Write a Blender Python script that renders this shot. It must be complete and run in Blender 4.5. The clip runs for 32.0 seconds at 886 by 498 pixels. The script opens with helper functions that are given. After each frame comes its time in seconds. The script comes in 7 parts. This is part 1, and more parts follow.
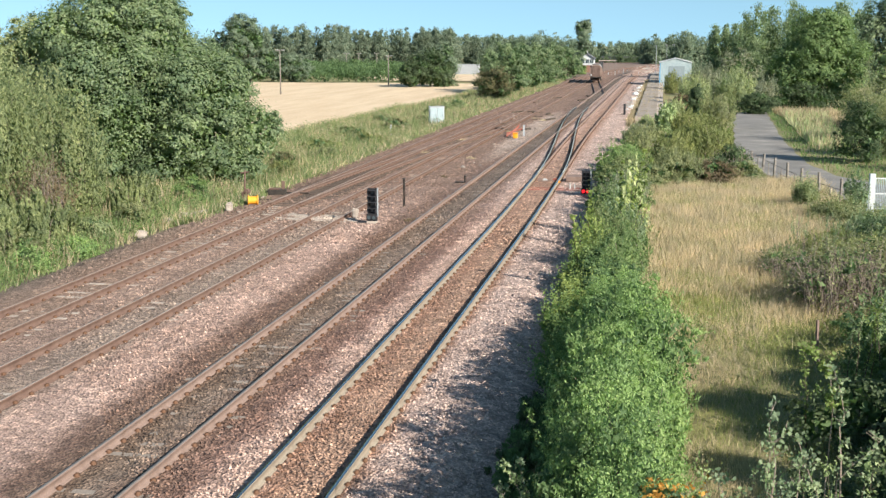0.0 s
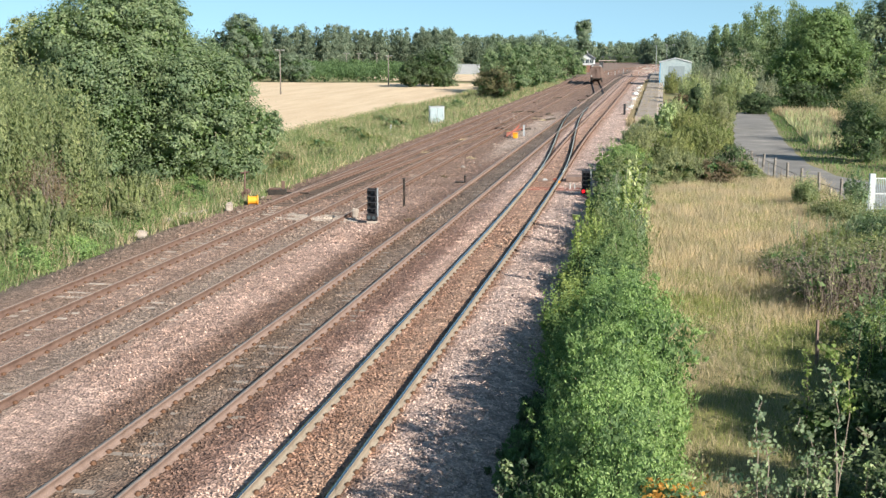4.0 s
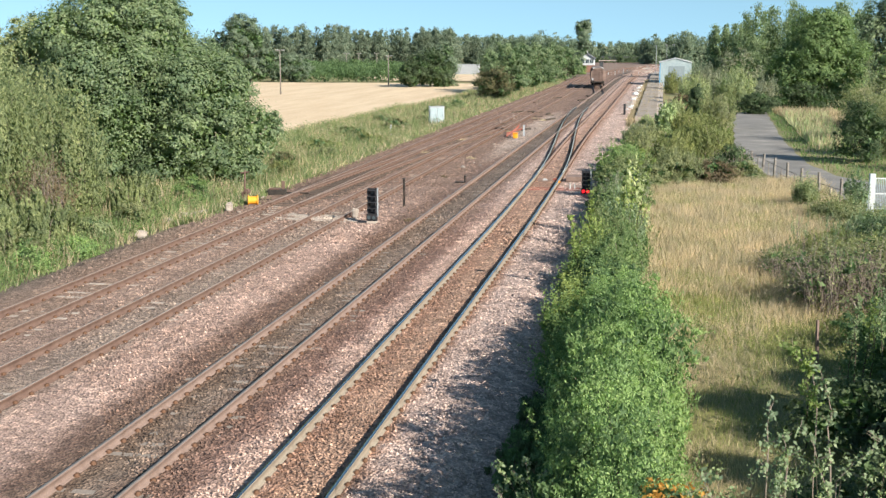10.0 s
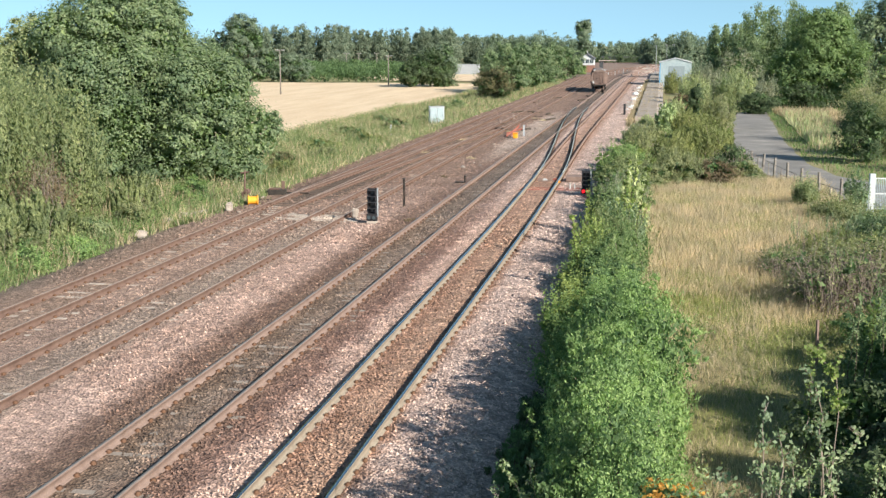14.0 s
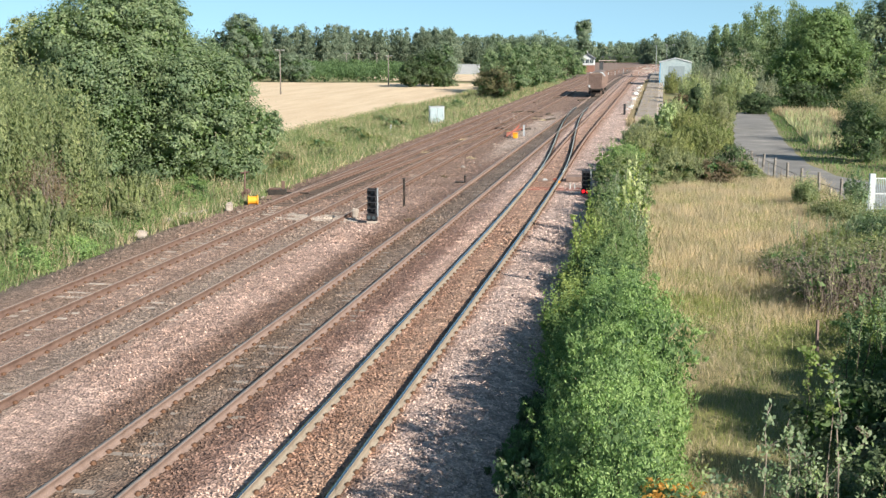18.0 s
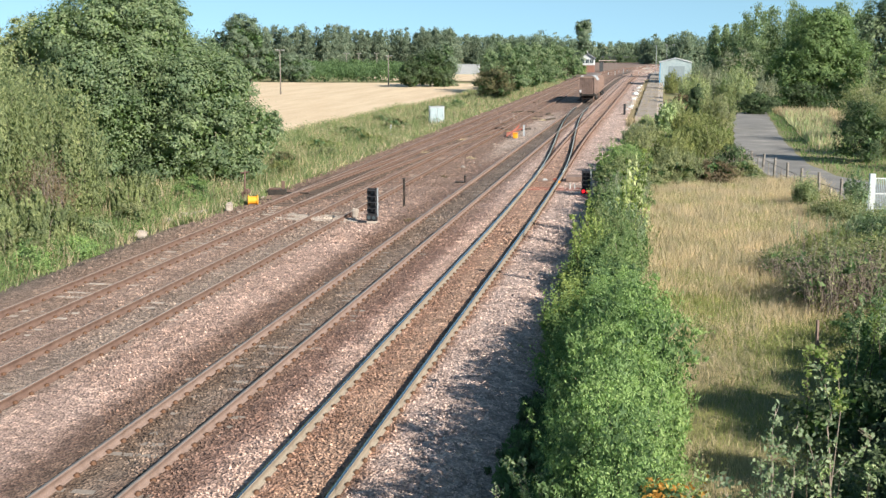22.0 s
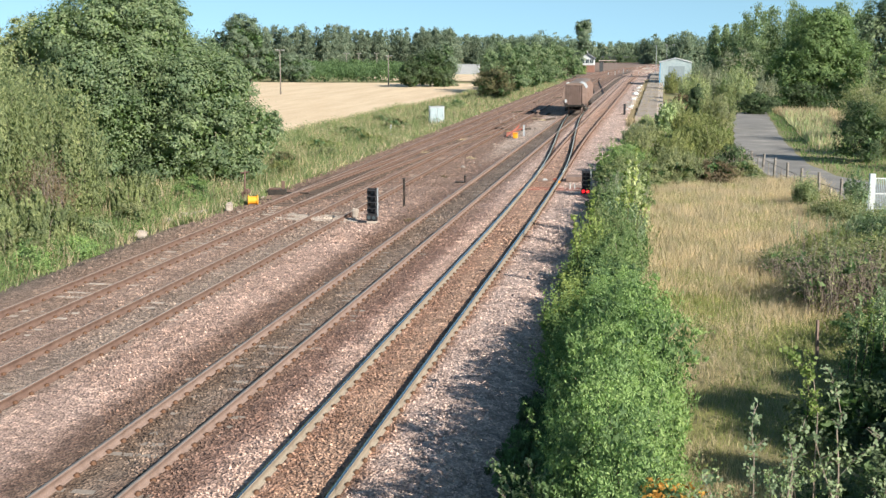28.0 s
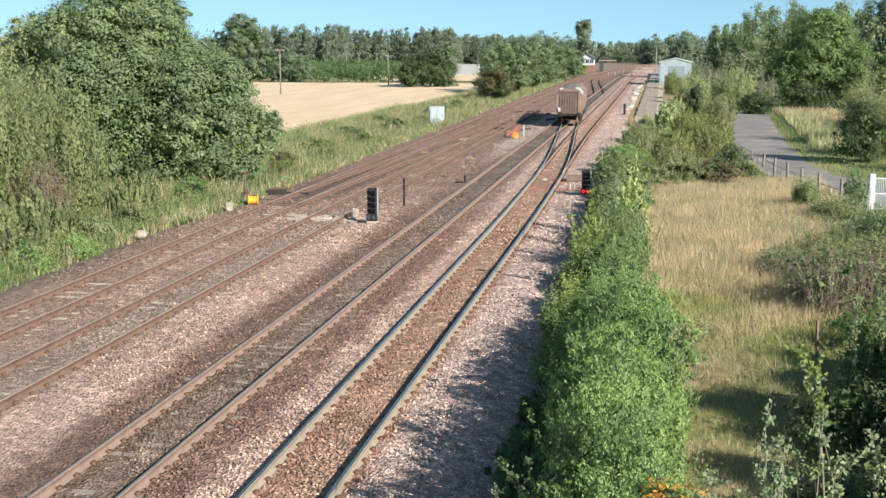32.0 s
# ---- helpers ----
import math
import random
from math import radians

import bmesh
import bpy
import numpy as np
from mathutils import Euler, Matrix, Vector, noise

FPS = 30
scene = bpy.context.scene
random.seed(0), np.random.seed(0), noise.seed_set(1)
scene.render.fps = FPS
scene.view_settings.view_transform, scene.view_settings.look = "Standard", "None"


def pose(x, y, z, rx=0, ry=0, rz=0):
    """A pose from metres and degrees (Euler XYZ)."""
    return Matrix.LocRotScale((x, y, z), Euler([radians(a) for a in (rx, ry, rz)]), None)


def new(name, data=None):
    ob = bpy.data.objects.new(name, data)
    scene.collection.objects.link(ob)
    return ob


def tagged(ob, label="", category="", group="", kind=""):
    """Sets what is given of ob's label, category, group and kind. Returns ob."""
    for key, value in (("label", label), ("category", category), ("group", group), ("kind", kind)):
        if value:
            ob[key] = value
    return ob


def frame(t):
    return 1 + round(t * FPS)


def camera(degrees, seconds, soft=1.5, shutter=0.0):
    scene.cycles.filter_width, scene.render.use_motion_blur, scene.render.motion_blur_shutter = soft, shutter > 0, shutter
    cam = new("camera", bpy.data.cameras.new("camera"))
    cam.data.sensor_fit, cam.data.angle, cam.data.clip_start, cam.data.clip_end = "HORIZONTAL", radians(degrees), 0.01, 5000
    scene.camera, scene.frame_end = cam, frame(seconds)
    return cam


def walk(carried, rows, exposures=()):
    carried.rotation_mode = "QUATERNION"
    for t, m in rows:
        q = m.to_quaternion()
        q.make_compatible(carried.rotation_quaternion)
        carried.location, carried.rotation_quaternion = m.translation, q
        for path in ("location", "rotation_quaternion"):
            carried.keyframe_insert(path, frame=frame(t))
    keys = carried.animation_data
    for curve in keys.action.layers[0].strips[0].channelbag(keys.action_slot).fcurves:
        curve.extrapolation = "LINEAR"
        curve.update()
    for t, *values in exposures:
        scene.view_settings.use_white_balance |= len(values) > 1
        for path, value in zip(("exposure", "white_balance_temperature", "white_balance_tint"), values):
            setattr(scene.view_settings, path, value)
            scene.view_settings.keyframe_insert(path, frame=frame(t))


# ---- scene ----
cam = camera(40.7, 32.0, soft=1.4)
EYE = pose(0, 0, 7.7, 90 - 9.757, 0, 10.27)
walk(cam, [(0, EYE), (32.0, EYE)], exposures=[(0, 0.89), (32.0, 0.89)])

# ---- world and sun ----
SUN_EL, SUN_DIR = 29.0, Vector((0.79, -0.61, 0)).normalized()
world = bpy.data.worlds.new("sky")
scene.world = world
world.use_nodes = True
wn = world.node_tree.nodes
sky = wn.new("ShaderNodeTexSky")
sky.sky_type, sky.sun_disc = "NISHITA", False
sky.sun_elevation = radians(SUN_EL)
sky.sun_rotation = math.atan2(SUN_DIR.x, SUN_DIR.y)
sky.air_density, sky.dust_density, sky.ozone_density = 1.0, 0.1, 0.6
sky.altitude = 600
wn["Background"].inputs[1].default_value = 0.102
lift = wn.new("ShaderNodeVectorMath")
lift.operation = "ADD"
lift.inputs[1].default_value = (0, 0, 0.2)
world.node_tree.links.new(wn.new("ShaderNodeTexCoord").outputs["Generated"], lift.inputs[0])
world.node_tree.links.new(lift.outputs[0], sky.inputs[0])
tint = wn.new("ShaderNodeMix")
tint.data_type, tint.blend_type = "RGBA", "MULTIPLY"
tint.inputs[0].default_value, tint.inputs[7].default_value = 1.0, (0.90, 1.05, 0.95, 1)
world.node_tree.links.new(sky.outputs[0], tint.inputs[6])
world.node_tree.links.new(tint.outputs[2], wn["Background"].inputs[0])
sun = new("sun", bpy.data.lights.new("sun", "SUN"))
sun.data.energy, sun.data.angle, sun.data.color = 5.0, radians(0.6), (1.0, 0.94, 0.83)
to_sun = Vector((SUN_DIR.x * math.cos(radians(SUN_EL)), SUN_DIR.y * math.cos(radians(SUN_EL)), math.sin(radians(SUN_EL))))
sun.rotation_euler = to_sun.to_track_quat("Z", "Y").to_euler()


# ---- materials ----
def nodes_of(name):
    m = bpy.data.materials.new(name)
    m.use_nodes = True
    nt = m.node_tree
    return m, nt, nt.nodes["Principled BSDF"]


def ramp(nt, fac, stops, mode="LINEAR"):
    r = nt.nodes.new("ShaderNodeValToRGB")
    r.color_ramp.interpolation = mode
    while len(r.color_ramp.elements) < len(stops):
        r.color_ramp.elements.new(0.5)
    for e, (p, c) in zip(r.color_ramp.elements, stops):
        e.position, e.color = p, (*c, 1)
    nt.links.new(fac, r.inputs[0])
    return r.outputs[0]


def noise_tex(nt, scale, detail=4, rough=0.6, vec=None):
    n = nt.nodes.new("ShaderNodeTexNoise")
    n.inputs["Scale"].default_value, n.inputs["Detail"].default_value, n.inputs["Roughness"].default_value = scale, detail, rough
    if vec is not None:
        nt.links.new(vec, n.inputs["Vector"])
    return n.outputs["Fac"]


def mix_col(nt, fac, a, b, mode="MIX"):
    n = nt.nodes.new("ShaderNodeMix")
    n.data_type, n.blend_type = "RGBA", mode
    for v, s in ((fac, n.inputs[0]), (a, n.inputs[6]), (b, n.inputs[7])):
        if isinstance(v, (int, float)):
            s.default_value = v
        elif isinstance(v, tuple):
            s.default_value = (*v, 1)
        else:
            nt.links.new(v, s)
    return n.outputs[2]


def calc(nt, op, a, b=0.0):
    n = nt.nodes.new("ShaderNodeMath")
    n.operation = op
    for v, s in ((a, n.inputs[0]), (b, n.inputs[1])):
        if isinstance(v, (int, float)):
            s.default_value = v
        else:
            nt.links.new(v, s)
    return n.outputs[0]


def bump(nt, bsdf, height, strength, dist):
    b = nt.nodes.new("ShaderNodeBump")
    b.inputs["Strength"].default_value, b.inputs["Distance"].default_value = strength, dist
    nt.links.new(height, b.inputs["Height"])
    nt.links.new(b.outputs[0], bsdf.inputs["Normal"])


def place_of(nt):
    g = nt.nodes.new("ShaderNodeNewGeometry")
    return g


def surface(name, c1, c2, scale=6.0, rough=0.8, metal=0.0, bump_s=0.3, bump_d=0.01, fine=40.0, spec=0.3):
    """Two-tone worn surface with coarse stains, fine grain and relief."""
    m, nt, b = nodes_of(name)
    pos = place_of(nt).outputs["Position"]
    tc = nt.nodes.new("ShaderNodeTexCoord").outputs["Object"]
    a = noise_tex(nt, scale, 5, 0.65, tc)
    f = noise_tex(nt, fine, 3, 0.7, tc)
    base = ramp(nt, a, [(0.3, c1), (0.7, c2)])
    shade = ramp(nt, f, [(0.2, (0.72,) * 3), (0.8, (1.2,) * 3)])
    nt.links.new(mix_col(nt, 1.0, base, shade, "MULTIPLY"), b.inputs["Base Color"])
    b.inputs["Roughness"].default_value, b.inputs["Metallic"].default_value = rough, metal
    b.inputs["Specular IOR Level"].default_value = spec
    bump(nt, b, f, bump_s, bump_d)
    return m


def foliage(name, dark, mid, light, trans=0.42, rough=0.65):
    """Leaves: each its own tint, patches of tone over the crown, light passing through the blade."""
    m, nt, b = nodes_of(name)
    g = place_of(nt)
    dark, light = [tuple(a * 0.62 + c * 0.38 for a, c in zip(e, mid)) for e in (dark, light)]
    col = ramp(nt, g.outputs["Random Per Island"], [(0.0, dark), (0.5, mid), (1.0, light)])
    patch = ramp(nt, noise_tex(nt, 0.55, 3, 0.6, g.outputs["Position"]), [(0.3, (0.72, 0.78, 0.75)), (0.7, (1.25, 1.2, 1.1))])
    col = mix_col(nt, 1.0, col, patch, "MULTIPLY")
    tuft = ramp(nt, noise_tex(nt, 2.4, 2, 0.5, g.outputs["Position"]), [(0.35, (0.80, 0.83, 0.85)), (0.65, (1.2, 1.17, 1.08))])
    col = mix_col(nt, 1.0, col, tuft, "MULTIPLY")
    nt.links.new(col, b.inputs["Base Color"])
    b.inputs["Roughness"].default_value, b.inputs["Specular IOR Level"].default_value = rough, 0.25
    t = nt.nodes.new("ShaderNodeBsdfTranslucent")
    nt.links.new(mix_col(nt, 1.0, col, (1.08, 1.25, 0.78), "MULTIPLY"), t.inputs[0])
    mx = nt.nodes.new("ShaderNodeMixShader")
    mx.inputs[0].default_value = trans
    nt.links.new(b.outputs[0], mx.inputs[1])
    nt.links.new(t.outputs[0], mx.inputs[2])
    nt.links.new(mx.outputs[0], nt.nodes["Material Output"].inputs[0])
    return m


def glow(name, colour, strength):
    m, nt, b = nodes_of(name)
    b.inputs["Base Color"].default_value = (*colour, 1)
    b.inputs["Emission Color"].default_value, b.inputs["Emission Strength"].default_value = (*colour, 1), strength
    return m


def ballast_material():
    """Crushed stone: pink-grey granite, browned by brake dust and rust along each track."""
    m, nt, b = nodes_of("ballast_stone")
    g = place_of(nt)
    sep = nt.nodes.new("ShaderNodeSeparateXYZ")
    nt.links.new(g.outputs["Position"], sep.inputs[0])
    wob = calc(nt, "MULTIPLY", calc(nt, "SUBTRACT", noise_tex(nt, 0.9, 5, 0.7, g.outputs["Position"]), 0.5), 1.3)
    x = calc(nt, "ADD", sep.outputs[0], wob)
    fac = calc(nt, "DIVIDE", calc(nt, "ADD", x, 22.0), 20.0)
    pink, rust, brown, dark = (0.50, 0.36, 0.305), (0.33, 0.20, 0.145), (0.215, 0.14, 0.11), (0.13, 0.10, 0.085)
    warm, pale = (0.36, 0.26, 0.215), (0.53, 0.41, 0.365)

    def at(xx, c):
        return ((xx + 22.0) / 20.0, c)
    stops = [at(-21.6, (0.2, 0.165, 0.14)), at(-19.2, (0.30, 0.215, 0.17)), at(-18.1, (0.33, 0.24, 0.19)), at(-16.6, warm), at(-15.6, (0.31, 0.23, 0.19)), at(-14.8, (0.31, 0.245, 0.205)), at(-14.0, (0.33, 0.26, 0.22)), at(-13.4, pink),
             at(-12.2, pink), at(-11.4, brown), at(-10.2, (0.20, 0.145, 0.11)), at(-9.7, (0.245, 0.19, 0.155)), at(-8.9, brown), at(-8.15, (0.26, 0.165, 0.135)), at(-7.75, pink), at(-7.1, pink), at(-6.75, rust), at(-6.1, (0.42, 0.285, 0.215)),
             at(-5.4, rust), at(-5.05, pale), at(-3.2, pale), at(-2.6, (0.3, 0.26, 0.23))]
    near = ramp(nt, fac, stops)
    far = ramp(nt, fac, [at(-21.6, (0.2, 0.14, 0.11)), at(-19.5, (0.27, 0.185, 0.147)), at(-12.6, (0.275, 0.19, 0.15)), at(-11.0, (0.24, 0.165, 0.135)), at(-10.3, (0.17, 0.135, 0.115)), at(-9.2, (0.18, 0.145, 0.122)), at(-8.6, (0.3, 0.22, 0.19)), at(-8.2, (0.48, 0.37, 0.33)), at(-7.4, pink), at(-6.9, (0.41, 0.275, 0.215)), at(-5.9, (0.41, 0.275, 0.215)), at(-5.3, pale), at(-3.0, pale)])
    d = calc(nt, "ADD", sep.outputs[1], calc(nt, "MULTIPLY", wob, 9.0))
    d = nt.nodes.new("ShaderNodeMapRange"), d
    nt.links.new(d[1], d[0].inputs[0])
    d[0].inputs[1].default_value, d[0].inputs[2].default_value = 46.0, 68.0
    col = mix_col(nt, d[0].outputs[0], near, far)

    def stain(col, cx, cy, rx, ry, tint, amount):
        dx = calc(nt, "DIVIDE", calc(nt, "SUBTRACT", x, cx), rx)
        dy = calc(nt, "DIVIDE", calc(nt, "SUBTRACT", calc(nt, "ADD", sep.outputs[1], wob), cy), ry)
        rr = calc(nt, "ADD", calc(nt, "MULTIPLY", dx, dx), calc(nt, "MULTIPLY", dy, dy))
        f = ramp(nt, rr, [(0.35, (amount,) * 3), (1.0, (0, 0, 0))])
        return mix_col(nt, f, col, tint)
    col = stain(col, -18.2, 67.0, 1.8, 10.0, (0.075, 0.06, 0.052), 0.8)
    col = stain(col, -15.1, 52.4, 1.9, 1.3, (0.62, 0.53, 0.46), 0.75)
    col = stain(col, -11.6, 112.0, 1.35, 34.0, (0.47, 0.385, 0.335), 0.85)
    col = stain(col, -6.4, 68.5, 1.3, 3.0, (0.26, 0.15, 0.10), 0.5)
    v = nt.nodes.new("ShaderNodeTexVoronoi")
    v.inputs["Scale"].default_value = 17.0
    nt.links.new(g.outputs["Position"], v.inputs["Vector"])
    vs = nt.nodes.new("ShaderNodeSeparateColor")
    nt.links.new(v.outputs["Color"], vs.inputs[0])
    tone = ramp(nt, vs.outputs[0], [(0.0, (0.6, 0.59, 0.58)), (0.5, (1.0, 0.98, 0.97)), (1.0, (1.42, 1.38, 1.33))])
    col = mix_col(nt, 1.0, col, tone, "MULTIPLY")
    isl = ramp(nt, g.outputs["Random Per Island"], [(0.0, (0.72,) * 3), (1.0, (1.3,) * 3)])
    col = mix_col(nt, 1.0, col, isl, "MULTIPLY")
    big = ramp(nt, noise_tex(nt, 0.35, 4, 0.6, g.outputs["Position"]), [(0.3, (0.85, 0.82, 0.8)), (0.7, (1.12, 1.12, 1.12))])
    col = mix_col(nt, 1.0, col, big, "MULTIPLY")
    drift = ramp(nt, noise_tex(nt, 2.6, 6, 0.75, g.outputs["Position"]), [(0.32, (0.72, 0.70, 0.69)), (0.5, (1.0, 1.0, 1.0)), (0.7, (1.32, 1.30, 1.27))])
    col = mix_col(nt, 1.0, col, drift, "MULTIPLY")
    v2 = nt.nodes.new("ShaderNodeTexVoronoi")
    v2.inputs["Scale"].default_value = 6.5
    nt.links.new(g.outputs["Position"], v2.inputs["Vector"])
    vs2 = nt.nodes.new("ShaderNodeSeparateColor")
    nt.links.new(v2.outputs["Color"], vs2.inputs[0])
    stone = ramp(nt, vs2.outputs[0], [(0.0, (0.62, 0.6, 0.59)), (0.2, (0.92, 0.92, 0.92)), (0.8, (1.04, 1.04, 1.04)), (0.93, (1.5, 1.47, 1.43))])
    nt.links.new(mix_col(nt, 0.8, col, stone, "MULTIPLY"), b.inputs["Base Color"])
    b.inputs["Roughness"].default_value, b.inputs["Specular IOR Level"].default_value = 0.85, 0.25
    bump(nt, b, v.outputs["Distance"], 1.0, 0.05)
    return m


def grass_ground_material():
    m, nt, b = nodes_of("meadow_soil")
    pos = place_of(nt).outputs["Position"]
    col = ramp(nt, noise_tex(nt, 0.12, 6, 0.65, pos), [(0.35, (0.15, 0.16, 0.06)), (0.5, (0.23, 0.21, 0.09)), (0.65, (0.33, 0.28, 0.14))])
    fine = ramp(nt, noise_tex(nt, 9.0, 4, 0.7, pos), [(0.25, (0.55,) * 3), (0.75, (1.3,) * 3)])
    nt.links.new(mix_col(nt, 1.0, col, fine, "MULTIPLY"), b.inputs["Base Color"])
    b.inputs["Roughness"].default_value = 0.95
    bump(nt, b, noise_tex(nt, 6.0, 4, 0.7, pos), 0.8, 0.12)
    return m


def stubble_material():
    m, nt, b = nodes_of("stubble")
    pos = place_of(nt).outputs["Position"]
    mp = nt.nodes.new("ShaderNodeMapping")
    mp.inputs["Rotation"].default_value = (0, 0, radians(-20))
    mp.inputs["Scale"].default_value = (0.5, 0.06, 1)
    nt.links.new(pos, mp.inputs[0])
    col = ramp(nt, noise_tex(nt, 1.0, 5, 0.6, mp.outputs[0]), [(0.3, (0.56, 0.41, 0.262)), (0.7, (0.68, 0.53, 0.36))])
    fine = ramp(nt, noise_tex(nt, 3.0, 4, 0.7, pos), [(0.25, (0.85,) * 3), (0.75, (1.12,) * 3)])
    nt.links.new(mix_col(nt, 1.0, col, fine, "MULTIPLY"), b.inputs["Base Color"])
    b.inputs["Roughness"].default_value = 0.9
    bump(nt, b, noise_tex(nt, 4.0, 3, 0.7, pos), 0.6, 0.1)
    return m


def asphalt_material():
    m, nt, b = nodes_of("worn_asphalt")
    pos = place_of(nt).outputs["Position"]
    col = ramp(nt, noise_tex(nt, 0.3, 5, 0.65, pos), [(0.3, (0.145, 0.135, 0.125)), (0.52, (0.21, 0.195, 0.18)), (0.7, (0.31, 0.285, 0.26))])
    fine = ramp(nt, noise_tex(nt, 25.0, 3, 0.7, pos), [(0.25, (0.8,) * 3), (0.75, (1.15,) * 3)])
    nt.links.new(mix_col(nt, 1.0, col, fine, "MULTIPLY"), b.inputs["Base Color"])
    b.inputs["Roughness"].default_value = 0.85
    bump(nt, b, noise_tex(nt, 30.0, 3, 0.7, pos), 0.4, 0.01)
    return m


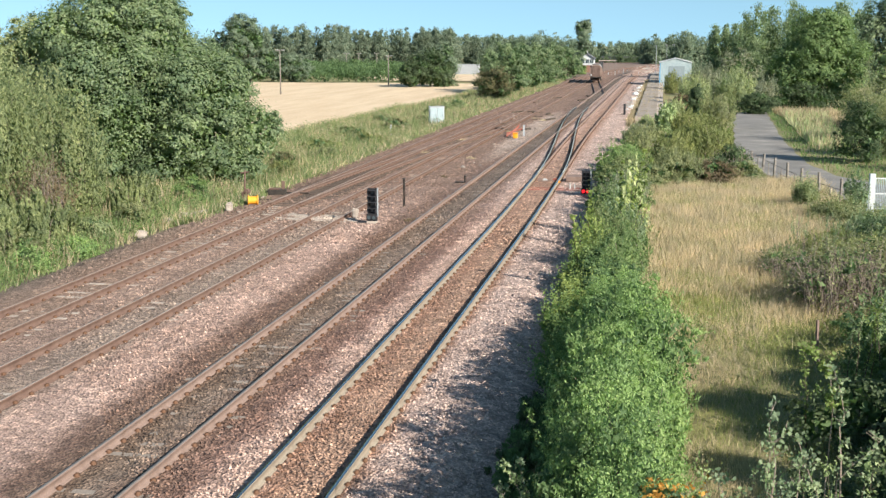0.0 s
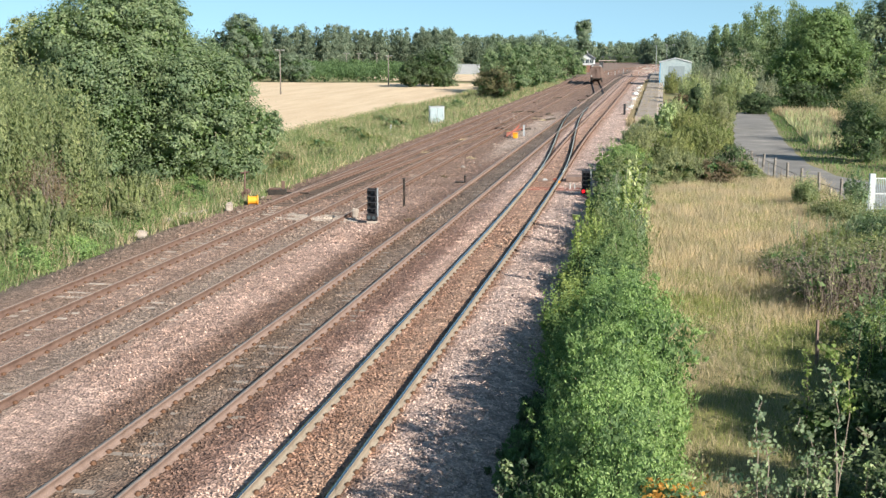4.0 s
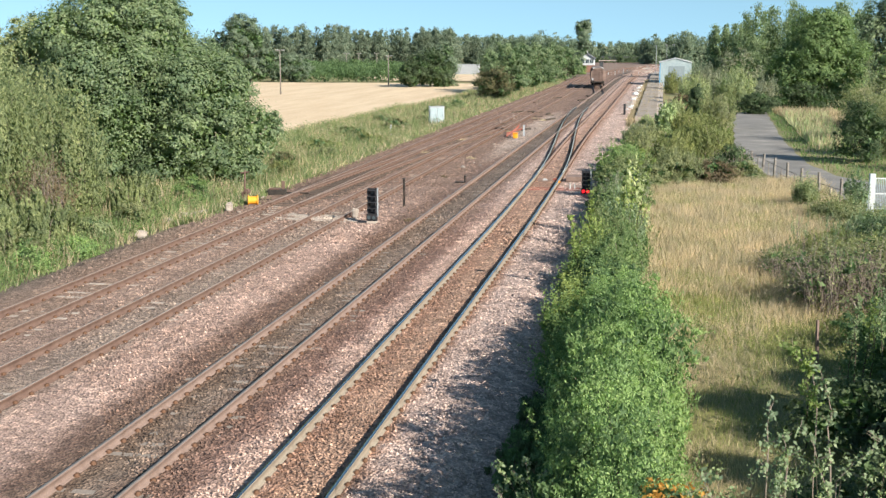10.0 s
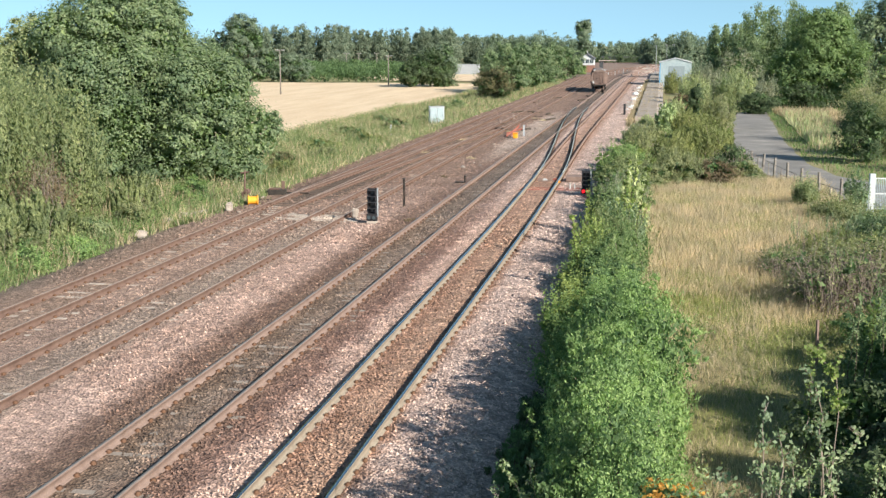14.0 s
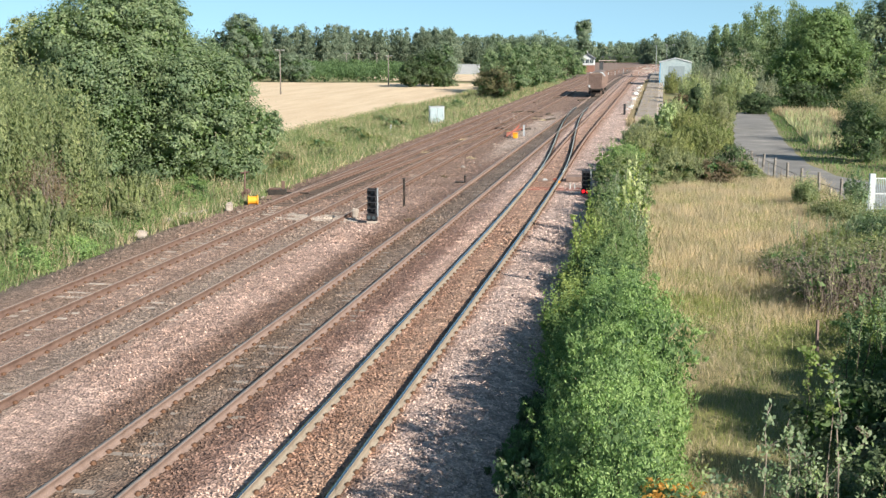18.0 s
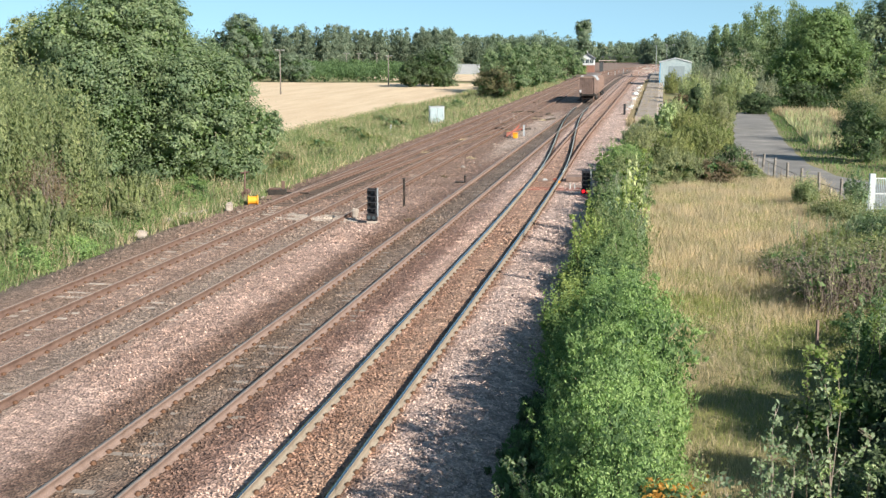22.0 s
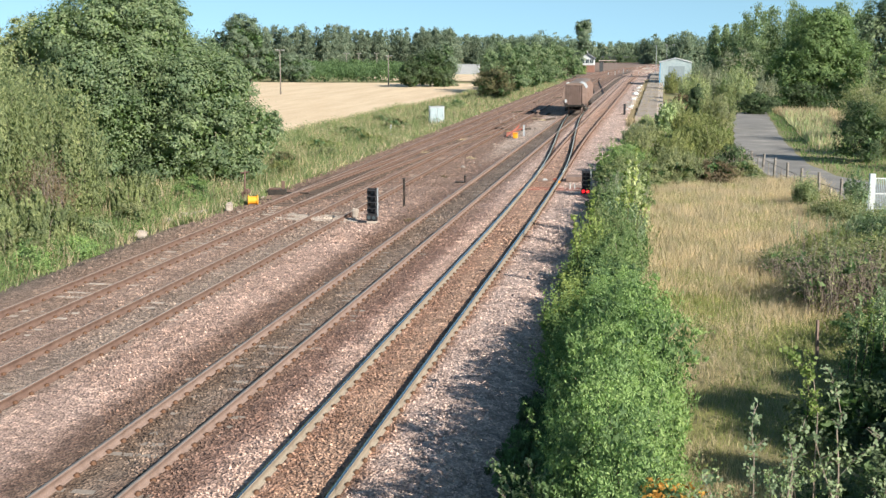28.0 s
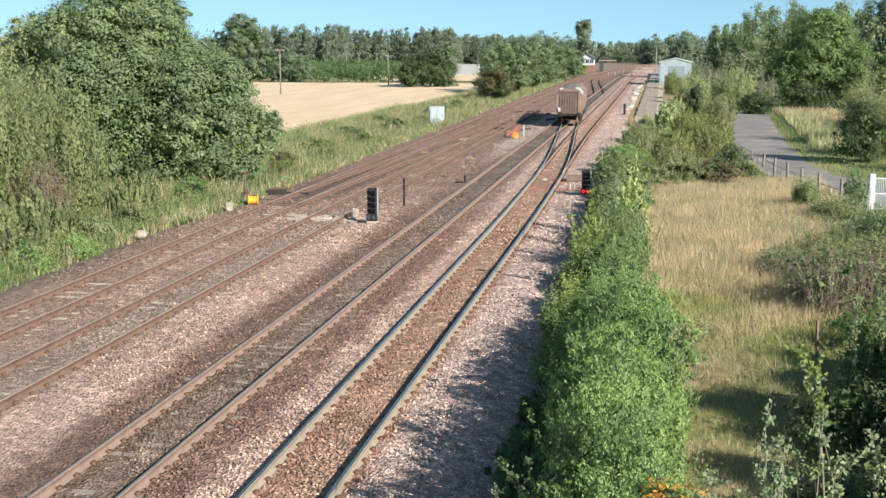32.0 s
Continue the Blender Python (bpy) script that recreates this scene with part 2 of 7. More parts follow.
M = dict(
    ballast=ballast_material(), soil=grass_ground_material(), stubble=stubble_material(), asphalt=asphalt_material(),
    rust=surface("rusty_steel", (0.205, 0.142, 0.117), (0.295, 0.212, 0.177), 3.0, 0.8, 0.1, 0.3, 0.004),
    rust_dark=surface("dark_rusty_steel", (0.135, 0.083, 0.065), (0.205, 0.133, 0.104), 3.0, 0.85, 0.1, 0.3, 0.004),
    rust_pale=surface("dusty_rust_steel", (0.25, 0.205, 0.16), (0.34, 0.29, 0.23), 2.0, 0.75, 0.1, 0.2, 0.003),
    steel=surface("polished_rail_head", (0.42, 0.42, 0.42), (0.52, 0.52, 0.52), 1.5, 0.22, 1.0, 0.05, 0.001),
    steel_dull=surface("worn_bright_rail_head", (0.34, 0.36, 0.32), (0.46, 0.47, 0.43), 1.5, 0.5, 0.1, 0.05, 0.001),
    head_dull=surface("dull_rail_head", (0.32, 0.25, 0.21), (0.42, 0.35, 0.30), 2.0, 0.45, 0.55, 0.1, 0.001),
    siding_head=surface("dusty_siding_rail_head", (0.36, 0.27, 0.22), (0.48, 0.38, 0.32), 2.0, 0.6, 0.25, 0.1, 0.001),
    timber_worn=surface("worn_brown_timber", (0.075, 0.055, 0.043), (0.15, 0.11, 0.085), 4.0, 0.9, 0, 0.5, 0.008),
    dark_steel=surface("oily_dark_steel", (0.035, 0.03, 0.028), (0.07, 0.06, 0.05), 3.0, 0.5, 0.4, 0.2, 0.004),
    concrete=surface("weathered_concrete", (0.34, 0.28, 0.235), (0.50, 0.43, 0.37), 2.5, 0.9, 0, 0.4, 0.006),
    concrete_low=surface("dusty_buried_concrete", (0.22, 0.18, 0.15), (0.33, 0.28, 0.24), 2.5, 0.9, 0, 0.4, 0.006),
    cinder=surface("brown_cinder", (0.17, 0.12, 0.095), (0.27, 0.19, 0.15), 0.4, 0.95, 0, 0.5, 0.05, 6.0),
    timber=surface("tarred_timber", (0.05, 0.038, 0.03), (0.10, 0.075, 0.055), 4.0, 0.9, 0, 0.5, 0.008),
    clip=surface("rail_clip_rust", (0.10, 0.055, 0.035), (0.17, 0.09, 0.055), 9.0, 0.85, 0.1),
    cane=surface("bare_cane", (0.2, 0.155, 0.125), (0.34, 0.275, 0.225), 6.0, 0.9),
    bark=surface("bark", (0.07, 0.055, 0.04), (0.15, 0.12, 0.09), 5.0, 0.95, 0, 0.8, 0.03),
    wood_grey=surface("weathered_wood", (0.17, 0.15, 0.13), (0.28, 0.25, 0.22), 4.0, 0.9, 0, 0.5, 0.006),
    black=surface("matt_black_paint", (0.018, 0.018, 0.02), (0.035, 0.035, 0.04), 6.0, 0.6),
    grey_paint=surface("grey_paint", (0.30, 0.32, 0.34), (0.42, 0.44, 0.46), 5.0, 0.6),
    shutter=surface("blue_grey_shutter", (0.20, 0.25, 0.27), (0.28, 0.33, 0.35), 3.0, 0.6),
    white_paint=surface("white_paint", (0.48, 0.50, 0.51), (0.62, 0.63, 0.63), 3.0, 0.55),
    pale_blue=surface("pale_blue_cladding", (0.31, 0.385, 0.41), (0.40, 0.47, 0.49), 1.5, 0.5),
    blue=surface("blue_door_paint", (0.10, 0.28, 0.46), (0.16, 0.36, 0.55), 2.0, 0.5),
    wagon=surface("wagon_brown_paint", (0.20, 0.135, 0.11), (0.29, 0.205, 0.17), 1.2, 0.7, 0, 0.2, 0.006),
    wagon_roof=surface("wagon_roof_paint", (0.15, 0.11, 0.09), (0.24, 0.19, 0.16), 1.5, 0.6),
    orange=surface("orange_plastic", (0.80, 0.30, 0.02), (0.92, 0.42, 0.04), 4.0, 0.5),
    red_paint=surface("faded_red_paint", (0.28, 0.075, 0.05), (0.38, 0.12, 0.085), 4.0, 0.6),
    brick=surface("red_brick", (0.20, 0.10, 0.075), (0.30, 0.16, 0.12), 4.0, 0.9),
    # dark brick of the hut; also the painted shade across the far yard
    brick_and_shade=surface("dark_brick_and_shade", (0.045, 0.05, 0.055), (0.085, 0.09, 0.095), 3.0, 0.8, 0, 0.3, 0.01),
    slate=surface("slate", (0.10, 0.10, 0.11), (0.17, 0.17, 0.18), 3.0, 0.7),
    glass=surface("window_glass", (0.05, 0.07, 0.08), (0.08, 0.10, 0.11), 2.0, 0.08, 0, 0.0, 0.001, 40, 0.5),
    bag=surface("white_plastic_sack", (0.66, 0.66, 0.64), (0.82, 0.82, 0.80), 3.0, 0.6, 0, 0.6, 0.03),
    red_lamp=glow("red_signal_lamp", (0.85, 0.012, 0.02), 1.0),
    leaf_hedge=foliage("hedge_leaf", (0.1, 0.158, 0.062), (0.188, 0.278, 0.108), (0.36, 0.45, 0.205)),
    leaf_pale=foliage("pale_poplar_leaf", (0.2, 0.26, 0.13), (0.34, 0.41, 0.22), (0.52, 0.57, 0.38)),
    leaf_cream=foliage("cream_poplar_leaf", (0.34, 0.38, 0.2), (0.54, 0.56, 0.33), (0.72, 0.72, 0.5)),
    leaf_bank=foliage("bank_willow_leaf", (0.12, 0.155, 0.08), (0.215, 0.25, 0.125), (0.36, 0.375, 0.22)),
    leaf_olive=foliage("olive_sapling_leaf", (0.12, 0.14, 0.06), (0.22, 0.24, 0.10), (0.38, 0.385, 0.2)),
    leaf_russet=foliage("russet_thorn_leaf", (0.085, 0.08, 0.045), (0.15, 0.14, 0.08), (0.25, 0.225, 0.13)),
    leaf_silver=foliage("silver_green_leaf", (0.15, 0.2, 0.125), (0.255, 0.315, 0.205), (0.42, 0.475, 0.34)),
    leaf_mid=foliage("mid_hedge_leaf", (0.09, 0.135, 0.065), (0.165, 0.235, 0.105), (0.33, 0.40, 0.2)),
    leaf_bright=foliage("bright_bush_leaf", (0.12, 0.198, 0.08), (0.24, 0.352, 0.142), (0.43, 0.535, 0.26)),
    leaf_dark=foliage("tree_leaf", (0.11, 0.155, 0.10), (0.20, 0.262, 0.152), (0.36, 0.41, 0.28)),
    leaf_ash=foliage("ash_leaf", (0.105, 0.16, 0.075), (0.18, 0.255, 0.115), (0.30, 0.385, 0.195)),
    # deep green; also the darker leaf that paints shade inside crowns
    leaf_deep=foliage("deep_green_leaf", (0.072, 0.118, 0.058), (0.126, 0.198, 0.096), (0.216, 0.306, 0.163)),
    # dark shrub leaf; also paints shade into the lane hedge, ivy and meadow shrubs
    leaf_thorn_shade=foliage("dark_thorn_shade_leaf", (0.05, 0.075, 0.042), (0.09, 0.125, 0.07), (0.15, 0.19, 0.11)),
    leaf_dead=foliage("dead_leaf", (0.12, 0.09, 0.06), (0.18, 0.135, 0.09), (0.26, 0.20, 0.14)),
    leaf_willow=foliage("willow_leaf", (0.189, 0.229, 0.126), (0.321, 0.356, 0.201), (0.503, 0.514, 0.335)),
    leaf_yellow=foliage("yellowing_leaf", (0.15, 0.198, 0.063), (0.25, 0.312, 0.105), (0.413, 0.462, 0.196)),
    leaf_grey=foliage("silver_leaf", (0.146, 0.170, 0.121), (0.248, 0.262, 0.197), (0.408, 0.406, 0.333)),
    leaf_brown=foliage("bramble_leaf", (0.16, 0.17, 0.095), (0.25, 0.265, 0.15), (0.38, 0.39, 0.235)),
    leaf_orange=foliage("autumn_leaf", (0.45, 0.17, 0.04), (0.62, 0.31, 0.075), (0.74, 0.45, 0.14)),
    # far and poplar leaves shifted bluer and greyer to paint in distance haze
    leaf_far_haze=foliage("hazed_far_tree_leaf", (0.09, 0.132, 0.098), (0.158, 0.207, 0.147), (0.27, 0.318, 0.243), 0.2),
    leaf_poplar_haze=foliage("hazed_poplar_leaf", (0.08, 0.115, 0.085), (0.14, 0.178, 0.13), (0.25, 0.28, 0.225), 0.2),
    straw=foliage("dry_grass", (0.387, 0.3, 0.212), (0.523, 0.415, 0.312), (0.658, 0.541, 0.435), 0.3, 0.8),
    grass=foliage("green_grass", (0.16, 0.184, 0.066), (0.26, 0.281, 0.11), (0.4, 0.388, 0.198), 0.3, 0.7),
    weed=foliage("verge_weed", (0.105, 0.148, 0.064), (0.182, 0.238, 0.103), (0.32, 0.345, 0.185), 0.3, 0.7),
    herb=foliage("pink_willowherb", (0.26, 0.21, 0.14), (0.38, 0.30, 0.21), (0.50, 0.40, 0.30), 0.25, 0.8),
    lane_grass=foliage("lane_grass", (0.091, 0.153, 0.048), (0.144, 0.231, 0.081), (0.227, 0.316, 0.142), 0.3, 0.7),
)


# ---- mesh helpers ----
def np_mesh(name, verts, faces, mats):
    """A mesh from arrays: verts (n,3) and faces (m,k) of equal size."""
    me = bpy.data.meshes.new(name)
    verts = np.asarray(verts, dtype=np.float32)
    faces = np.asarray(faces, dtype=np.int32)
    me.vertices.add(len(verts))
    me.vertices.foreach_set("co", verts.ravel())
    k = faces.shape[1]
    me.loops.add(faces.size)
    me.loops.foreach_set("vertex_index", faces.ravel())
    me.polygons.add(len(faces))
    me.polygons.foreach_set("loop_start", np.arange(0, faces.size, k, dtype=np.int32))
    me.update(calc_edges=True)
    for m in (mats if isinstance(mats, (list, tuple)) else [mats]):
        me.materials.append(m)
    return me


def thing(name, x, y, z=0.0, label="", category="", group="", kind="", rz=0.0):
    ob = new(name)
    ob.empty_display_size = 0.2
    ob.matrix_basis = pose(x, y, z, 0, 0, rz)
    return tagged(ob, label, category, group, kind)


def child(name, me, parent, m=None, label=""):
    ob = new(name, me)
    ob.parent = parent
    if m is not None:
        ob.matrix_basis = m
    return tagged(ob, label)


def part(name, bm, material, parent, label="", m=None, smooth=False):
    me = bpy.data.meshes.new(name)
    bm.to_mesh(me)
    bm.free()
    for mm in (material if isinstance(material, (list, tuple)) else [material]):
        me.materials.append(mm)
    if smooth:
        for p in me.polygons:
            p.use_smooth = True
    return child(name, me, parent, m, label)


def box(bm, x0, x1, y0, y1, z0, z1, bevel=0.0):
    r = bmesh.ops.create_cube(bm, size=1.0)
    vs = r["verts"]
    for v in vs:
        v.co = ((x0 + x1) / 2 + v.co.x * (x1 - x0), (y0 + y1) / 2 + v.co.y * (y1 - y0), (z0 + z1) / 2 + v.co.z * (z1 - z0))
    if bevel:
        es = list({e for v in vs for e in v.link_edges})
        bmesh.ops.bevel(bm, geom=es, offset=bevel, segments=2, affect="EDGES")
    return bm


def boxes(*specs, bevel=0.0):
    bm = bmesh.new()
    for s in specs:
        box(bm, *s, bevel=bevel)
    return bm


def rod(bm, p, q, r0, r1=None, n=8):
    """A tapered round bar from p to q."""
    p, q = Vector(p), Vector(q)
    r1 = r0 if r1 is None else r1
    rot = (q - p).to_track_quat("Z", "Y").to_matrix().to_4x4()
    bmesh.ops.create_cone(bm, cap_ends=True, segments=n, radius1=r0, radius2=max(r1, 0.001), depth=(q - p).length,
                          matrix=Matrix.Translation((p + q) / 2) @ rot)
    return bm


def rods(*specs, n=8):
    bm = bmesh.new()
    for s in specs:
        rod(bm, *s, n=n)
    return bm


def tube(points, radii, n=6):
    """One smooth bent round stem through the points."""
    bm = bmesh.new()
    rings = []
    for p, r in zip(points, radii):
        rings.append([bm.verts.new((p[0] + math.cos(a) * r, p[1] + math.sin(a) * r, p[2])) for a in np.linspace(0, 2 * math.pi, n, endpoint=False)])
    for a, b in zip(rings, rings[1:]):
        for i in range(n):
            bm.faces.new((a[i], a[(i + 1) % n], b[(i + 1) % n], b[i]))
    bm.faces.new(rings[0][::-1])
    bm.faces.new(rings[-1])
    return bm


def extrude_profile(profile, path, closed=True):
    """Sweeps a profile of (across, up) points along a path of (x, y, z) points. Returns verts and quads."""
    path = np.asarray(path, float)
    d = np.gradient(path, axis=0)
    d /= np.linalg.norm(d, axis=1)[:, None]
    side = np.stack([d[:, 1], -d[:, 0], np.zeros(len(d))], 1)
    side /= np.linalg.norm(side, axis=1)[:, None]
    pr = np.asarray(profile, float)
    v = path[:, None, :] + side[:, None, :] * pr[None, :, :1]
    v[:, :, 2] += pr[None, :, 1]
    n, k = len(path), len(pr)
    i, j = np.meshgrid(np.arange(n - 1), np.arange(k if closed else k - 1), indexing="ij")
    j2 = (j + 1) % k
    f = np.stack([i * k + j, i * k + j2, (i + 1) * k + j2, (i + 1) * k + j], -1).reshape(-1, 4)
    return v.reshape(-1, 3), f


def leaf_quads(c, nrm, size, rng, slim=0.55, up=0.0, far=False):
    """One leaf blade a centre, facing roughly along nrm: a folded diamond, or a single pointed blade where far."""
    n = len(c)
    nrm = nrm / np.maximum(np.linalg.norm(nrm, axis=1)[:, None], 1e-6)
    t = np.cross(nrm, rng.normal(size=(n, 3)))
    t /= np.maximum(np.linalg.norm(t, axis=1)[:, None], 1e-6)
    t = t + np.array([0, 0, up])
    t /= np.maximum(np.linalg.norm(t, axis=1)[:, None], 1e-6)
    s = np.cross(nrm, t)
    s /= np.maximum(np.linalg.norm(s, axis=1)[:, None], 1e-6)
    ln = (size * rng.uniform(0.65, 1.35, n))[:, None]
    if far:
        v = np.stack([c - t * ln * 0.45 - s * ln * slim * 0.55, c - t * ln * 0.45 + s * ln * slim * 0.55, c + t * ln * 0.55], 1)
        return v.reshape(-1, 3), np.arange(3 * n, dtype=np.int32).reshape(-1, 3)
    v = np.stack([c - t * ln * 0.5, c - s * ln * slim * 0.5 + nrm * ln * 0.08 - t * ln * 0.05, c + t * ln * 0.5 - nrm * ln * 0.1, c + s * ln * slim * 0.5 + nrm * ln * 0.08 - t * ln * 0.05], 1)
    return v.reshape(-1, 3), np.arange(4 * n, dtype=np.int32).reshape(-1, 4)


def crown_points(blobs, n, rng, clump=0.28, per=26, inner=0.22, knobs=8, jit=0.38):
    """Leaf centres in clumps over the skins of a set of ellipsoids (x, y, z, rx, ry, rz), with gaps between the clumps."""
    B0 = np.asarray(blobs, float)
    subs = [np.concatenate([B0[:, :3], B0[:, 3:] * 0.84], 1)]
    for _ in range(knobs):
        dd = rng.normal(size=(len(B0), 3))
        dd /= np.linalg.norm(dd, axis=1)[:, None]
        dd[:, 2] = np.abs(dd[:, 2]) * rng.choice([1, 1, -0.5], len(B0))
        subs.append(np.concatenate([B0[:, :3] + dd * B0[:, 3:] * rng.uniform(0.62, 0.95, (len(B0), 1)), B0[:, 3:] * rng.uniform(*((0.22, 0.46) if knobs < 12 else (0.14, 0.30)), (len(B0), 1))], 1))
    B = np.concatenate(subs)
    w = (B[:, 3] * B[:, 4] + B[:, 3] * B[:, 5] + B[:, 4] * B[:, 5])
    w /= w.sum()
    k = max(6, n // per)
    which = rng.choice(len(B), k, p=w)
    d = rng.normal(size=(k, 3))
    d /= np.linalg.norm(d, axis=1)[:, None]
    d[:, 2] = np.where(d[:, 2] < -0.55, -d[:, 2], d[:, 2])
    r = np.where(rng.random(k) < inner, rng.uniform(0.45, 0.8, k), rng.uniform(0.84, 1.06, k))
    cc = B[which, :3] + d * B[which, 3:] * r[:, None]
    mean_r = B[which, 3:].mean(1)
    keep = np.ones(k, bool)
    for q in B:
        e = (((cc - q[:3]) / q[3:]) ** 2).sum(1)
        keep &= e > 0.42
    cc, d, mean_r = cc[keep], d[keep], mean_r[keep]
    k = len(cc)
    idx = rng.integers(0, k, n)
    rad = (np.clip(mean_r, 0.3, 1.5) * clump * rng.uniform(0.5, 1.3, k))[idx]
    off = rng.normal(size=(n, 3)) * rad[:, None] * np.array([0.75, 0.75, 0.55])
    c = cc[idx] + off
    nrm = d[idx] * 0.7 + off / np.maximum(rad[:, None], 1e-3) * (0.17 + jit) + rng.normal(size=(n, 3)) * jit + np.array([0, 0, 0.45])
    return c, nrm


def crown_mesh(name, blobs, n, size, material, seed, slim=0.55, clump=0.28, per=26, floor=None, knobs=8, heart=0.10, up=0.0, far=False, core=0.62, inside="leaf_deep", jit=0.38):
    rng = np.random.default_rng(seed)
    c, nrm = crown_points(blobs, n, rng, clump, per, knobs=knobs, jit=jit)
    if floor is not None:
        ok = c[:, 2] > floor
        c, nrm = c[ok], nrm[ok]
    sz = np.full(len(c), size)
    # the dense heart: fewer, larger sprays, by default darker to paint shade into gaps
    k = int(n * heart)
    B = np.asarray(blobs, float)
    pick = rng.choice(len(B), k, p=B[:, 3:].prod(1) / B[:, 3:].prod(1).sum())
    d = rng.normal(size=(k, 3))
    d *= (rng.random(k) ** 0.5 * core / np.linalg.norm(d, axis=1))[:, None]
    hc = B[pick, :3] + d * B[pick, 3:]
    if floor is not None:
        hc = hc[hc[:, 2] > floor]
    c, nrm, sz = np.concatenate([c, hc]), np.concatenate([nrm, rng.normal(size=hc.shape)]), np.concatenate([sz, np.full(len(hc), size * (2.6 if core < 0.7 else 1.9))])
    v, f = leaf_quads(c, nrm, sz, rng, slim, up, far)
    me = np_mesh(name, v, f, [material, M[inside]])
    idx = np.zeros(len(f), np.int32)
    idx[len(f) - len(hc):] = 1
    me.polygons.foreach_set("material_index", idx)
    return me


def limbs(bm, base, blobs, r0, rng):
    """A tapered trunk, forking towards the centre of each blob, with side twigs."""
    B = np.asarray(blobs, float)
    top = B[:, 2].max()
    cx, cy = B[:, 0].mean(), B[:, 1].mean()
    fork = Vector((base[0] * 0.7 + cx * 0.3, base[1] * 0.7 + cy * 0.3, base[2] + (top - base[2]) * 0.35))
    rod(bm, base, fork, r0, r0 * 0.72, 9)
    for b in B:
        c = Vector(b[:3])
        midp = (fork + c) / 2 + Vector(rng.normal(size=3) * 0.15 * b[3:].mean())
        rod(bm, fork, midp, r0 * 0.5, r0 * 0.34, 7)
        rod(bm, midp, c, r0 * 0.34, r0 * 0.2, 6)
        for _ in range(3):
            d = rng.normal(size=3)
            d /= np.linalg.norm(d)
            rod(bm, c, c + Vector(d * b[3:] * 0.85), r0 * 0.17, r0 * 0.03, 5)


def spray_mesh(blobs, count, size, material, seed):
    """Upright shoots with small leaves up their length, rooted on the upper skin of the crown."""
    rng = np.random.default_rng(seed)
    B = np.asarray(blobs, float)
    w = B[:, 3] * B[:, 4]
    which = rng.choice(len(B), count, p=w / w.sum())
    d = rng.normal(size=(count, 3))
    d[:, 2] = np.abs(d[:, 2]) * 0.8 + 0.25
    d /= np.linalg.norm(d, axis=1)[:, None]
    root = B[which, :3] + d * B[which, 3:] * 0.9
    per = 10
    ln = rng.uniform(0.22, 0.6, count) * (0.6 + size * 6.0)
    way = d * 0.35 + np.array([0, 0, 0.9]) + rng.normal(size=(count, 3)) * 0.16
    f = np.linspace(0.05, 1.0, per)
    c = root[:, None, :] + way[:, None, :] * (ln[:, None] * f[None])[:, :, None] + rng.normal(size=(count, per, 3)) * size * 0.35
    nrm = rng.normal(size=(count * per, 3)) + np.array([0.3, -0.3, 0.3])
    v, q = leaf_quads(c.reshape(-1, 3), nrm, np.full(count * per, size * 0.9), rng, 0.45)
    return np_mesh("young_growth", v, q, material)


def tree(name, x, y, z, blobs, n, size, material, seed, trunk=0.15, label="", category="tree", group="", slim=0.55, clump=0.42, per=26, knobs=7, heart=0.10, sprays=0, up=0.0, core=0.62, inside="leaf_deep"):
    """A tree or shrub at (x, y, z); blobs are relative to its base. sprays: young upright leafy shoots standing out of the crown."""
    t = thing(name, x, y, z, label, category, group)
    far = y > 40
    n, size = (int(n * 0.58), size * 1.13) if not far else (int(n * 1.08), size * 0.92) if y < 75 else (int(n * 0.57), size * 0.97)
    rng = np.random.default_rng(seed + 999)
    bm = bmesh.new()
    limbs(bm, Vector((0, 0, -0.1)), blobs, trunk, rng)
    part("trunk" if trunk > 0.09 else "stem", bm, M["bark"], t, smooth=True)
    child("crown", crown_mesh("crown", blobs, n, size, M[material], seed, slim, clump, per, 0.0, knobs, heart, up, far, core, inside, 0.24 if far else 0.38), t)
    if sprays:
        tagged(child("young_growth", spray_mesh(blobs, sprays, size, M[material], seed + 5), t), kind="stuff")
    return t


def auto_blobs(w, d, h, k, seed, low=0.15, top=1.0):
    """Rounded masses filling a crown w wide, d deep and h high."""
    rng = np.random.default_rng(seed)
    out = []
    for i in range(k):
        f = (i + 0.5) / k
        zz = h * (low + (top - low) * f * 0.86)
        spread = math.sin(math.pi * min(0.98, 0.22 + 0.72 * f)) ** 0.8
        a = i * 2.4 + rng.uniform(0, 0.8)
        rr = rng.uniform(0.2, 0.5) * spread
        s = rng.uniform(0.75, 1.1) * (0.5 + 0.5 * spread)
        out.append((math.cos(a) * rr * w * 0.75, math.sin(a) * rr * d * 0.75, zz, w * 0.30 * s, d * 0.30 * s, min(h * 0.20 * s + 0.1, h - zz + 0.2)))
    return out


def blades(name, pts, h, width, material, seed, lean=0.35):
    """Grass: one tapering blade a point; h heights in metres."""
    rng = np.random.default_rng(seed)
    n = len(pts)
    a = rng.uniform(0, 2 * math.pi, n)
    s = np.stack([np.cos(a), np.sin(a), np.zeros(n)], 1) * (width * rng.uniform(0.6, 1.4, n))[:, None] * 0.5
    tip = pts + np.stack([rng.normal(size=n) * lean * h, rng.normal(size=n) * lean * h, h], 1)
    v = np.stack([pts - s, pts + s, tip], 1).reshape(-1, 3)
    return np_mesh(name, v, np.arange(3 * n).reshape(-1, 3), M[material])


# ---- the line: track centres along y ----
def bend(y):
    return 4.0 * np.maximum(0.0, (np.asarray(y, float) - 255.0) / 100.0) ** 2


def ease(a, b, y):
    f = np.clip((np.asarray(y, float) - a) / (b - a), 0, 1)
    return f * f * (3 - 2 * f)


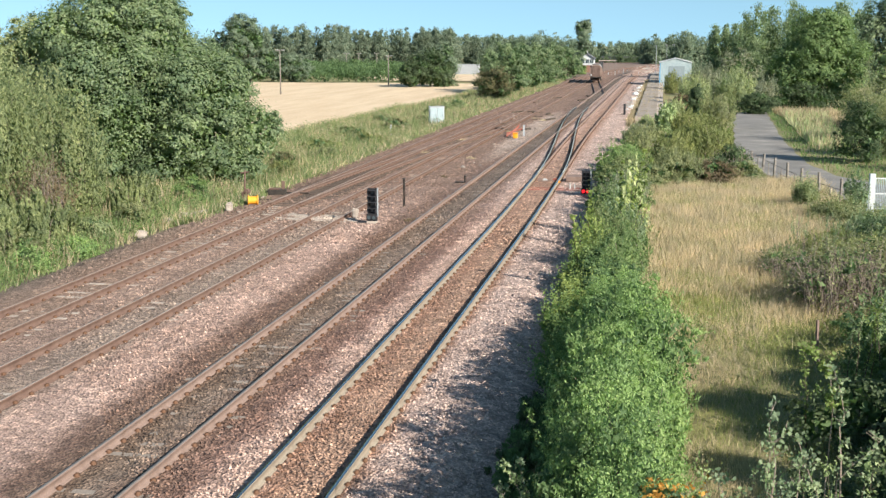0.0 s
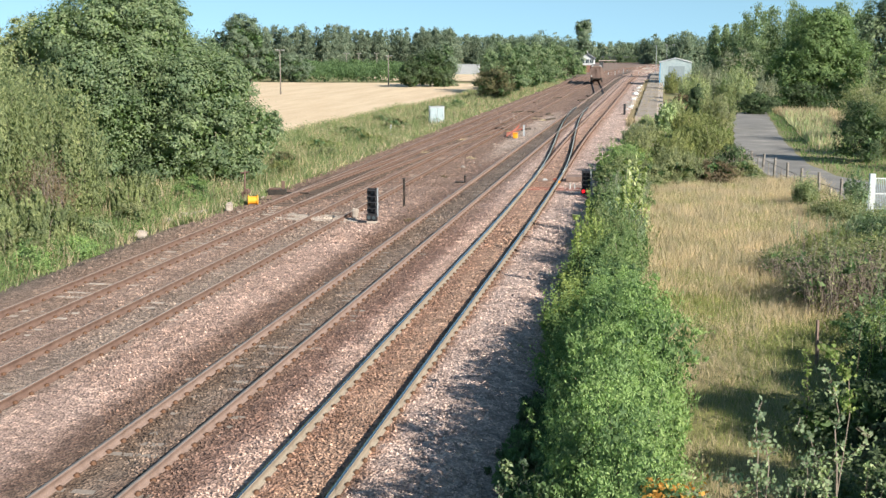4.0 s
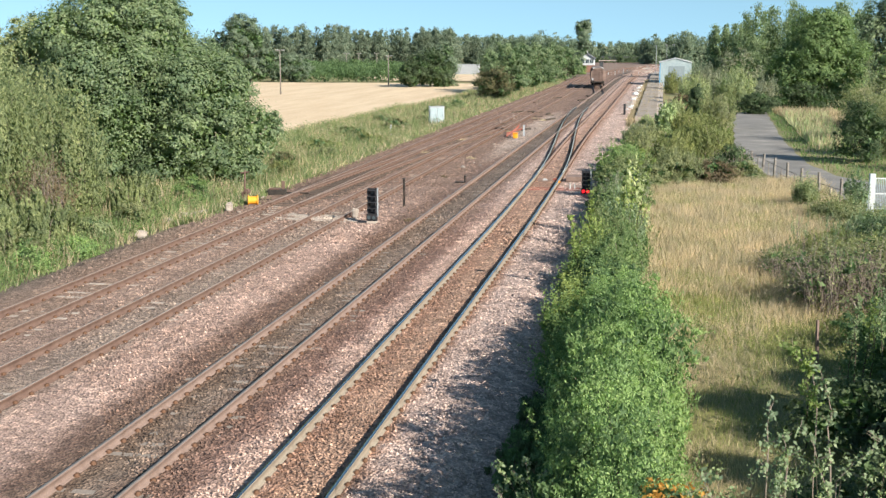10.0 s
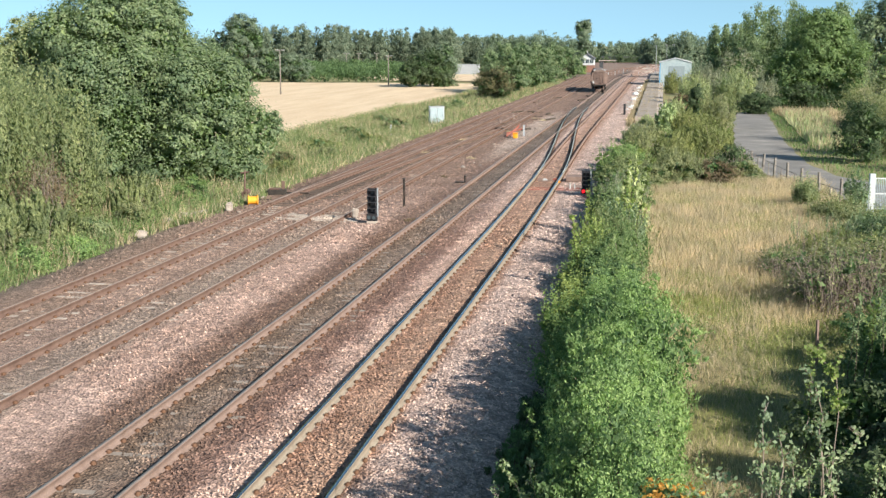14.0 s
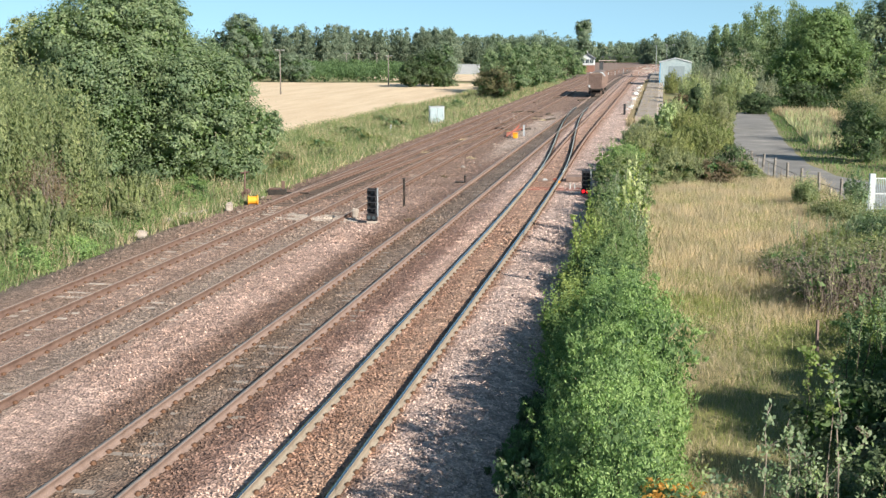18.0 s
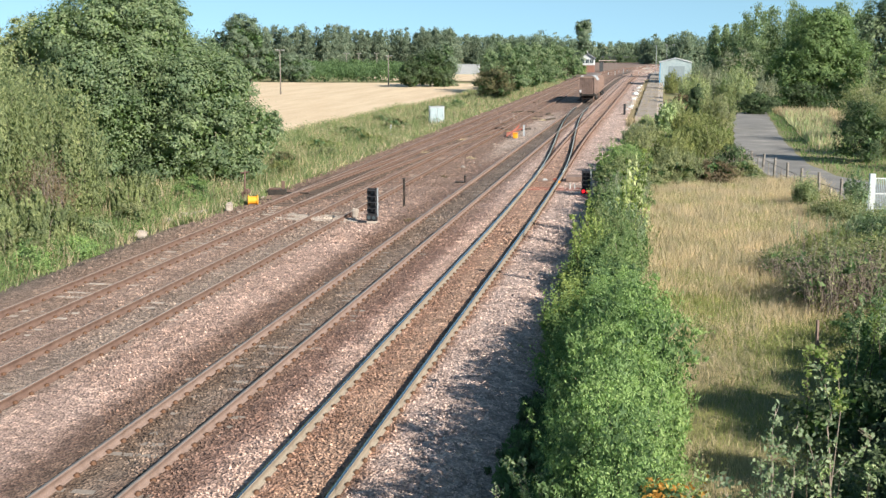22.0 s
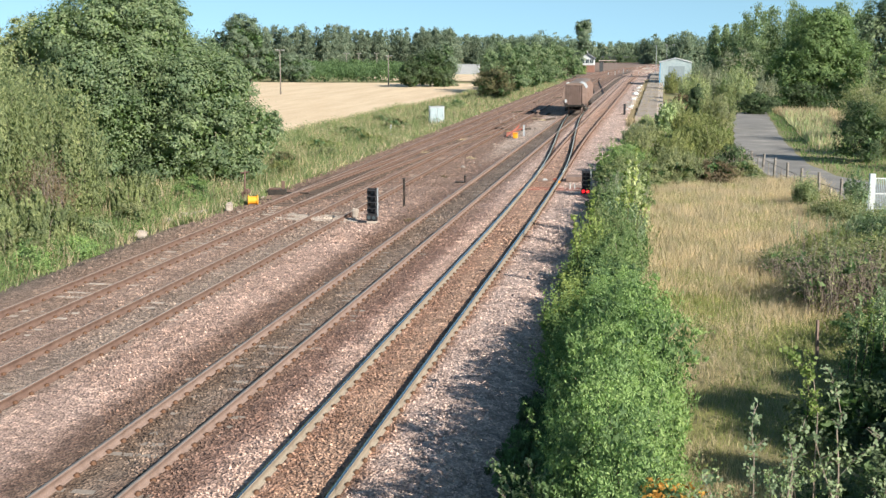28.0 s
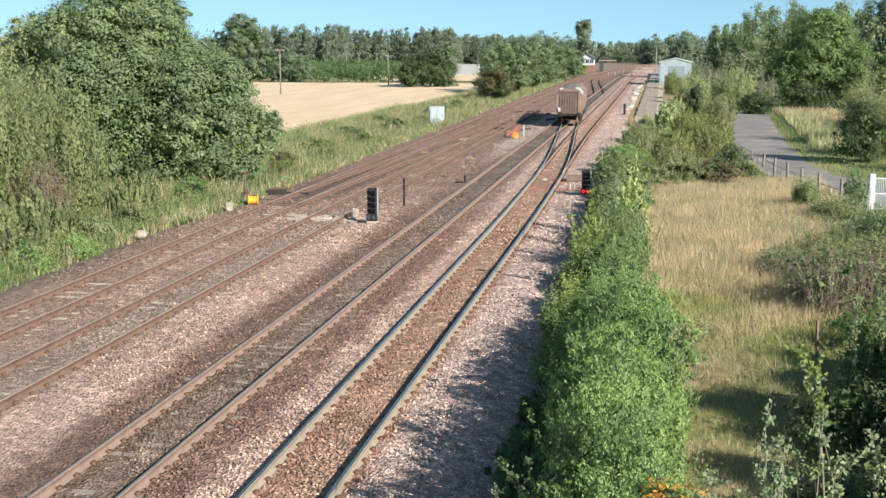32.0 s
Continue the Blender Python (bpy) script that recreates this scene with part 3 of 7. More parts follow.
def near_x(y):
    return -6.22 - 0.66 * ease(45, 110, y) + bend(y)


def mid_x(y):
    return -9.77 + 0.2 * ease(90, 150, y) + bend(y)


def third_x(y):
    return -14.78 + 0.4 * ease(180, 260, y) + bend(y)


def fourth_x(y):
    return -18.08 + bend(y)


def cross_near_x(y):
    return near_x(y) + (mid_x(y) - near_x(y)) * ease(70, 150, y)


def cross_far_x(y):
    f = np.clip((np.asarray(y, float) - 190) / 80, 0, 1)
    return mid_x(y) + (third_x(y) - mid_x(y)) * (0.7 * f + 0.3 * ease(190, 270, y))


def cross_left_x(y):
    return fourth_x(y) + (third_x(y) - fourth_x(y)) * ease(50, 132, y)


def train_x(y):
    y = np.asarray(y, float)
    return np.where(y < 168, cross_near_x(y), cross_far_x(y))


GAUGE, BED = 1.505, -0.2
GROUND = -0.55


# ---- ground, ballast bed, fields, road ----
def ground_z(x, y):
    x, y = np.asarray(x, float), np.asarray(y, float)
    z = GROUND + 0.10 * np.sin(x * 0.21 + 1.3) * np.sin(y * 0.13) * np.exp(-np.abs(y - 60) / 200.0)
    return z


def build_ground():
    xs = np.concatenate([[-2600, -1200, -500, -200], np.linspace(-120, 80, 81), [160, 400, 1200, 2600]])
    ys = np.concatenate([[-600, -200, -60], np.linspace(-20, 300, 107), [340, 400, 500, 700, 1000, 1800, 3600]])
    X, Y = np.meshgrid(xs, ys, indexing="ij")
    Z = ground_z(X, Y)
    v = np.stack([X, Y, Z], -1).reshape(-1, 3)
    n, k = len(xs), len(ys)
    i, j = np.meshgrid(np.arange(n - 1), np.arange(k - 1), indexing="ij")
    f = np.stack([i * k + j, (i + 1) * k + j, (i + 1) * k + j + 1, i * k + j + 1], -1).reshape(-1, 4)
    me = np_mesh("ground", v, f, M["soil"])
    for p in me.polygons:
        p.use_smooth = True
    tagged(new("ground", me), "rough ground of dry grass and weeds beside the railway", "ground", kind="structure")


build_ground()


def build_bed():
    ys = np.concatenate([np.arange(-25, 120, 1.5), np.arange(120, 640, 6.0)])
    path = np.stack([bend(ys), ys, np.zeros(len(ys))], 1)
    rng = np.random.default_rng(5)
    xs = np.concatenate([[-23.2, -21.6], np.arange(-21.0, -3.0, 0.3), [-2.7, -2.2, -1.2]])
    prof = []
    for x in xs:
        z = BED
        if x < -20.5:
            z = BED - 0.42 * min(1.0, (-20.5 - x) / 1.6)
        if x > -3.9:
            z = BED - 0.6 * min(1.0, (x + 3.9) / 2.2)
        prof.append((x, z))
    v, f = extrude_profile(prof, path, closed=False)
    v[:, 2] += rng.normal(size=len(v)) * 0.008
    f = f[:, ::-1]
    tagged(new("ballast_bed", np_mesh("ballast_bed", v, f, M["ballast"])), "bed of pink-grey crushed stone ballast stained brown along the tracks", "ballast", kind="structure")


build_bed()


def flat_sheet(name, outline, material, label, category, z=0.012, step=4.0, edge=0.0, seed=1):
    """A thin sheet that follows the ground inside a quad outline given as two long edges [(x, y), ...] of equal length."""
    (a, b) = outline
    rng = np.random.default_rng(seed)
    rows = []
    for i in range(len(a) - 1):
        n = max(1, int(math.dist(a[i], a[i + 1]) / step))
        for k in range(n + (i == len(a) - 2)):
            f = k / n
            p = np.array(a[i]) * (1 - f) + np.array(a[i + 1]) * f
            q = np.array(b[i]) * (1 - f) + np.array(b[i + 1]) * f
            p = p + rng.normal(size=2) * edge
            q = q + rng.normal(size=2) * edge
            rows.append([p * (1 - s) + q * s for s in np.linspace(0, 1, 13)])
    R = np.array(rows)
    Z = ground_z(R[..., 0], R[..., 1]) + z
    v = np.concatenate([R, Z[..., None]], -1).reshape(-1, 3)
    n, k = R.shape[:2]
    i, j = np.meshgrid(np.arange(n - 1), np.arange(k - 1), indexing="ij")
    f = np.stack([i * k + j, i * k + j + 1, (i + 1) * k + j + 1, (i + 1) * k + j], -1).reshape(-1, 4)
    me = np_mesh(name, v, f, M[material])
    return tagged(new(name, me), label, category, kind="structure")


flat_sheet("stubble_field", ([(-150, 60), (-160, 150), (-120, 246)], [(-33, 90), (-29, 140), (-30, 246)]), "stubble", "harvested field of pale straw stubble beyond the verge", "field", 0.14)
flat_sheet("stubble_field_far", ([(-60, 262), (-90, 330)], [(-29, 262), (-31, 330)]), "stubble", "far strip of harvested pale straw stubble", "field", 0.14)
flat_sheet("road", ([(24, 62), (10.9, 63.5), (7.6, 72), (6.0, 84), (6.2, 105), (8.1, 137), (9.2, 150)], [(24, 70), (13.6, 72), (11.0, 78), (10.1, 86), (10.5, 105), (12.1, 141), (12.9, 152)]), "asphalt", "worn grey asphalt lane with a weedy edge", "road", 0.035, 2.0, 0.06)


flat_sheet("yard", ([(-22, 300), (-26, 420), (-30, 560)], [(14, 300), (34, 420), (60, 560)]), "cinder", "brown cinder yard around the curving tracks", "yard", 0.2, 20.0)


# ---- tracks ----
RAIL = [(-0.036, 0.0), (0.036, 0.0), (0.038, -0.012), (0.036, -0.045), (0.011, -0.062), (0.011, -0.145), (0.03, -0.165), (0.075, -0.18), (0.085, -0.2),
        (-0.085, -0.2), (-0.075, -0.18), (-0.03, -0.165), (-0.011, -0.145), (-0.011, -0.062), (-0.036, -0.045), (-0.038, -0.012)]


def rail_mesh(xfun, off, y0, y1, side, top, z=0.0, step=2.0):
    ys = np.arange(y0, y1 + 0.01, step)
    path = np.stack([xfun(ys), ys, np.full(len(ys), z)], 1)
    prof = [(a + off, b) for a, b in RAIL]
    v, f = extrude_profile(prof, path)
    me = np_mesh("rail", v, f, [M[side], M[top]])
    idx = np.zeros(len(f), np.int32)
    idx[0::len(RAIL)] = 1
    me.polygons.foreach_set("material_index", idx)
    return me


def sleeper_mesh(material, w=2.5):
    bm = bmesh.new()
    box(bm, -w / 2, w / 2, -0.13, 0.13, -0.16, 0.0)
    for v in bm.verts:
        if v.co.z > -0.01:
            v.co.y *= 0.82
            v.co.x *= 0.985
    bmesh.ops.bevel(bm, geom=[e for e in bm.edges if all(v.co.z > -0.01 for v in e.verts)], offset=0.015, segments=1, affect="EDGES")
    me = bpy.data.meshes.new("sleeper")
    bm.to_mesh(me)
    bm.free()
    me.materials.append(M[material])
    return me


CLIP_V = np.array([(-1, -1, -1), (1, -1, -1), (1, 1, -1), (-1, 1, -1), (-0.6, -0.8, 1), (0.6, -0.8, 1), (0.6, 0.8, 1), (-0.6, 0.8, 1)], float)
CLIP_F = np.array([(4, 5, 6, 7), (0, 1, 5, 4), (1, 2, 6, 5), (2, 3, 7, 6), (3, 0, 4, 7)])


def clips_mesh(xfun, y0, y1, gap, zc, phase):
    """Rail clips and housings, two on each rail at every sleeper."""
    ys = np.arange(y0 + phase, y1, gap)
    cx = xfun(ys)
    cube, quads = CLIP_V, CLIP_F
    V, F, n = [], [], 0
    for s in (-1, 1):
        for o in (-0.105, 0.105):
            c = np.stack([cx + s * GAUGE / 2 + o, ys, np.full(len(ys), zc)], 1)
            v = c[:, None, :] + cube[None] * np.array([0.05, 0.055, 0.032])
            V.append(v.reshape(-1, 3))
            F.append((np.arange(len(ys))[:, None, None] * 8 + quads[None]).reshape(-1, 4) + n)
            n += len(ys) * 8
    return np_mesh("far_clip_row", np.concatenate(V), np.concatenate(F), M["clip"])


def track(xfun, y0, y1, side, top, sleeper, zs, label, gap=0.65, phase=0.0, split=95.0, z=0.0, sink_from=999.0, rusty_from=0.0):
    t = tagged(new("railway_track"), label, "railway track", "railway tracks")
    for s in (-1, 1):
        child("rail", rail_mesh(xfun, s * GAUGE / 2, y0, rusty_from or y1, side, top, z), t)
        if rusty_from:
            tagged(child("rail", rail_mesh(xfun, s * GAUGE / 2, rusty_from, y1, "rust", "rust_dark", z), t), "brown rusty rail past the crossover")
    me = sleeper_mesh(sleeper)
    rng = np.random.default_rng(int(abs(y0) * 7 + abs(zs) * 1000))
    ys = np.arange(y0 + phase, y1, gap)
    cx = xfun(ys)
    far_v = []
    mv = np.array([v.co[:] for v in me.vertices])
    mf = [list(p.vertices) for p in me.polygons]
    lists, base = [], 0
    for yy, xx in zip(ys, cx):
        dz = rng.normal() * 0.006 - (0.016 if yy > sink_from else 0.0)
        if yy < 15:
            continue
        if yy < split:
            child("sleeper", me, t, pose(float(xx) + rng.normal() * 0.02, float(yy), zs + dz, 0, 0, rng.normal() * 0.4))
        elif yy < 300:
            far_v.append(mv + np.array([xx, yy, zs + dz - 0.022]))
            lists += [[i + base for i in f] for f in mf]
            base += len(mv)
    if far_v:
        fm = bpy.data.meshes.new("far_sleeper_row")
        fm.from_pydata(np.concatenate(far_v).tolist(), [], lists)
        fm.materials.append(M[sleeper])
        tagged(child("far_sleeper_row", fm, t), kind="stuff")
    y1c = 14.0
    if y0 < 0:
        # the nearest clips one by one
        y1c = 38.0
        one = np_mesh("clip", CLIP_V * np.array([0.05, 0.055, 0.032]), CLIP_F, M["clip"])
        for yy in np.arange(y0 + phase, y1c, gap):
            if yy > 16:
                for s in (-1, 1):
                    for o in (-0.105, 0.105):
                        child("clip", one, t, pose(float(xfun(yy)) + s * GAUGE / 2 + o, float(yy), -0.16, 0, 0, rng.normal() * 4))
    k = math.ceil((max(y1c, y0) - y0 - phase) / gap)
    tagged(child("far_clip_row", clips_mesh(xfun, y0 + k * gap, min(y1, 130.0), gap, -0.16, phase), t), kind="stuff")
    return t


track(near_x, -25, 520, "rust_pale", "steel", "concrete", -0.235, "main line track with polished steel rails in rusty ballast", 0.65, 0.1, rusty_from=77.0)
track(mid_x, -25, 520, "rust", "head_dull", "concrete_low", -0.207, "railway track with brown rails and half-buried concrete sleepers", 0.66, 0.3)
track(third_x, -25, 520, "rust_dark", "siding_head", "concrete", -0.211, "siding track with rusty rails and buried concrete sleepers", 0.70, 0.2)
track(fourth_x, -25, 520, "rust_dark", "siding_head", "concrete", -0.203, "old siding track with rusty rails and exposed pale sleepers", 0.70, 0.5, sink_from=56.0)
track(cross_near_x, 72, 150, "dark_steel", "steel_dull", "timber", -0.208, "curved crossover track with dark oily rails on timbers", 0.70, 0.1, 110, 0.004)
track(cross_far_x, 194, 268, "dark_steel", "rust_dark", "timber", -0.208, "far crossover track with dark oily rails", 0.70, 0.1, 0, 0.004)
track(cross_left_x, 56, 132, "rust_dark", "siding_head", "timber_worn", -0.175, "siding turnout with rusty rails on dark timbers", 0.70, 0.2, 110, 0.004)


# ---- ballast stones, the loose top layer ----
def build_stones(n, seed, y0, y1, r0, r1, label):
    rng = np.random.default_rng(seed)
    y = y0 + (rng.random(n) ** 1.7) * (y1 - y0)
    x = rng.uniform(-20.6, -3.0, n)
    far_left = -6.0 - (y - 14) * 0.62
    ok = (x > far_left)
    for fun in (near_x, mid_x, third_x, fourth_x):
        for s in (-1, 1):
            ok &= np.abs(x - (fun(y) + s * GAUGE / 2)) > 0.085
    on4 = np.abs(x - fourth_x(y)) < 1.3
    ok &= ~(on4 & (rng.random(n) < 0.5))
    x, y = x[ok], y[ok]
    n = len(x)
    oct_v = np.array([(1, 0, 0), (0, 1, 0), (-1, 0, 0), (0, -1, 0), (0, 0, 1), (0, 0, -1)], float)
    oct_f = np.array([(0, 1, 4), (1, 2, 4), (2, 3, 4), (3, 0, 4)])
    r = rng.uniform(r0, r1, n)
    z = BED + rng.uniform(-0.004, 0.02, n) - np.where(x > -3.9, 0.27 * (x + 3.9), 0)
    a = rng.uniform(0, 2 * math.pi, n)
    sc = rng.uniform(0.7, 1.35, (n, 6, 1))
    v = oct_v[None] * sc * r[:, None, None] * np.array([1, 1, 0.8])
    ca, sa = np.cos(a)[:, None], np.sin(a)[:, None]
    vx, vy = v[..., 0] * ca - v[..., 1] * sa, v[..., 0] * sa + v[..., 1] * ca
    tilt = rng.normal(size=(n, 1)) * 0.5
    vz = v[..., 2] + vx * tilt
    P = np.stack([vx + x[:, None], vy + y[:, None], vz + z[:, None]], -1)
    f = (np.arange(n)[:, None, None] * 6 + oct_f[None]).reshape(-1, 3)
    tagged(new("ballast_stones", np_mesh("ballast_stones", P.reshape(-1, 3), f, M["ballast"])), label, "ballast", kind="stuff")


build_stones(60000, 3, 17.0, 53.0, 0.022, 0.042, "loose angular pink-grey ballast stones between the rails")
build_stones(24000, 9, 46.0, 150.0, 0.03, 0.078, "coarser pale and dark stones strewn over the siding ballast")


# ---- freight wagon ----
def hull(profile, y0, y1, n=2):
    """A closed prism of a cross-section (x, z) from y0 to y1."""
    bm = bmesh.new()
    rings = [[bm.verts.new((x, y, z)) for x, z in profile] for y in np.linspace(y0, y1, n)]
    k = len(profile)
    for a, b in zip(rings, rings[1:]):
        for i in range(k):
            bm.faces.new((a[i], a[(i + 1) % k], b[(i + 1) % k], b[i]))
    bm.faces.new(rings[0][::-1])
    bm.faces.new(rings[-1])
    bmesh.ops.recalc_face_normals(bm, faces=bm.faces)
    return bm


WHEELS = []
WAGON_LENGTH = 18.5


def build_wagon():
    w = thing("freight_wagon", 0, 0, 0, "brown covered bogie freight wagon with a ribbed end panel", "freight wagon")
    L = WAGON_LENGTH
    half = [(1.02, 1.0), (1.21, 1.2), (1.28, 1.7), (1.29, 2.5), (1.2, 2.85), (0.92, 3.3)]
    prof = half + [(-x, z) for x, z in half[::-1]]
    part("body", hull(prof, 0.12, L - 0.12), M["wagon"], w)
    roof = [(0.92, 3.302), (0.82, 3.38), (0.6, 3.46), (0.3, 3.5), (-0.3, 3.5), (-0.6, 3.46), (-0.82, 3.38), (-0.92, 3.302)]
    part("roof", hull(roof, 0.10, L - 0.10), M["wagon_roof"], w, "pale dusty curved roof")
    for e, s in ((0.12, -1), (L - 0.12, 1)):
        for i in range(8):
            x = -0.84 + i * 0.24
            part("rib", boxes((x - 0.055, x + 0.055, e - 0.11 if s < 0 else e, e if s < 0 else e + 0.11, 1.15, 3.2), bevel=0.012), M["wagon"], w)
        part("end_rail", boxes((-0.95, 0.95, e - 0.13 if s < 0 else e, e if s < 0 else e + 0.13, 3.2, 3.32), bevel=0.015), M["wagon"], w)
        part("end_rail", boxes((-0.95, 0.95, e - 0.13 if s < 0 else e, e if s < 0 else e + 0.13, 1.1, 1.15), bevel=0.015), M["wagon"], w)
        part("headstock", boxes((-1.08, 1.08, e - 0.12 if s < 0 else e - 0.03, e + 0.03 if s < 0 else e + 0.12, 0.86, 1.1), bevel=0.02), M["dark_steel"], w)
        for bx in (-0.87, 0.87):
            part("buffer", rods(((bx, e + s * 0.1, 1.03), (bx, e + s * 0.48, 1.03), 0.09), ((bx, e + s * 0.46, 1.03), (bx, e + s * 0.52, 1.03), 0.22, 0.2), n=14), M["dark_steel"], w)
        part("coupling_hook", boxes((-0.06, 0.06, e + s * 0.1 if s > 0 else e - 0.35, e + 0.35 if s > 0 else e - 0.1, 0.95, 1.08), bevel=0.02), M["dark_steel"], w)
    part("roof_cover", hull([(1.21, 2.9), (1.235, 2.9), (0.945, 3.33), (0.8, 3.41), (0.5, 3.5), (0.5, 3.47), (0.8, 3.38), (0.92, 3.3)], 0.14, 5.0), M["grey_paint"], w, "pale roof cover along one side")
    for px in (-0.95, 0.62):
        part("roof_hatch", boxes((px, px + 0.33, 0.15, 1.1, 3.3, 3.5), bevel=0.03), M["white_paint"], w, "pale roof end cover")
    part("tail_lamp", boxes((-1.10, -0.86, -0.14, 0.06, 1.3, 1.66), bevel=0.03), M["white_paint"], w, "white lamp box on the end panel")
    for i in range(22):
        y = 0.6 + i * 0.824
        for s in (-1, 1):
            part("side_rib", hull([(s * 1.03, 1.02), (s * 1.23, 1.19), (s * 1.305, 1.7), (s * 1.32, 2.5), (s * 1.23, 2.86), (s * 0.96, 3.31), (s * 0.9, 3.27)], y - 0.04, y + 0.04), M["wagon"], w)
    part("underframe", boxes((-0.95, 0.95, 0.2, L - 0.2, 0.84, 1.0), (-0.5, 0.5, 5.4, L - 5.4, 0.45, 0.84)), M["dark_steel"], w)
    for by in (2.4, L - 2.4):
        bogie = part("bogie", boxes((-1.12, -0.92, -1.35, 1.35, 0.42, 0.72), (0.92, 1.12, -1.35, 1.35, 0.42, 0.72), (-1.0, 1.0, -0.25, 0.25, 0.5, 0.84),
                                    (-1.15, -0.9, -1.1, -0.8, 0.3, 0.6), (0.9, 1.15, -1.1, -0.8, 0.3, 0.6), (-1.15, -0.9, 0.8, 1.1, 0.3, 0.6), (0.9, 1.15, 0.8, 1.1, 0.3, 0.6), bevel=0.015), M["dark_steel"], w, m=pose(0, by, 0))
        for ay in (-0.95, 0.95):
            ws = part("wheelset", rods(((-0.82, 0, 0), (0.82, 0, 0), 0.08), ((-0.80, 0, 0), (-0.68, 0, 0), 0.46, 0.46), ((0.68, 0, 0), (0.80, 0, 0), 0.46, 0.46),
                                       ((-0.70, 0, 0), (-0.665, 0, 0), 0.485, 0.485), ((0.665, 0, 0), (0.70, 0, 0), 0.485, 0.485), n=20), M["rust"], bogie, "rusty steel wheels on an axle", m=pose(0, ay, 0.46))
            WHEELS.append((ws, ay))
    return w


WAGON = build_wagon()


FRONT = (0.002233, -0.144051, -1.718236, 244.415077)


def wagon_front(t):
    """Distance of the wagon's near end along the line."""
    return float(np.polyval(FRONT, t))


# ---- signals and line-side things ----
def signal(x, y, z, h, label, red=True):
    s = thing("ground_signal", x, y, z, label, "railway signal", "ground signals")
    part("base", boxes((-0.22, 0.22, -0.2, 0.2, -0.02, 0.12), bevel=0.02), M["concrete"], s, "pale concrete footing")
    part("post", rods(((0, 0.1, 0.1), (0, 0.1, h - 0.2), 0.05)), M["grey_paint"], s)
    part("backboard", boxes((-0.22, 0.22, 0.0, 0.05, 0.45, h), bevel=0.015), M["black"], s, "black signal backboard")
    part("edge_strip", boxes((0.222, 0.27, -0.01, 0.06, 0.3, h)), M["grey_paint"], s, "pale grey side plate")
    n = 4
    for i in range(n):
        zc = 0.45 + (h - 0.5) * (i + 0.5) / n
        hood = bmesh.new()
        box(hood, -0.19, 0.19, -0.2, 0.0, zc + 0.075, zc + 0.095)
        box(hood, -0.19, -0.17, -0.18, 0.0, zc - 0.08, zc + 0.075)
        box(hood, 0.17, 0.19, -0.18, 0.0, zc - 0.08, zc + 0.075)
        hd = part("hood", hood, M["black"], s)
        part("lens", rods(((0, -0.03, zc), (0, 0.0, zc), 0.07, 0.08), n=16), M["glass"], hd)
    part("lamp_case", boxes((-0.24, 0.24, -0.16, 0.08, 0.12, 0.45), bevel=0.03), M["black"], s)
    for lx in (-0.11, 0.11):
        part("red_light" if red else "dark_light", rods(((lx, -0.2, 0.28), (lx, -0.16, 0.28), 0.085, 0.085), n=16), M["red_lamp"] if red else M["glass"], s, "glowing red lamp" if red else "unlit lamp")
    return s


signal(-12.5, 51.3, BED, 1.58, "black four-aspect ground signal between the sidings", False)
signal(-3.75, 63.0, BED - 0.05, 1.35, "black ground signal showing two red lights beside the main line")


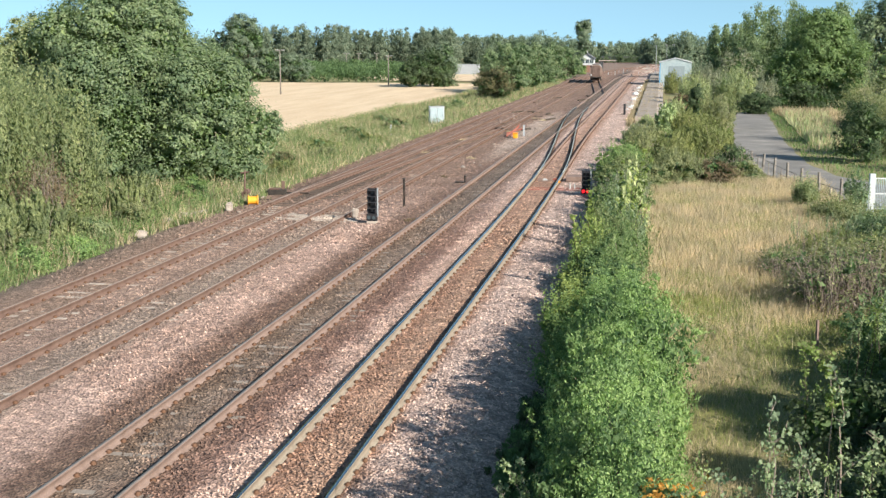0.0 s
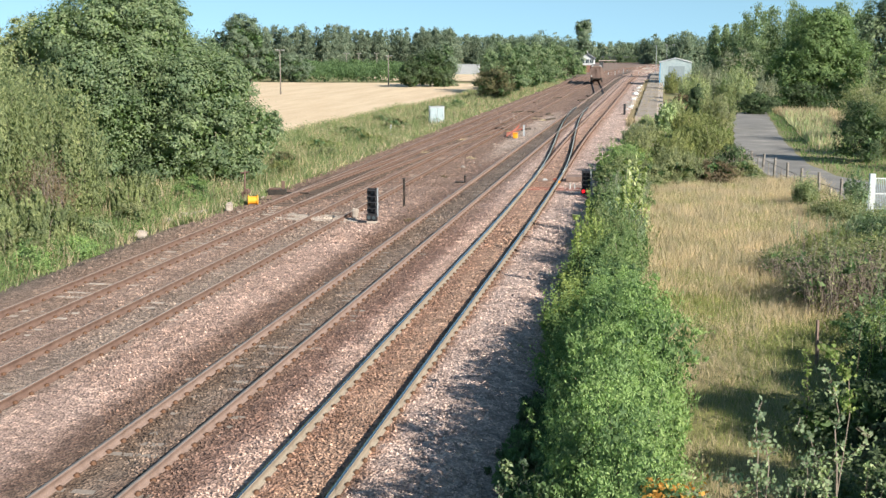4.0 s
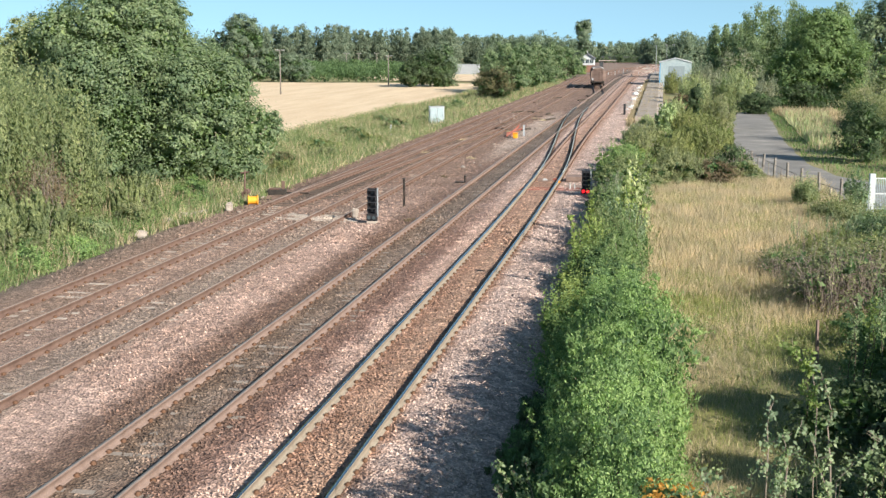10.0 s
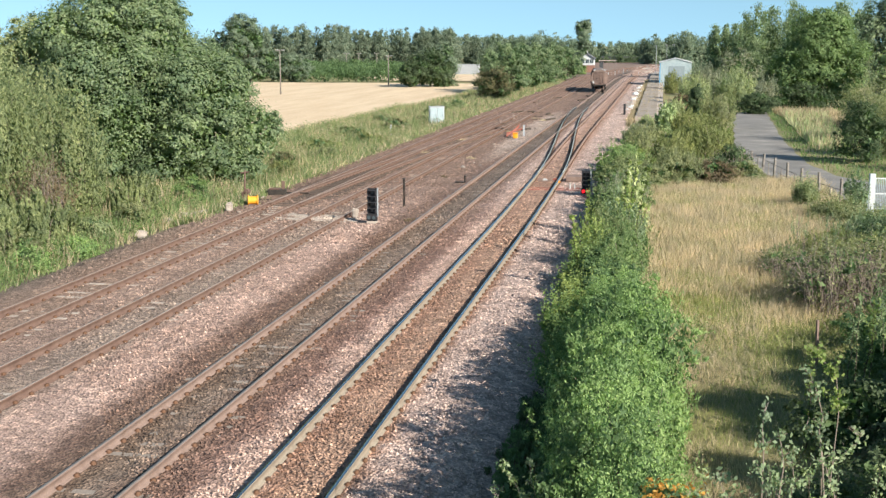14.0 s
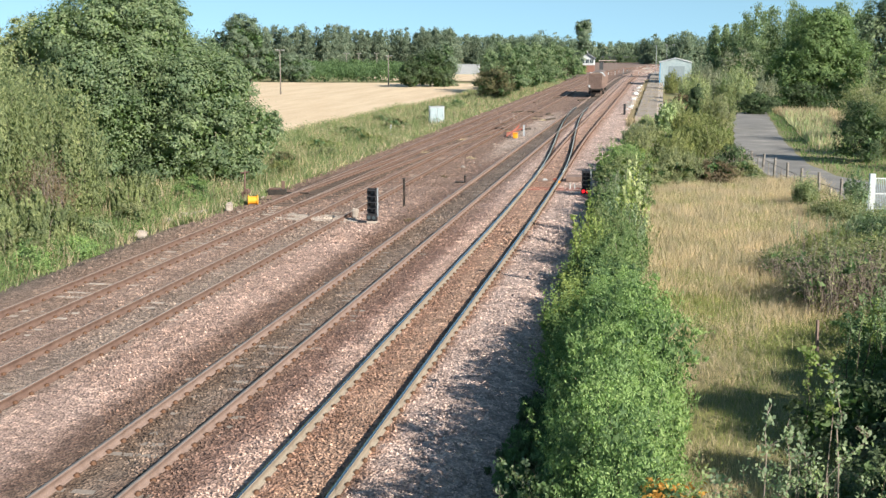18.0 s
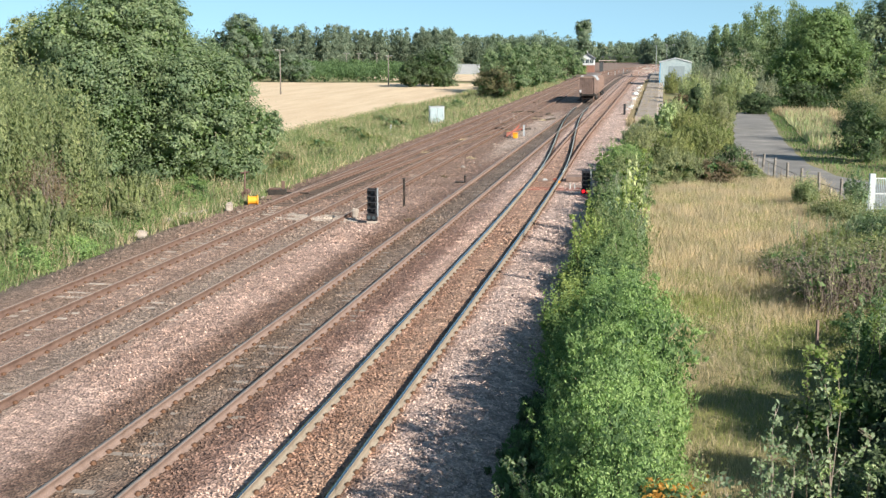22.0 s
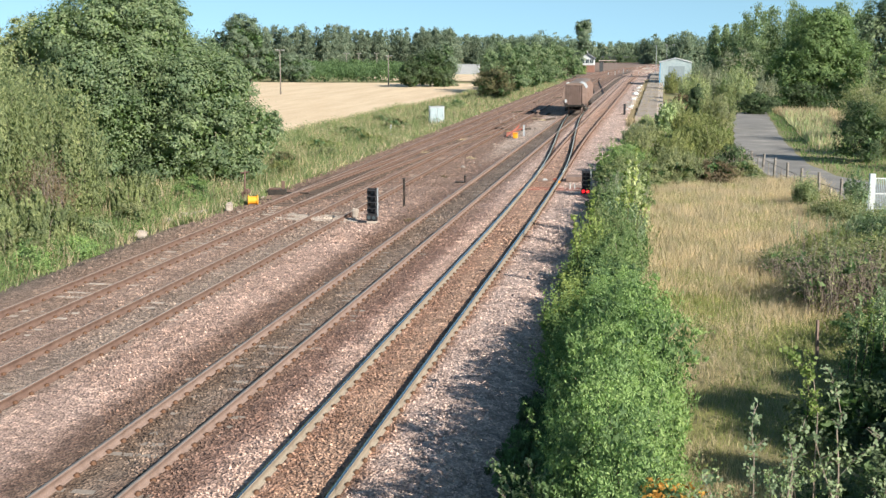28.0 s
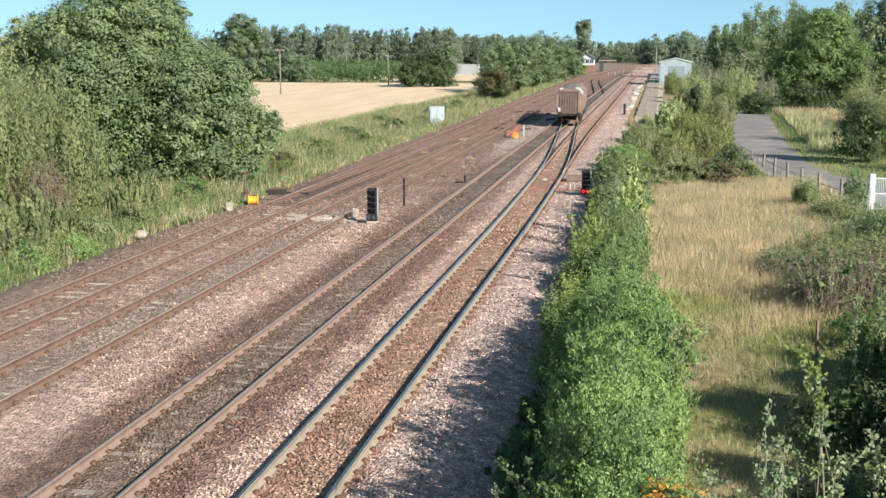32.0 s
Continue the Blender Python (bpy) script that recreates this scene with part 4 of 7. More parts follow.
def line_side():
    p = thing("marker_post", -12.25, 56.9, BED, "rusty upright steel marker post in the ballast", "post")
    part("post", boxes((-0.05, 0.05, -0.05, 0.05, -0.1, 1.38), bevel=0.01), M["dark_steel"], p)
    part("cap", boxes((-0.07, 0.07, -0.07, 0.07, 1.38, 1.41)), M["dark_steel"], p)
    d = thing("cable_drum", -19.85, 56.4, BED - 0.02, "bright orange plastic drum lying by the rusty siding", "drum", rz=25)
    part("barrel", rods(((-0.2, 0, 0.24), (0.2, 0, 0.24), 0.19), n=16), M["orange"], d)
    for s in (-1, 1):
        part("flange", rods(((s * 0.2, 0, 0.24), (s * 0.25, 0, 0.24), 0.25), n=18), M["orange"], d)
    # switch stand with levers
    s = thing("switch_lever", -20.9, 58.2, BED - 0.1, "tall rusty hand lever of the siding points with a cross-handle", "switch lever")
    part("timber", boxes((-0.2, 1.4, -0.15, 0.15, 0.0, 0.14), bevel=0.02), M["timber"], s)
    part("stand", boxes((-0.14, 0.14, -0.12, 0.12, 0.14, 0.5), bevel=0.02), M["rust_dark"], s)
    part("lever", rods(((0, 0, 0.4), (0.02, 0.05, 1.6), 0.05, 0.04)), M["rust_dark"], s)
    part("handle", rods(((-0.2, 0.05, 1.45), (0.22, 0.05, 1.52), 0.04)), M["rust_dark"], s)
    part("weight", rods(((0.1, -0.12, 0.5), (0.1, 0.2, 0.5), 0.14), n=12), M["rust_dark"], s)
    j = thing("point_box", -19.9, 60.4, BED - 0.02, "dark cast-iron point box with a broken lid beside the siding", "point box", rz=15)
    part("body", boxes((-0.5, 0.5, -0.3, 0.3, 0, 0.32), bevel=0.04), M["dark_steel"], j)
    part("lid", boxes((-0.4, 0.2, -0.32, 0.28, 0.32, 0.37), bevel=0.015), M["rust_dark"], j)
    part("rod", rods(((0.4, 0, 0.12), (1.7, -0.3, 0.12), 0.035)), M["dark_steel"], j)
    part("upstand", boxes((0.25, 0.42, -0.1, 0.1, 0.3, 0.75), bevel=0.02), M["rust_dark"], j)
    c = thing("relay_cabinet", -22.6, 121.0, GROUND, "pale grey metal relay cabinet with a blue-tinted door on the verge", "cabinet", rz=20)
    part("body", boxes((-0.75, 0.75, -0.35, 0.35, 0.15, 1.85), bevel=0.03), M["white_paint"], c)
    part("plinth", boxes((-0.8, 0.8, -0.4, 0.4, 0.0, 0.15)), M["concrete"], c)
    part("roof", boxes((-0.82, 0.82, -0.42, 0.42, 1.85, 1.93), bevel=0.02), M["grey_paint"], c)
    for dx in (-0.36, 0.36):
        dd = part("door", boxes((dx - 0.33, dx + 0.33, -0.385, -0.35, 0.22, 1.78), bevel=0.01), M["pale_blue"], c, "pale blue metal door")
        part("handle", boxes((dx + 0.2, dx + 0.24, -0.42, -0.385, 0.9, 1.1)), M["dark_steel"], dd)
    # point machine and red linkage by the middle line
    m = thing("point_machine", -12.0, 100.5, BED, "orange point machine with faded red rods on a pale slab", "point machine")
    part("slab", boxes((-0.6, 0.4, -0.5, 0.6, -0.05, 0.03)), M["concrete_low"], m)
    part("casing", boxes((-0.2, 0.2, -0.25, 0.25, 0.03, 0.45), bevel=0.05), M["orange"], m)
    part("lid", boxes((-0.23, 0.23, -0.28, 0.28, 0.452, 0.49), bevel=0.02), M["orange"], m)
    part("rod", rods(((-0.9, 1.0, 0.1), (0.1, 1.6, 0.9), 0.06), ((-0.5, 0.6, 0.1), (0.0, 2.6, 1.0), 0.05), ((-0.9, 1.0, 0.35), (0.2, 3.0, 0.6), 0.05)), M["red_paint"], m, "faded red rods")
    part("post", boxes((0.3, 0.45, 3.0, 3.15, 0, 0.95)), M["grey_paint"], m)
    # small lever and posts around the pointwork
    for x, y, h in ((-14.1, 138.0, 1.5), (-14.9, 140.5, 0.9), (-13.2, 131.0, 0.8), (-12.7, 126.0, 0.7), (-15.6, 118.0, 0.6)):
        q = thing("point_lever", x, y, BED, "dark hand lever standing among the tracks", "switch lever", "levers among the tracks")
        part("foot", boxes((-0.5, 0.5, -0.12, 0.12, -0.05, 0.1)), M["timber"], q)
        part("arm", rods(((0, 0, 0.1), (0.05, 0.05, h), 0.045)), M["rust"], q)
        part("head", boxes((-0.2, 0.25, -0.05, 0.1, h - 0.25, h - 0.1), bevel=0.02), M["rust"], q)
    q = thing("trackside_bracket", -10.95, 67.5, BED, "small dark iron bracket lying in the ballast", "bracket")
    part("foot", boxes((-0.55, 0.0, -0.06, 0.06, 0.0, 0.08)), M["dark_steel"], q)
    part("upright", boxes((-0.04, 0.04, -0.04, 0.04, 0.0, 0.42)), M["dark_steel"], q)
    # white blocks and concrete pieces
    for x, y, sx, sy, sz, rz in ((-21.35, 46.6, 0.42, 0.34, 0.3, 20), (-21.9, 50.6, 0.5, 0.35, 0.25, -10), (-21.35, 52.5, 1.5, 0.4, 0.3, 62), (-20.15, 53.9, 0.3, 0.3, 0.4, 5), (-13.7, 52.9, 0.3, 0.25, 0.42, 0)):
        b = thing("concrete_block", x, y, BED - (0.16 if x < -21 else 0.02), "broken pale concrete block beside the siding", "concrete block", "concrete blocks", rz=rz)
        bm = boxes((-sx / 2, sx / 2, -sy / 2, sy / 2, 0, sz), bevel=0.07)
        bmesh.ops.subdivide_edges(bm, edges=bm.edges[:], cuts=1, use_grid_fill=True)
        for v in bm.verts:
            v.co *= 1 + 0.3 * noise.noise(v.co * 4 + Vector((x, y, 0)))
        part("block", bm, M["concrete"], b)
    k = thing("cable_trough", -14.6, 52.2, BED - 0.01, "spilt pale cement and trough lids across the buried siding", "concrete")
    rng = np.random.default_rng(8)
    for i in range(26):
        x, y = rng.uniform(-2.6, 1.2), rng.normal() * 0.5
        s = rng.uniform(0.1, 0.28)
        part("slab", boxes((x - s, x + s, y - s * 0.7, y + s * 0.7, 0, rng.uniform(0.03, 0.1)), bevel=0.02), M["concrete"], k)
    # point rodding and motor beside the main line switch
    r = thing("point_rodding", -6.3, 66.0, BED, "rust-red point rods and yellow fittings across the main line", "point rodding")
    part("rod", rods(((-1.2, -1.3, 0.03), (2.1, -1.0, 0.03), 0.022)), M["red_paint"], r)
    part("rod", rods(((-1.2, -0.5, 0.03), (2.1, -0.2, 0.03), 0.022)), M["red_paint"], r)
    part("stretcher", boxes((-0.65, 0.65, 3.0, 3.12, 0.0, 0.06)), M["rust"], r)
    for x, y, m, lab in ((-0.5, 3.5, "rust", "rusty fitting"), (-0.2, 3.3, "white_paint", "white fitting"), (0.1, 3.0, "rust", "rusty fitting"), (0.62, 2.4, "orange", "yellow-orange fitting"), (0.35, 3.6, "red_paint", "faded red fitting")):
        part("fitting", boxes((x - 0.12, x + 0.12, y - 0.12, y + 0.12, 0.0, 0.14), bevel=0.03), M[m], r, lab)
    part("motor", boxes((1.0, 1.9, 3.0, 4.4, 0.0, 0.3), bevel=0.05), M["rust"], r)
    part("hoop", rods(((1.55, -0.8, 0), (1.55, -0.8, 0.36), 0.03), ((1.8, -0.8, 0), (1.8, -0.8, 0.36), 0.03)), M["white_paint"], r, "white painted stub posts")
    w = thing("marker_stake", -24.0, 106.0, GROUND, "thin white marker stake in the long grass", "post")
    part("stake", boxes((-0.06, 0.06, -0.04, 0.04, 0, 1.0), bevel=0.01), M["white_paint"], w)
    g = thing("stop_post", -4.0, 137.0, BED - 0.1, "short dark post at the end of the platform ramp", "post")
    part("post", boxes((-0.12, 0.12, -0.1, 0.1, 0, 1.3), bevel=0.02), M["black"], g)
    part("chain", rods(((-0.9, -0.4, 0.06), (0, 0, 0.15), 0.05)), M["dark_steel"], g)


line_side()


# ---- platform and buildings along the line ----
def platform():
    p = tagged(new("platform"), "disused platform with cracked grey slabs and pale rubble edge", "platform", kind="structure")
    part("platform_wall", boxes((-2.6, 0.3, 127, 330, -0.6, 0.2)), M["concrete"], p)
    bm = boxes((-1.05, 1.05, -1.4, 1.4, 0, 0.06), bevel=0.02)
    me = bpy.data.meshes.new("slab")
    bm.to_mesh(me)
    bm.free()
    me.materials.append(M["concrete_dark"])
    rng = np.random.default_rng(4)
    for i in range(61):
        child("slab", me, p, pose(-1.5 + rng.normal() * 0.03, 128.5 + i * 3.0, 0.202 + rng.uniform(0, 0.05), rng.normal() * 0.5, rng.normal() * 0.6, rng.normal() * 0.8))
    rng = np.random.default_rng(14)
    for i in range(70):
        y = rng.uniform(146, 235)
        s = rng.uniform(0.15, 0.5)
        b = thing("rubble_sack", -3.7 + rng.normal() * 0.35, y, BED - 0.25, "pale plastic sack and broken concrete by the platform edge", "sack", "sacks along the platform")
        bm = bmesh.new()
        bmesh.ops.create_icosphere(bm, subdivisions=2, radius=s)
        for v in bm.verts:
            v.co = Vector((v.co.x * 1.2, v.co.y * 1.6, max(0, v.co.z * 0.7 + s * 0.5))) * (1 + 0.25 * noise.noise(v.co * 3 + Vector((i, 0, 0))))
        part("sack", bm, M["bag"] if i % 3 == 0 else M["concrete"], b)


M["concrete_dark"] = surface("dirty_slab", (0.22, 0.185, 0.15), (0.40, 0.34, 0.285), 1.2, 0.9, 0, 0.4, 0.006)
platform()


def shed():
    s = thing("platform_shed", 2.6, 236, GROUND, "pale blue metal-clad shed with a shallow gable roof", "shed")
    w, d, h, r = 3.0, 9.0, 4.7, 0.75
    bm = hull([(-w, 0), (w, 0), (w, h - 0.02), (0, h + r - 0.02), (-w, h - 0.02)], 0.0, d)
    part("wall", bm, M["pale_blue"], s)
    for x in np.arange(-2.85, 2.9, 0.3):
        part("cladding_rib", boxes((x - 0.03, x + 0.03, -0.03, 0.0, 0.1, h - 0.15)), M["pale_blue"], s)
    for sg in (-1, 1):
        bm = hull([(sg * (w + 0.2), h - 0.07), (0, h + r), (0, h + r + 0.08), (sg * (w + 0.2), h + 0.02)], -0.2, d + 0.2)
        part("roof", bm, M["white_paint"], s)
    dr = part("door", boxes((-1.3, 1.7, -0.06, 0.0, 0.0, 4.0), bevel=0.01), M["shutter"], s, "grey roller door")
    for z in np.arange(0.2, 3.9, 0.25):
        part("slat", boxes((-1.28, 1.68, -0.08, -0.06, z, z + 0.2)), M["shutter"], dr)
    part("side_door", boxes((-w - 0.05, -w, 1.0, 3.2, 0, 2.4)), M["blue"], s, "blue painted door")
    part("corner_trim", boxes((-w - 0.04, -w + 0.16, -0.06, -0.031, 0, h - 0.1)), M["blue"], s, "blue corner trim")


shed()


def signal_box():
    s = thing("signal_box", -20.9, 345, GROUND, "white timber signal box on a brick base with a slate gable", "signal box")
    part("base_wall", boxes((-1.9, 1.9, 0, 4.5, 0, 2.2)), M["brick"], s)
    part("upper_wall", boxes((-1.95, 1.95, -0.05, 4.55, 2.2, 4.2)), M["white_paint"], s)
    for sg in (-1, 1):
        part("roof", hull([(sg * 2.3, 3.95), (0, 5.45), (0, 5.6), (sg * 2.3, 4.1)], -0.5, 5.0), M["slate"], s)
    part("gable", hull([(-1.95, 4.2), (1.95, 4.2), (0, 5.42)], -0.04, 0.1), M["white_paint"], s)
    for x in (-1.25, 0.0, 1.25):
        wd = part("window", boxes((x - 0.5, x + 0.5, -0.09, -0.05, 2.75, 3.85)), M["glass"], s)
        part("frame", boxes((x - 0.55, x - 0.48, -0.12, -0.09, 2.7, 3.9), (x + 0.48, x + 0.55, -0.12, -0.09, 2.7, 3.9), (x - 0.55, x + 0.55, -0.12, -0.09, 3.84, 3.9), (x - 0.55, x + 0.55, -0.12, -0.09, 2.7, 2.76), (x - 0.03, x + 0.03, -0.12, -0.09, 2.76, 3.84)), M["white_paint"], wd)
    part("finial", boxes((-0.06, 0.06, -0.5, -0.4, 5.5, 6.2)), M["white_paint"], s)
    c = thing("crossing_hut", -17.3, 352, GROUND, "low dark brick hut with a long flat pale roof", "hut")
    part("wall", boxes((-0.5, 0.5, 0, 3, 0, 3.3)), M["brick_and_shade"], c)
    part("roof", boxes((-0.7, 4.2, -0.3, 3.2, 3.3, 3.5)), M["concrete"], c)
    for x in (2.0, 4.0):
        part("post", boxes((x - 0.05, x + 0.05, 0, 0.1, 0, 3.3)), M["wood_grey"], c)


signal_box()


def telegraph_pole(x, y, h, arms=1, label="weathered wooden telegraph pole in the stubble"):
    p = thing("telegraph_pole", x, y, GROUND, label, "telegraph pole", "telegraph poles")
    part("pole", rods(((0, 0, -0.3), (0, 0, h), 0.13, 0.08)), M["wood_grey"], p, smooth=True)
    for a in range(arms):
        arm = part("crossarm", boxes((-0.75, 0.75, -0.05, 0.05, h - 0.22 - a * 0.45, h - 0.12 - a * 0.45)), M["wood_grey"], p)
        for x2 in (-0.8, -0.4, 0.4, 0.8):
            part("insulator", rods(((x2 * 0.85, 0, h - 0.12 - a * 0.45), (x2 * 0.85, 0, h + 0.04 - a * 0.45), 0.04), n=6), M["white_paint"], arm)


telegraph_pole(-60.9, 188, 7.3, 1)
telegraph_pole(-52.5, 230, 6.0, 1)
telegraph_pole(-80.1, 336, 5.7, 1)
telegraph_pole(-85.4, 336, 5.6, 1)
telegraph_pole(-89.0, 336, 5.6, 1)


def container():
    c = thing("storage_container", -51.5, 320, GROUND, "pale grey storage container at the far field edge", "container")
    part("body", boxes((-3.2, 3.2, 0, 2.4, 0.1, 2.7), bevel=0.04), M["grey_paint"], c)
    for x in np.arange(-3.0, 3.1, 0.4):
        part("rib", boxes((x - 0.06, x + 0.06, -0.04, 0, 0.2, 2.6)), M["grey_paint"], c)
    part("roof", boxes((-3.25, 3.25, -0.1, 2.5, 2.7, 2.8)), M["grey_paint"], c)


container()


# ---- lane fence, gate ----
FENCE = [(6.0, 88.4, 0.95), (6.35, 84.6, 1.0), (6.7, 80.6, 1.15), (7.1, 76.8, 1.25), (7.55, 73.3, 1.3), (8.0, 70.2, 1.3), (8.6, 67.0, 1.4), (9.3, 64.0, 1.4)]


def lane_fence():
    f = tagged(new("lane_fence"), "old fence of weathered grey posts and wire along the lane", "fence")
    rng = np.random.default_rng(2)
    for x, y, h in FENCE:
        part("post", boxes((-0.06, 0.06, -0.06, 0.06, -0.3, h), bevel=0.012), M["wood_grey"], f, m=pose(x, y, GROUND, rng.normal() * 2, rng.normal() * 2.5, 30))
    for (x0, y0, h0), (x1, y1, h1) in zip(FENCE, FENCE[1:]):
        part("rail", rods(((x0, y0, GROUND + 0.8), (x1, y1, GROUND + 0.8), 0.02), n=6), M["wood_grey"], f)
        part("wire", rods(((x0, y0, GROUND + 0.4), (x1, y1, GROUND + 0.4), 0.012), n=4), M["rust"], f)
        mx, my = (x0 + x1) / 2, (y0 + y1) / 2
        part("stake", rods(((mx, my, GROUND - 0.1), (mx + 0.02, my, GROUND + 0.75), 0.035, 0.03), n=6), M["wood_grey"], f)


lane_fence()


def white_gate():
    g = thing("metal_gate", 10.3, 61.0, GROUND, "white-painted metal gate post with pale mesh panel", "gate", rz=6)
    part("post", boxes((-0.14, 0.14, -0.12, 0.12, -0.2, 1.98), bevel=0.02), M["white_paint"], g)
    part("stay", rods(((-0.25, -0.1, 0), (-0.12, -0.1, 1.8), 0.04)), M["pale_blue"], g, "blue-grey leaning stay")
    part("post", boxes((0.95, 1.12, -0.1, 0.1, -0.2, 1.9), bevel=0.02), M["white_paint"], g)
    for i in range(9):
        x = 0.2 + i * 0.085
        part("bar", boxes((x - 0.012, x + 0.012, -0.02, 0.02, 0.25, 1.75)), M["pale_blue"], g)
    for z in (0.25, 1.0, 1.75):
        part("rail", boxes((0.12, 0.95, -0.03, 0.03, z - 0.03, z + 0.03)), M["white_paint"], g)
    for i in range(14):
        x = 1.3 + i * 0.16
        part("pale", boxes((x - 0.03, x + 0.03, -0.02, 0.02, 0.05, 1.85)), M["pale_blue"], g)
    part("rail", boxes((1.12, 3.6, 0.02, 0.06, 1.5, 1.58)), M["white_paint"], g)


white_gate()
for x, y, h in ((-1.4, 300, 7.6), (1.2, 330, 7.8), (3.4, 350, 7.9), (5.5, 370, 8.3)):
    lp = thing("lamp_post", x, y, GROUND, "tall grey platform lamp post", "lamp post", "lamp posts")
    part("column", rods(((0, 0, 0), (0, 0, h), 0.08, 0.05)), M["grey_paint"], lp)
    part("lantern", boxes((-0.7, 0.1, -0.12, 0.12, h - 0.02, h + 0.12), bevel=0.03), M["grey_paint"], lp)


# ---- trees and shrubs ----
def shrub(x, y, w, d, h, n, size, material, seed, label, group="", k=9, slim=0.55, trunk=0.05, per=26, clump=0.42, category="bush", low=0.12, name="bush", sprays=0):
    return tree(name, x, y, float(ground_z(x, y)), auto_blobs(w, d, h, k, seed, low), n, size, material, seed, trunk, label, category, group, slim, clump, per, sprays=sprays)


def arching_stems(w, d, h, count, seed, r=0.012):
    """Many bare canes that rise from one clump and arch over."""
    rng = np.random.default_rng(seed)
    f = np.linspace(0, 1, 7)
    a = rng.uniform(0, 2 * math.pi, count)
    base = np.stack([np.cos(a) * w * 0.36, np.sin(a) * d * 0.36], 1) * np.sqrt(rng.random(count))[:, None]
    out = rng.normal(size=(count, 2)) * np.array([w, d]) * 0.24
    hh = h * rng.uniform(0.5, 1.1, count)
    fall = rng.uniform(0.0, 0.9, count)
    z = hh[:, None] * (np.sin(f * math.pi * 0.5)[None] * (1 - fall[:, None] * f[None] ** 3))
    c = np.stack([base[:, :1] + out[:, :1] * f[None] ** 1.6, base[:, 1:] + out[:, 1:] * f[None] ** 1.6, z], -1) + rng.normal(size=(count, 7, 3)) * 0.02
    rr = r * rng.uniform(0.6, 1.3, count)[:, None] * (1 - 0.75 * f[None])
    ring = np.array([(1, 0, 0), (-0.5, 0.87, 0.3), (-0.5, -0.87, -0.3)])
    v = c[:, :, None, :] + ring[None, None] * rr[:, :, None, None]
    i, j, k = np.meshgrid(np.arange(count), np.arange(6), np.arange(3), indexing="ij")
    at = lambda jj, kk: i * 21 + jj * 3 + kk % 3
    q = np.stack([at(j, k), at(j, k + 1), at(j + 1, k + 1), at(j + 1, k)], -1).reshape(-1, 4)
    return v.reshape(-1, 3), q


def withy(x, y, w, d, h, stems, per, size, material, seed, label, group="", category="bush", name="sapling_bush", slim=0.34, bare=40, spread=0.075):
    """A clump of many upright leafy shoots, tallest in the middle and leaning outwards at the rim."""
    rng = np.random.default_rng(seed)
    t = thing(name, x, y, float(ground_z(x, y)), label, category, group)
    a, r = rng.uniform(0, 2 * math.pi, stems), np.sqrt(rng.random(stems))
    out = np.stack([np.cos(a), np.sin(a), np.zeros(stems)], 1)
    base = out * r[:, None] * np.array([w, d, 0]) * 0.36
    tuft = np.array([noise.noise(Vector((p[0] * 0.9, p[1] * 0.9, seed))) for p in base])
    hh = h * rng.uniform(0.62, 1.02, stems) * (1 - 0.42 * r ** 2) * (1 + 0.35 * tuft)
    lean = out * (r * rng.uniform(0.1, 0.34, stems))[:, None] + rng.normal(size=(stems, 3)) * np.array([0.06, 0.06, 0])
    f = rng.random((stems, per)) ** 0.75
    c = base[:, None] + lean[:, None] * (f ** 1.3 * hh[:, None])[..., None] + np.array([0, 0, 1.0]) * (f * hh[:, None])[..., None]
    plume = spread * h * (1.05 - 0.85 * f)
    side = rng.normal(size=(stems, per, 3)) * plume[..., None]
    c = c + side
    nrm = out[:, None] * 0.7 + side / plume[..., None] * 0.3 + rng.normal(size=(stems, per, 3)) * 0.3 + np.array([0, 0, 0.35])
    keep = c[..., 2] > 0.03
    v, q = leaf_quads(c[keep], nrm[keep], np.full(int(keep.sum()), size), rng, slim, 1.2, True)
    child("crown", np_mesh("crown", v, q, M[material]), t)
    v, q = arching_stems(w * 0.9, d * 0.9, h * 0.85, bare, seed + 1, 0.014)
    tagged(child("stem", np_mesh("stem", v, q, M["cane"]), t, label="thin grey-brown stems"), kind="stuff")
    return t


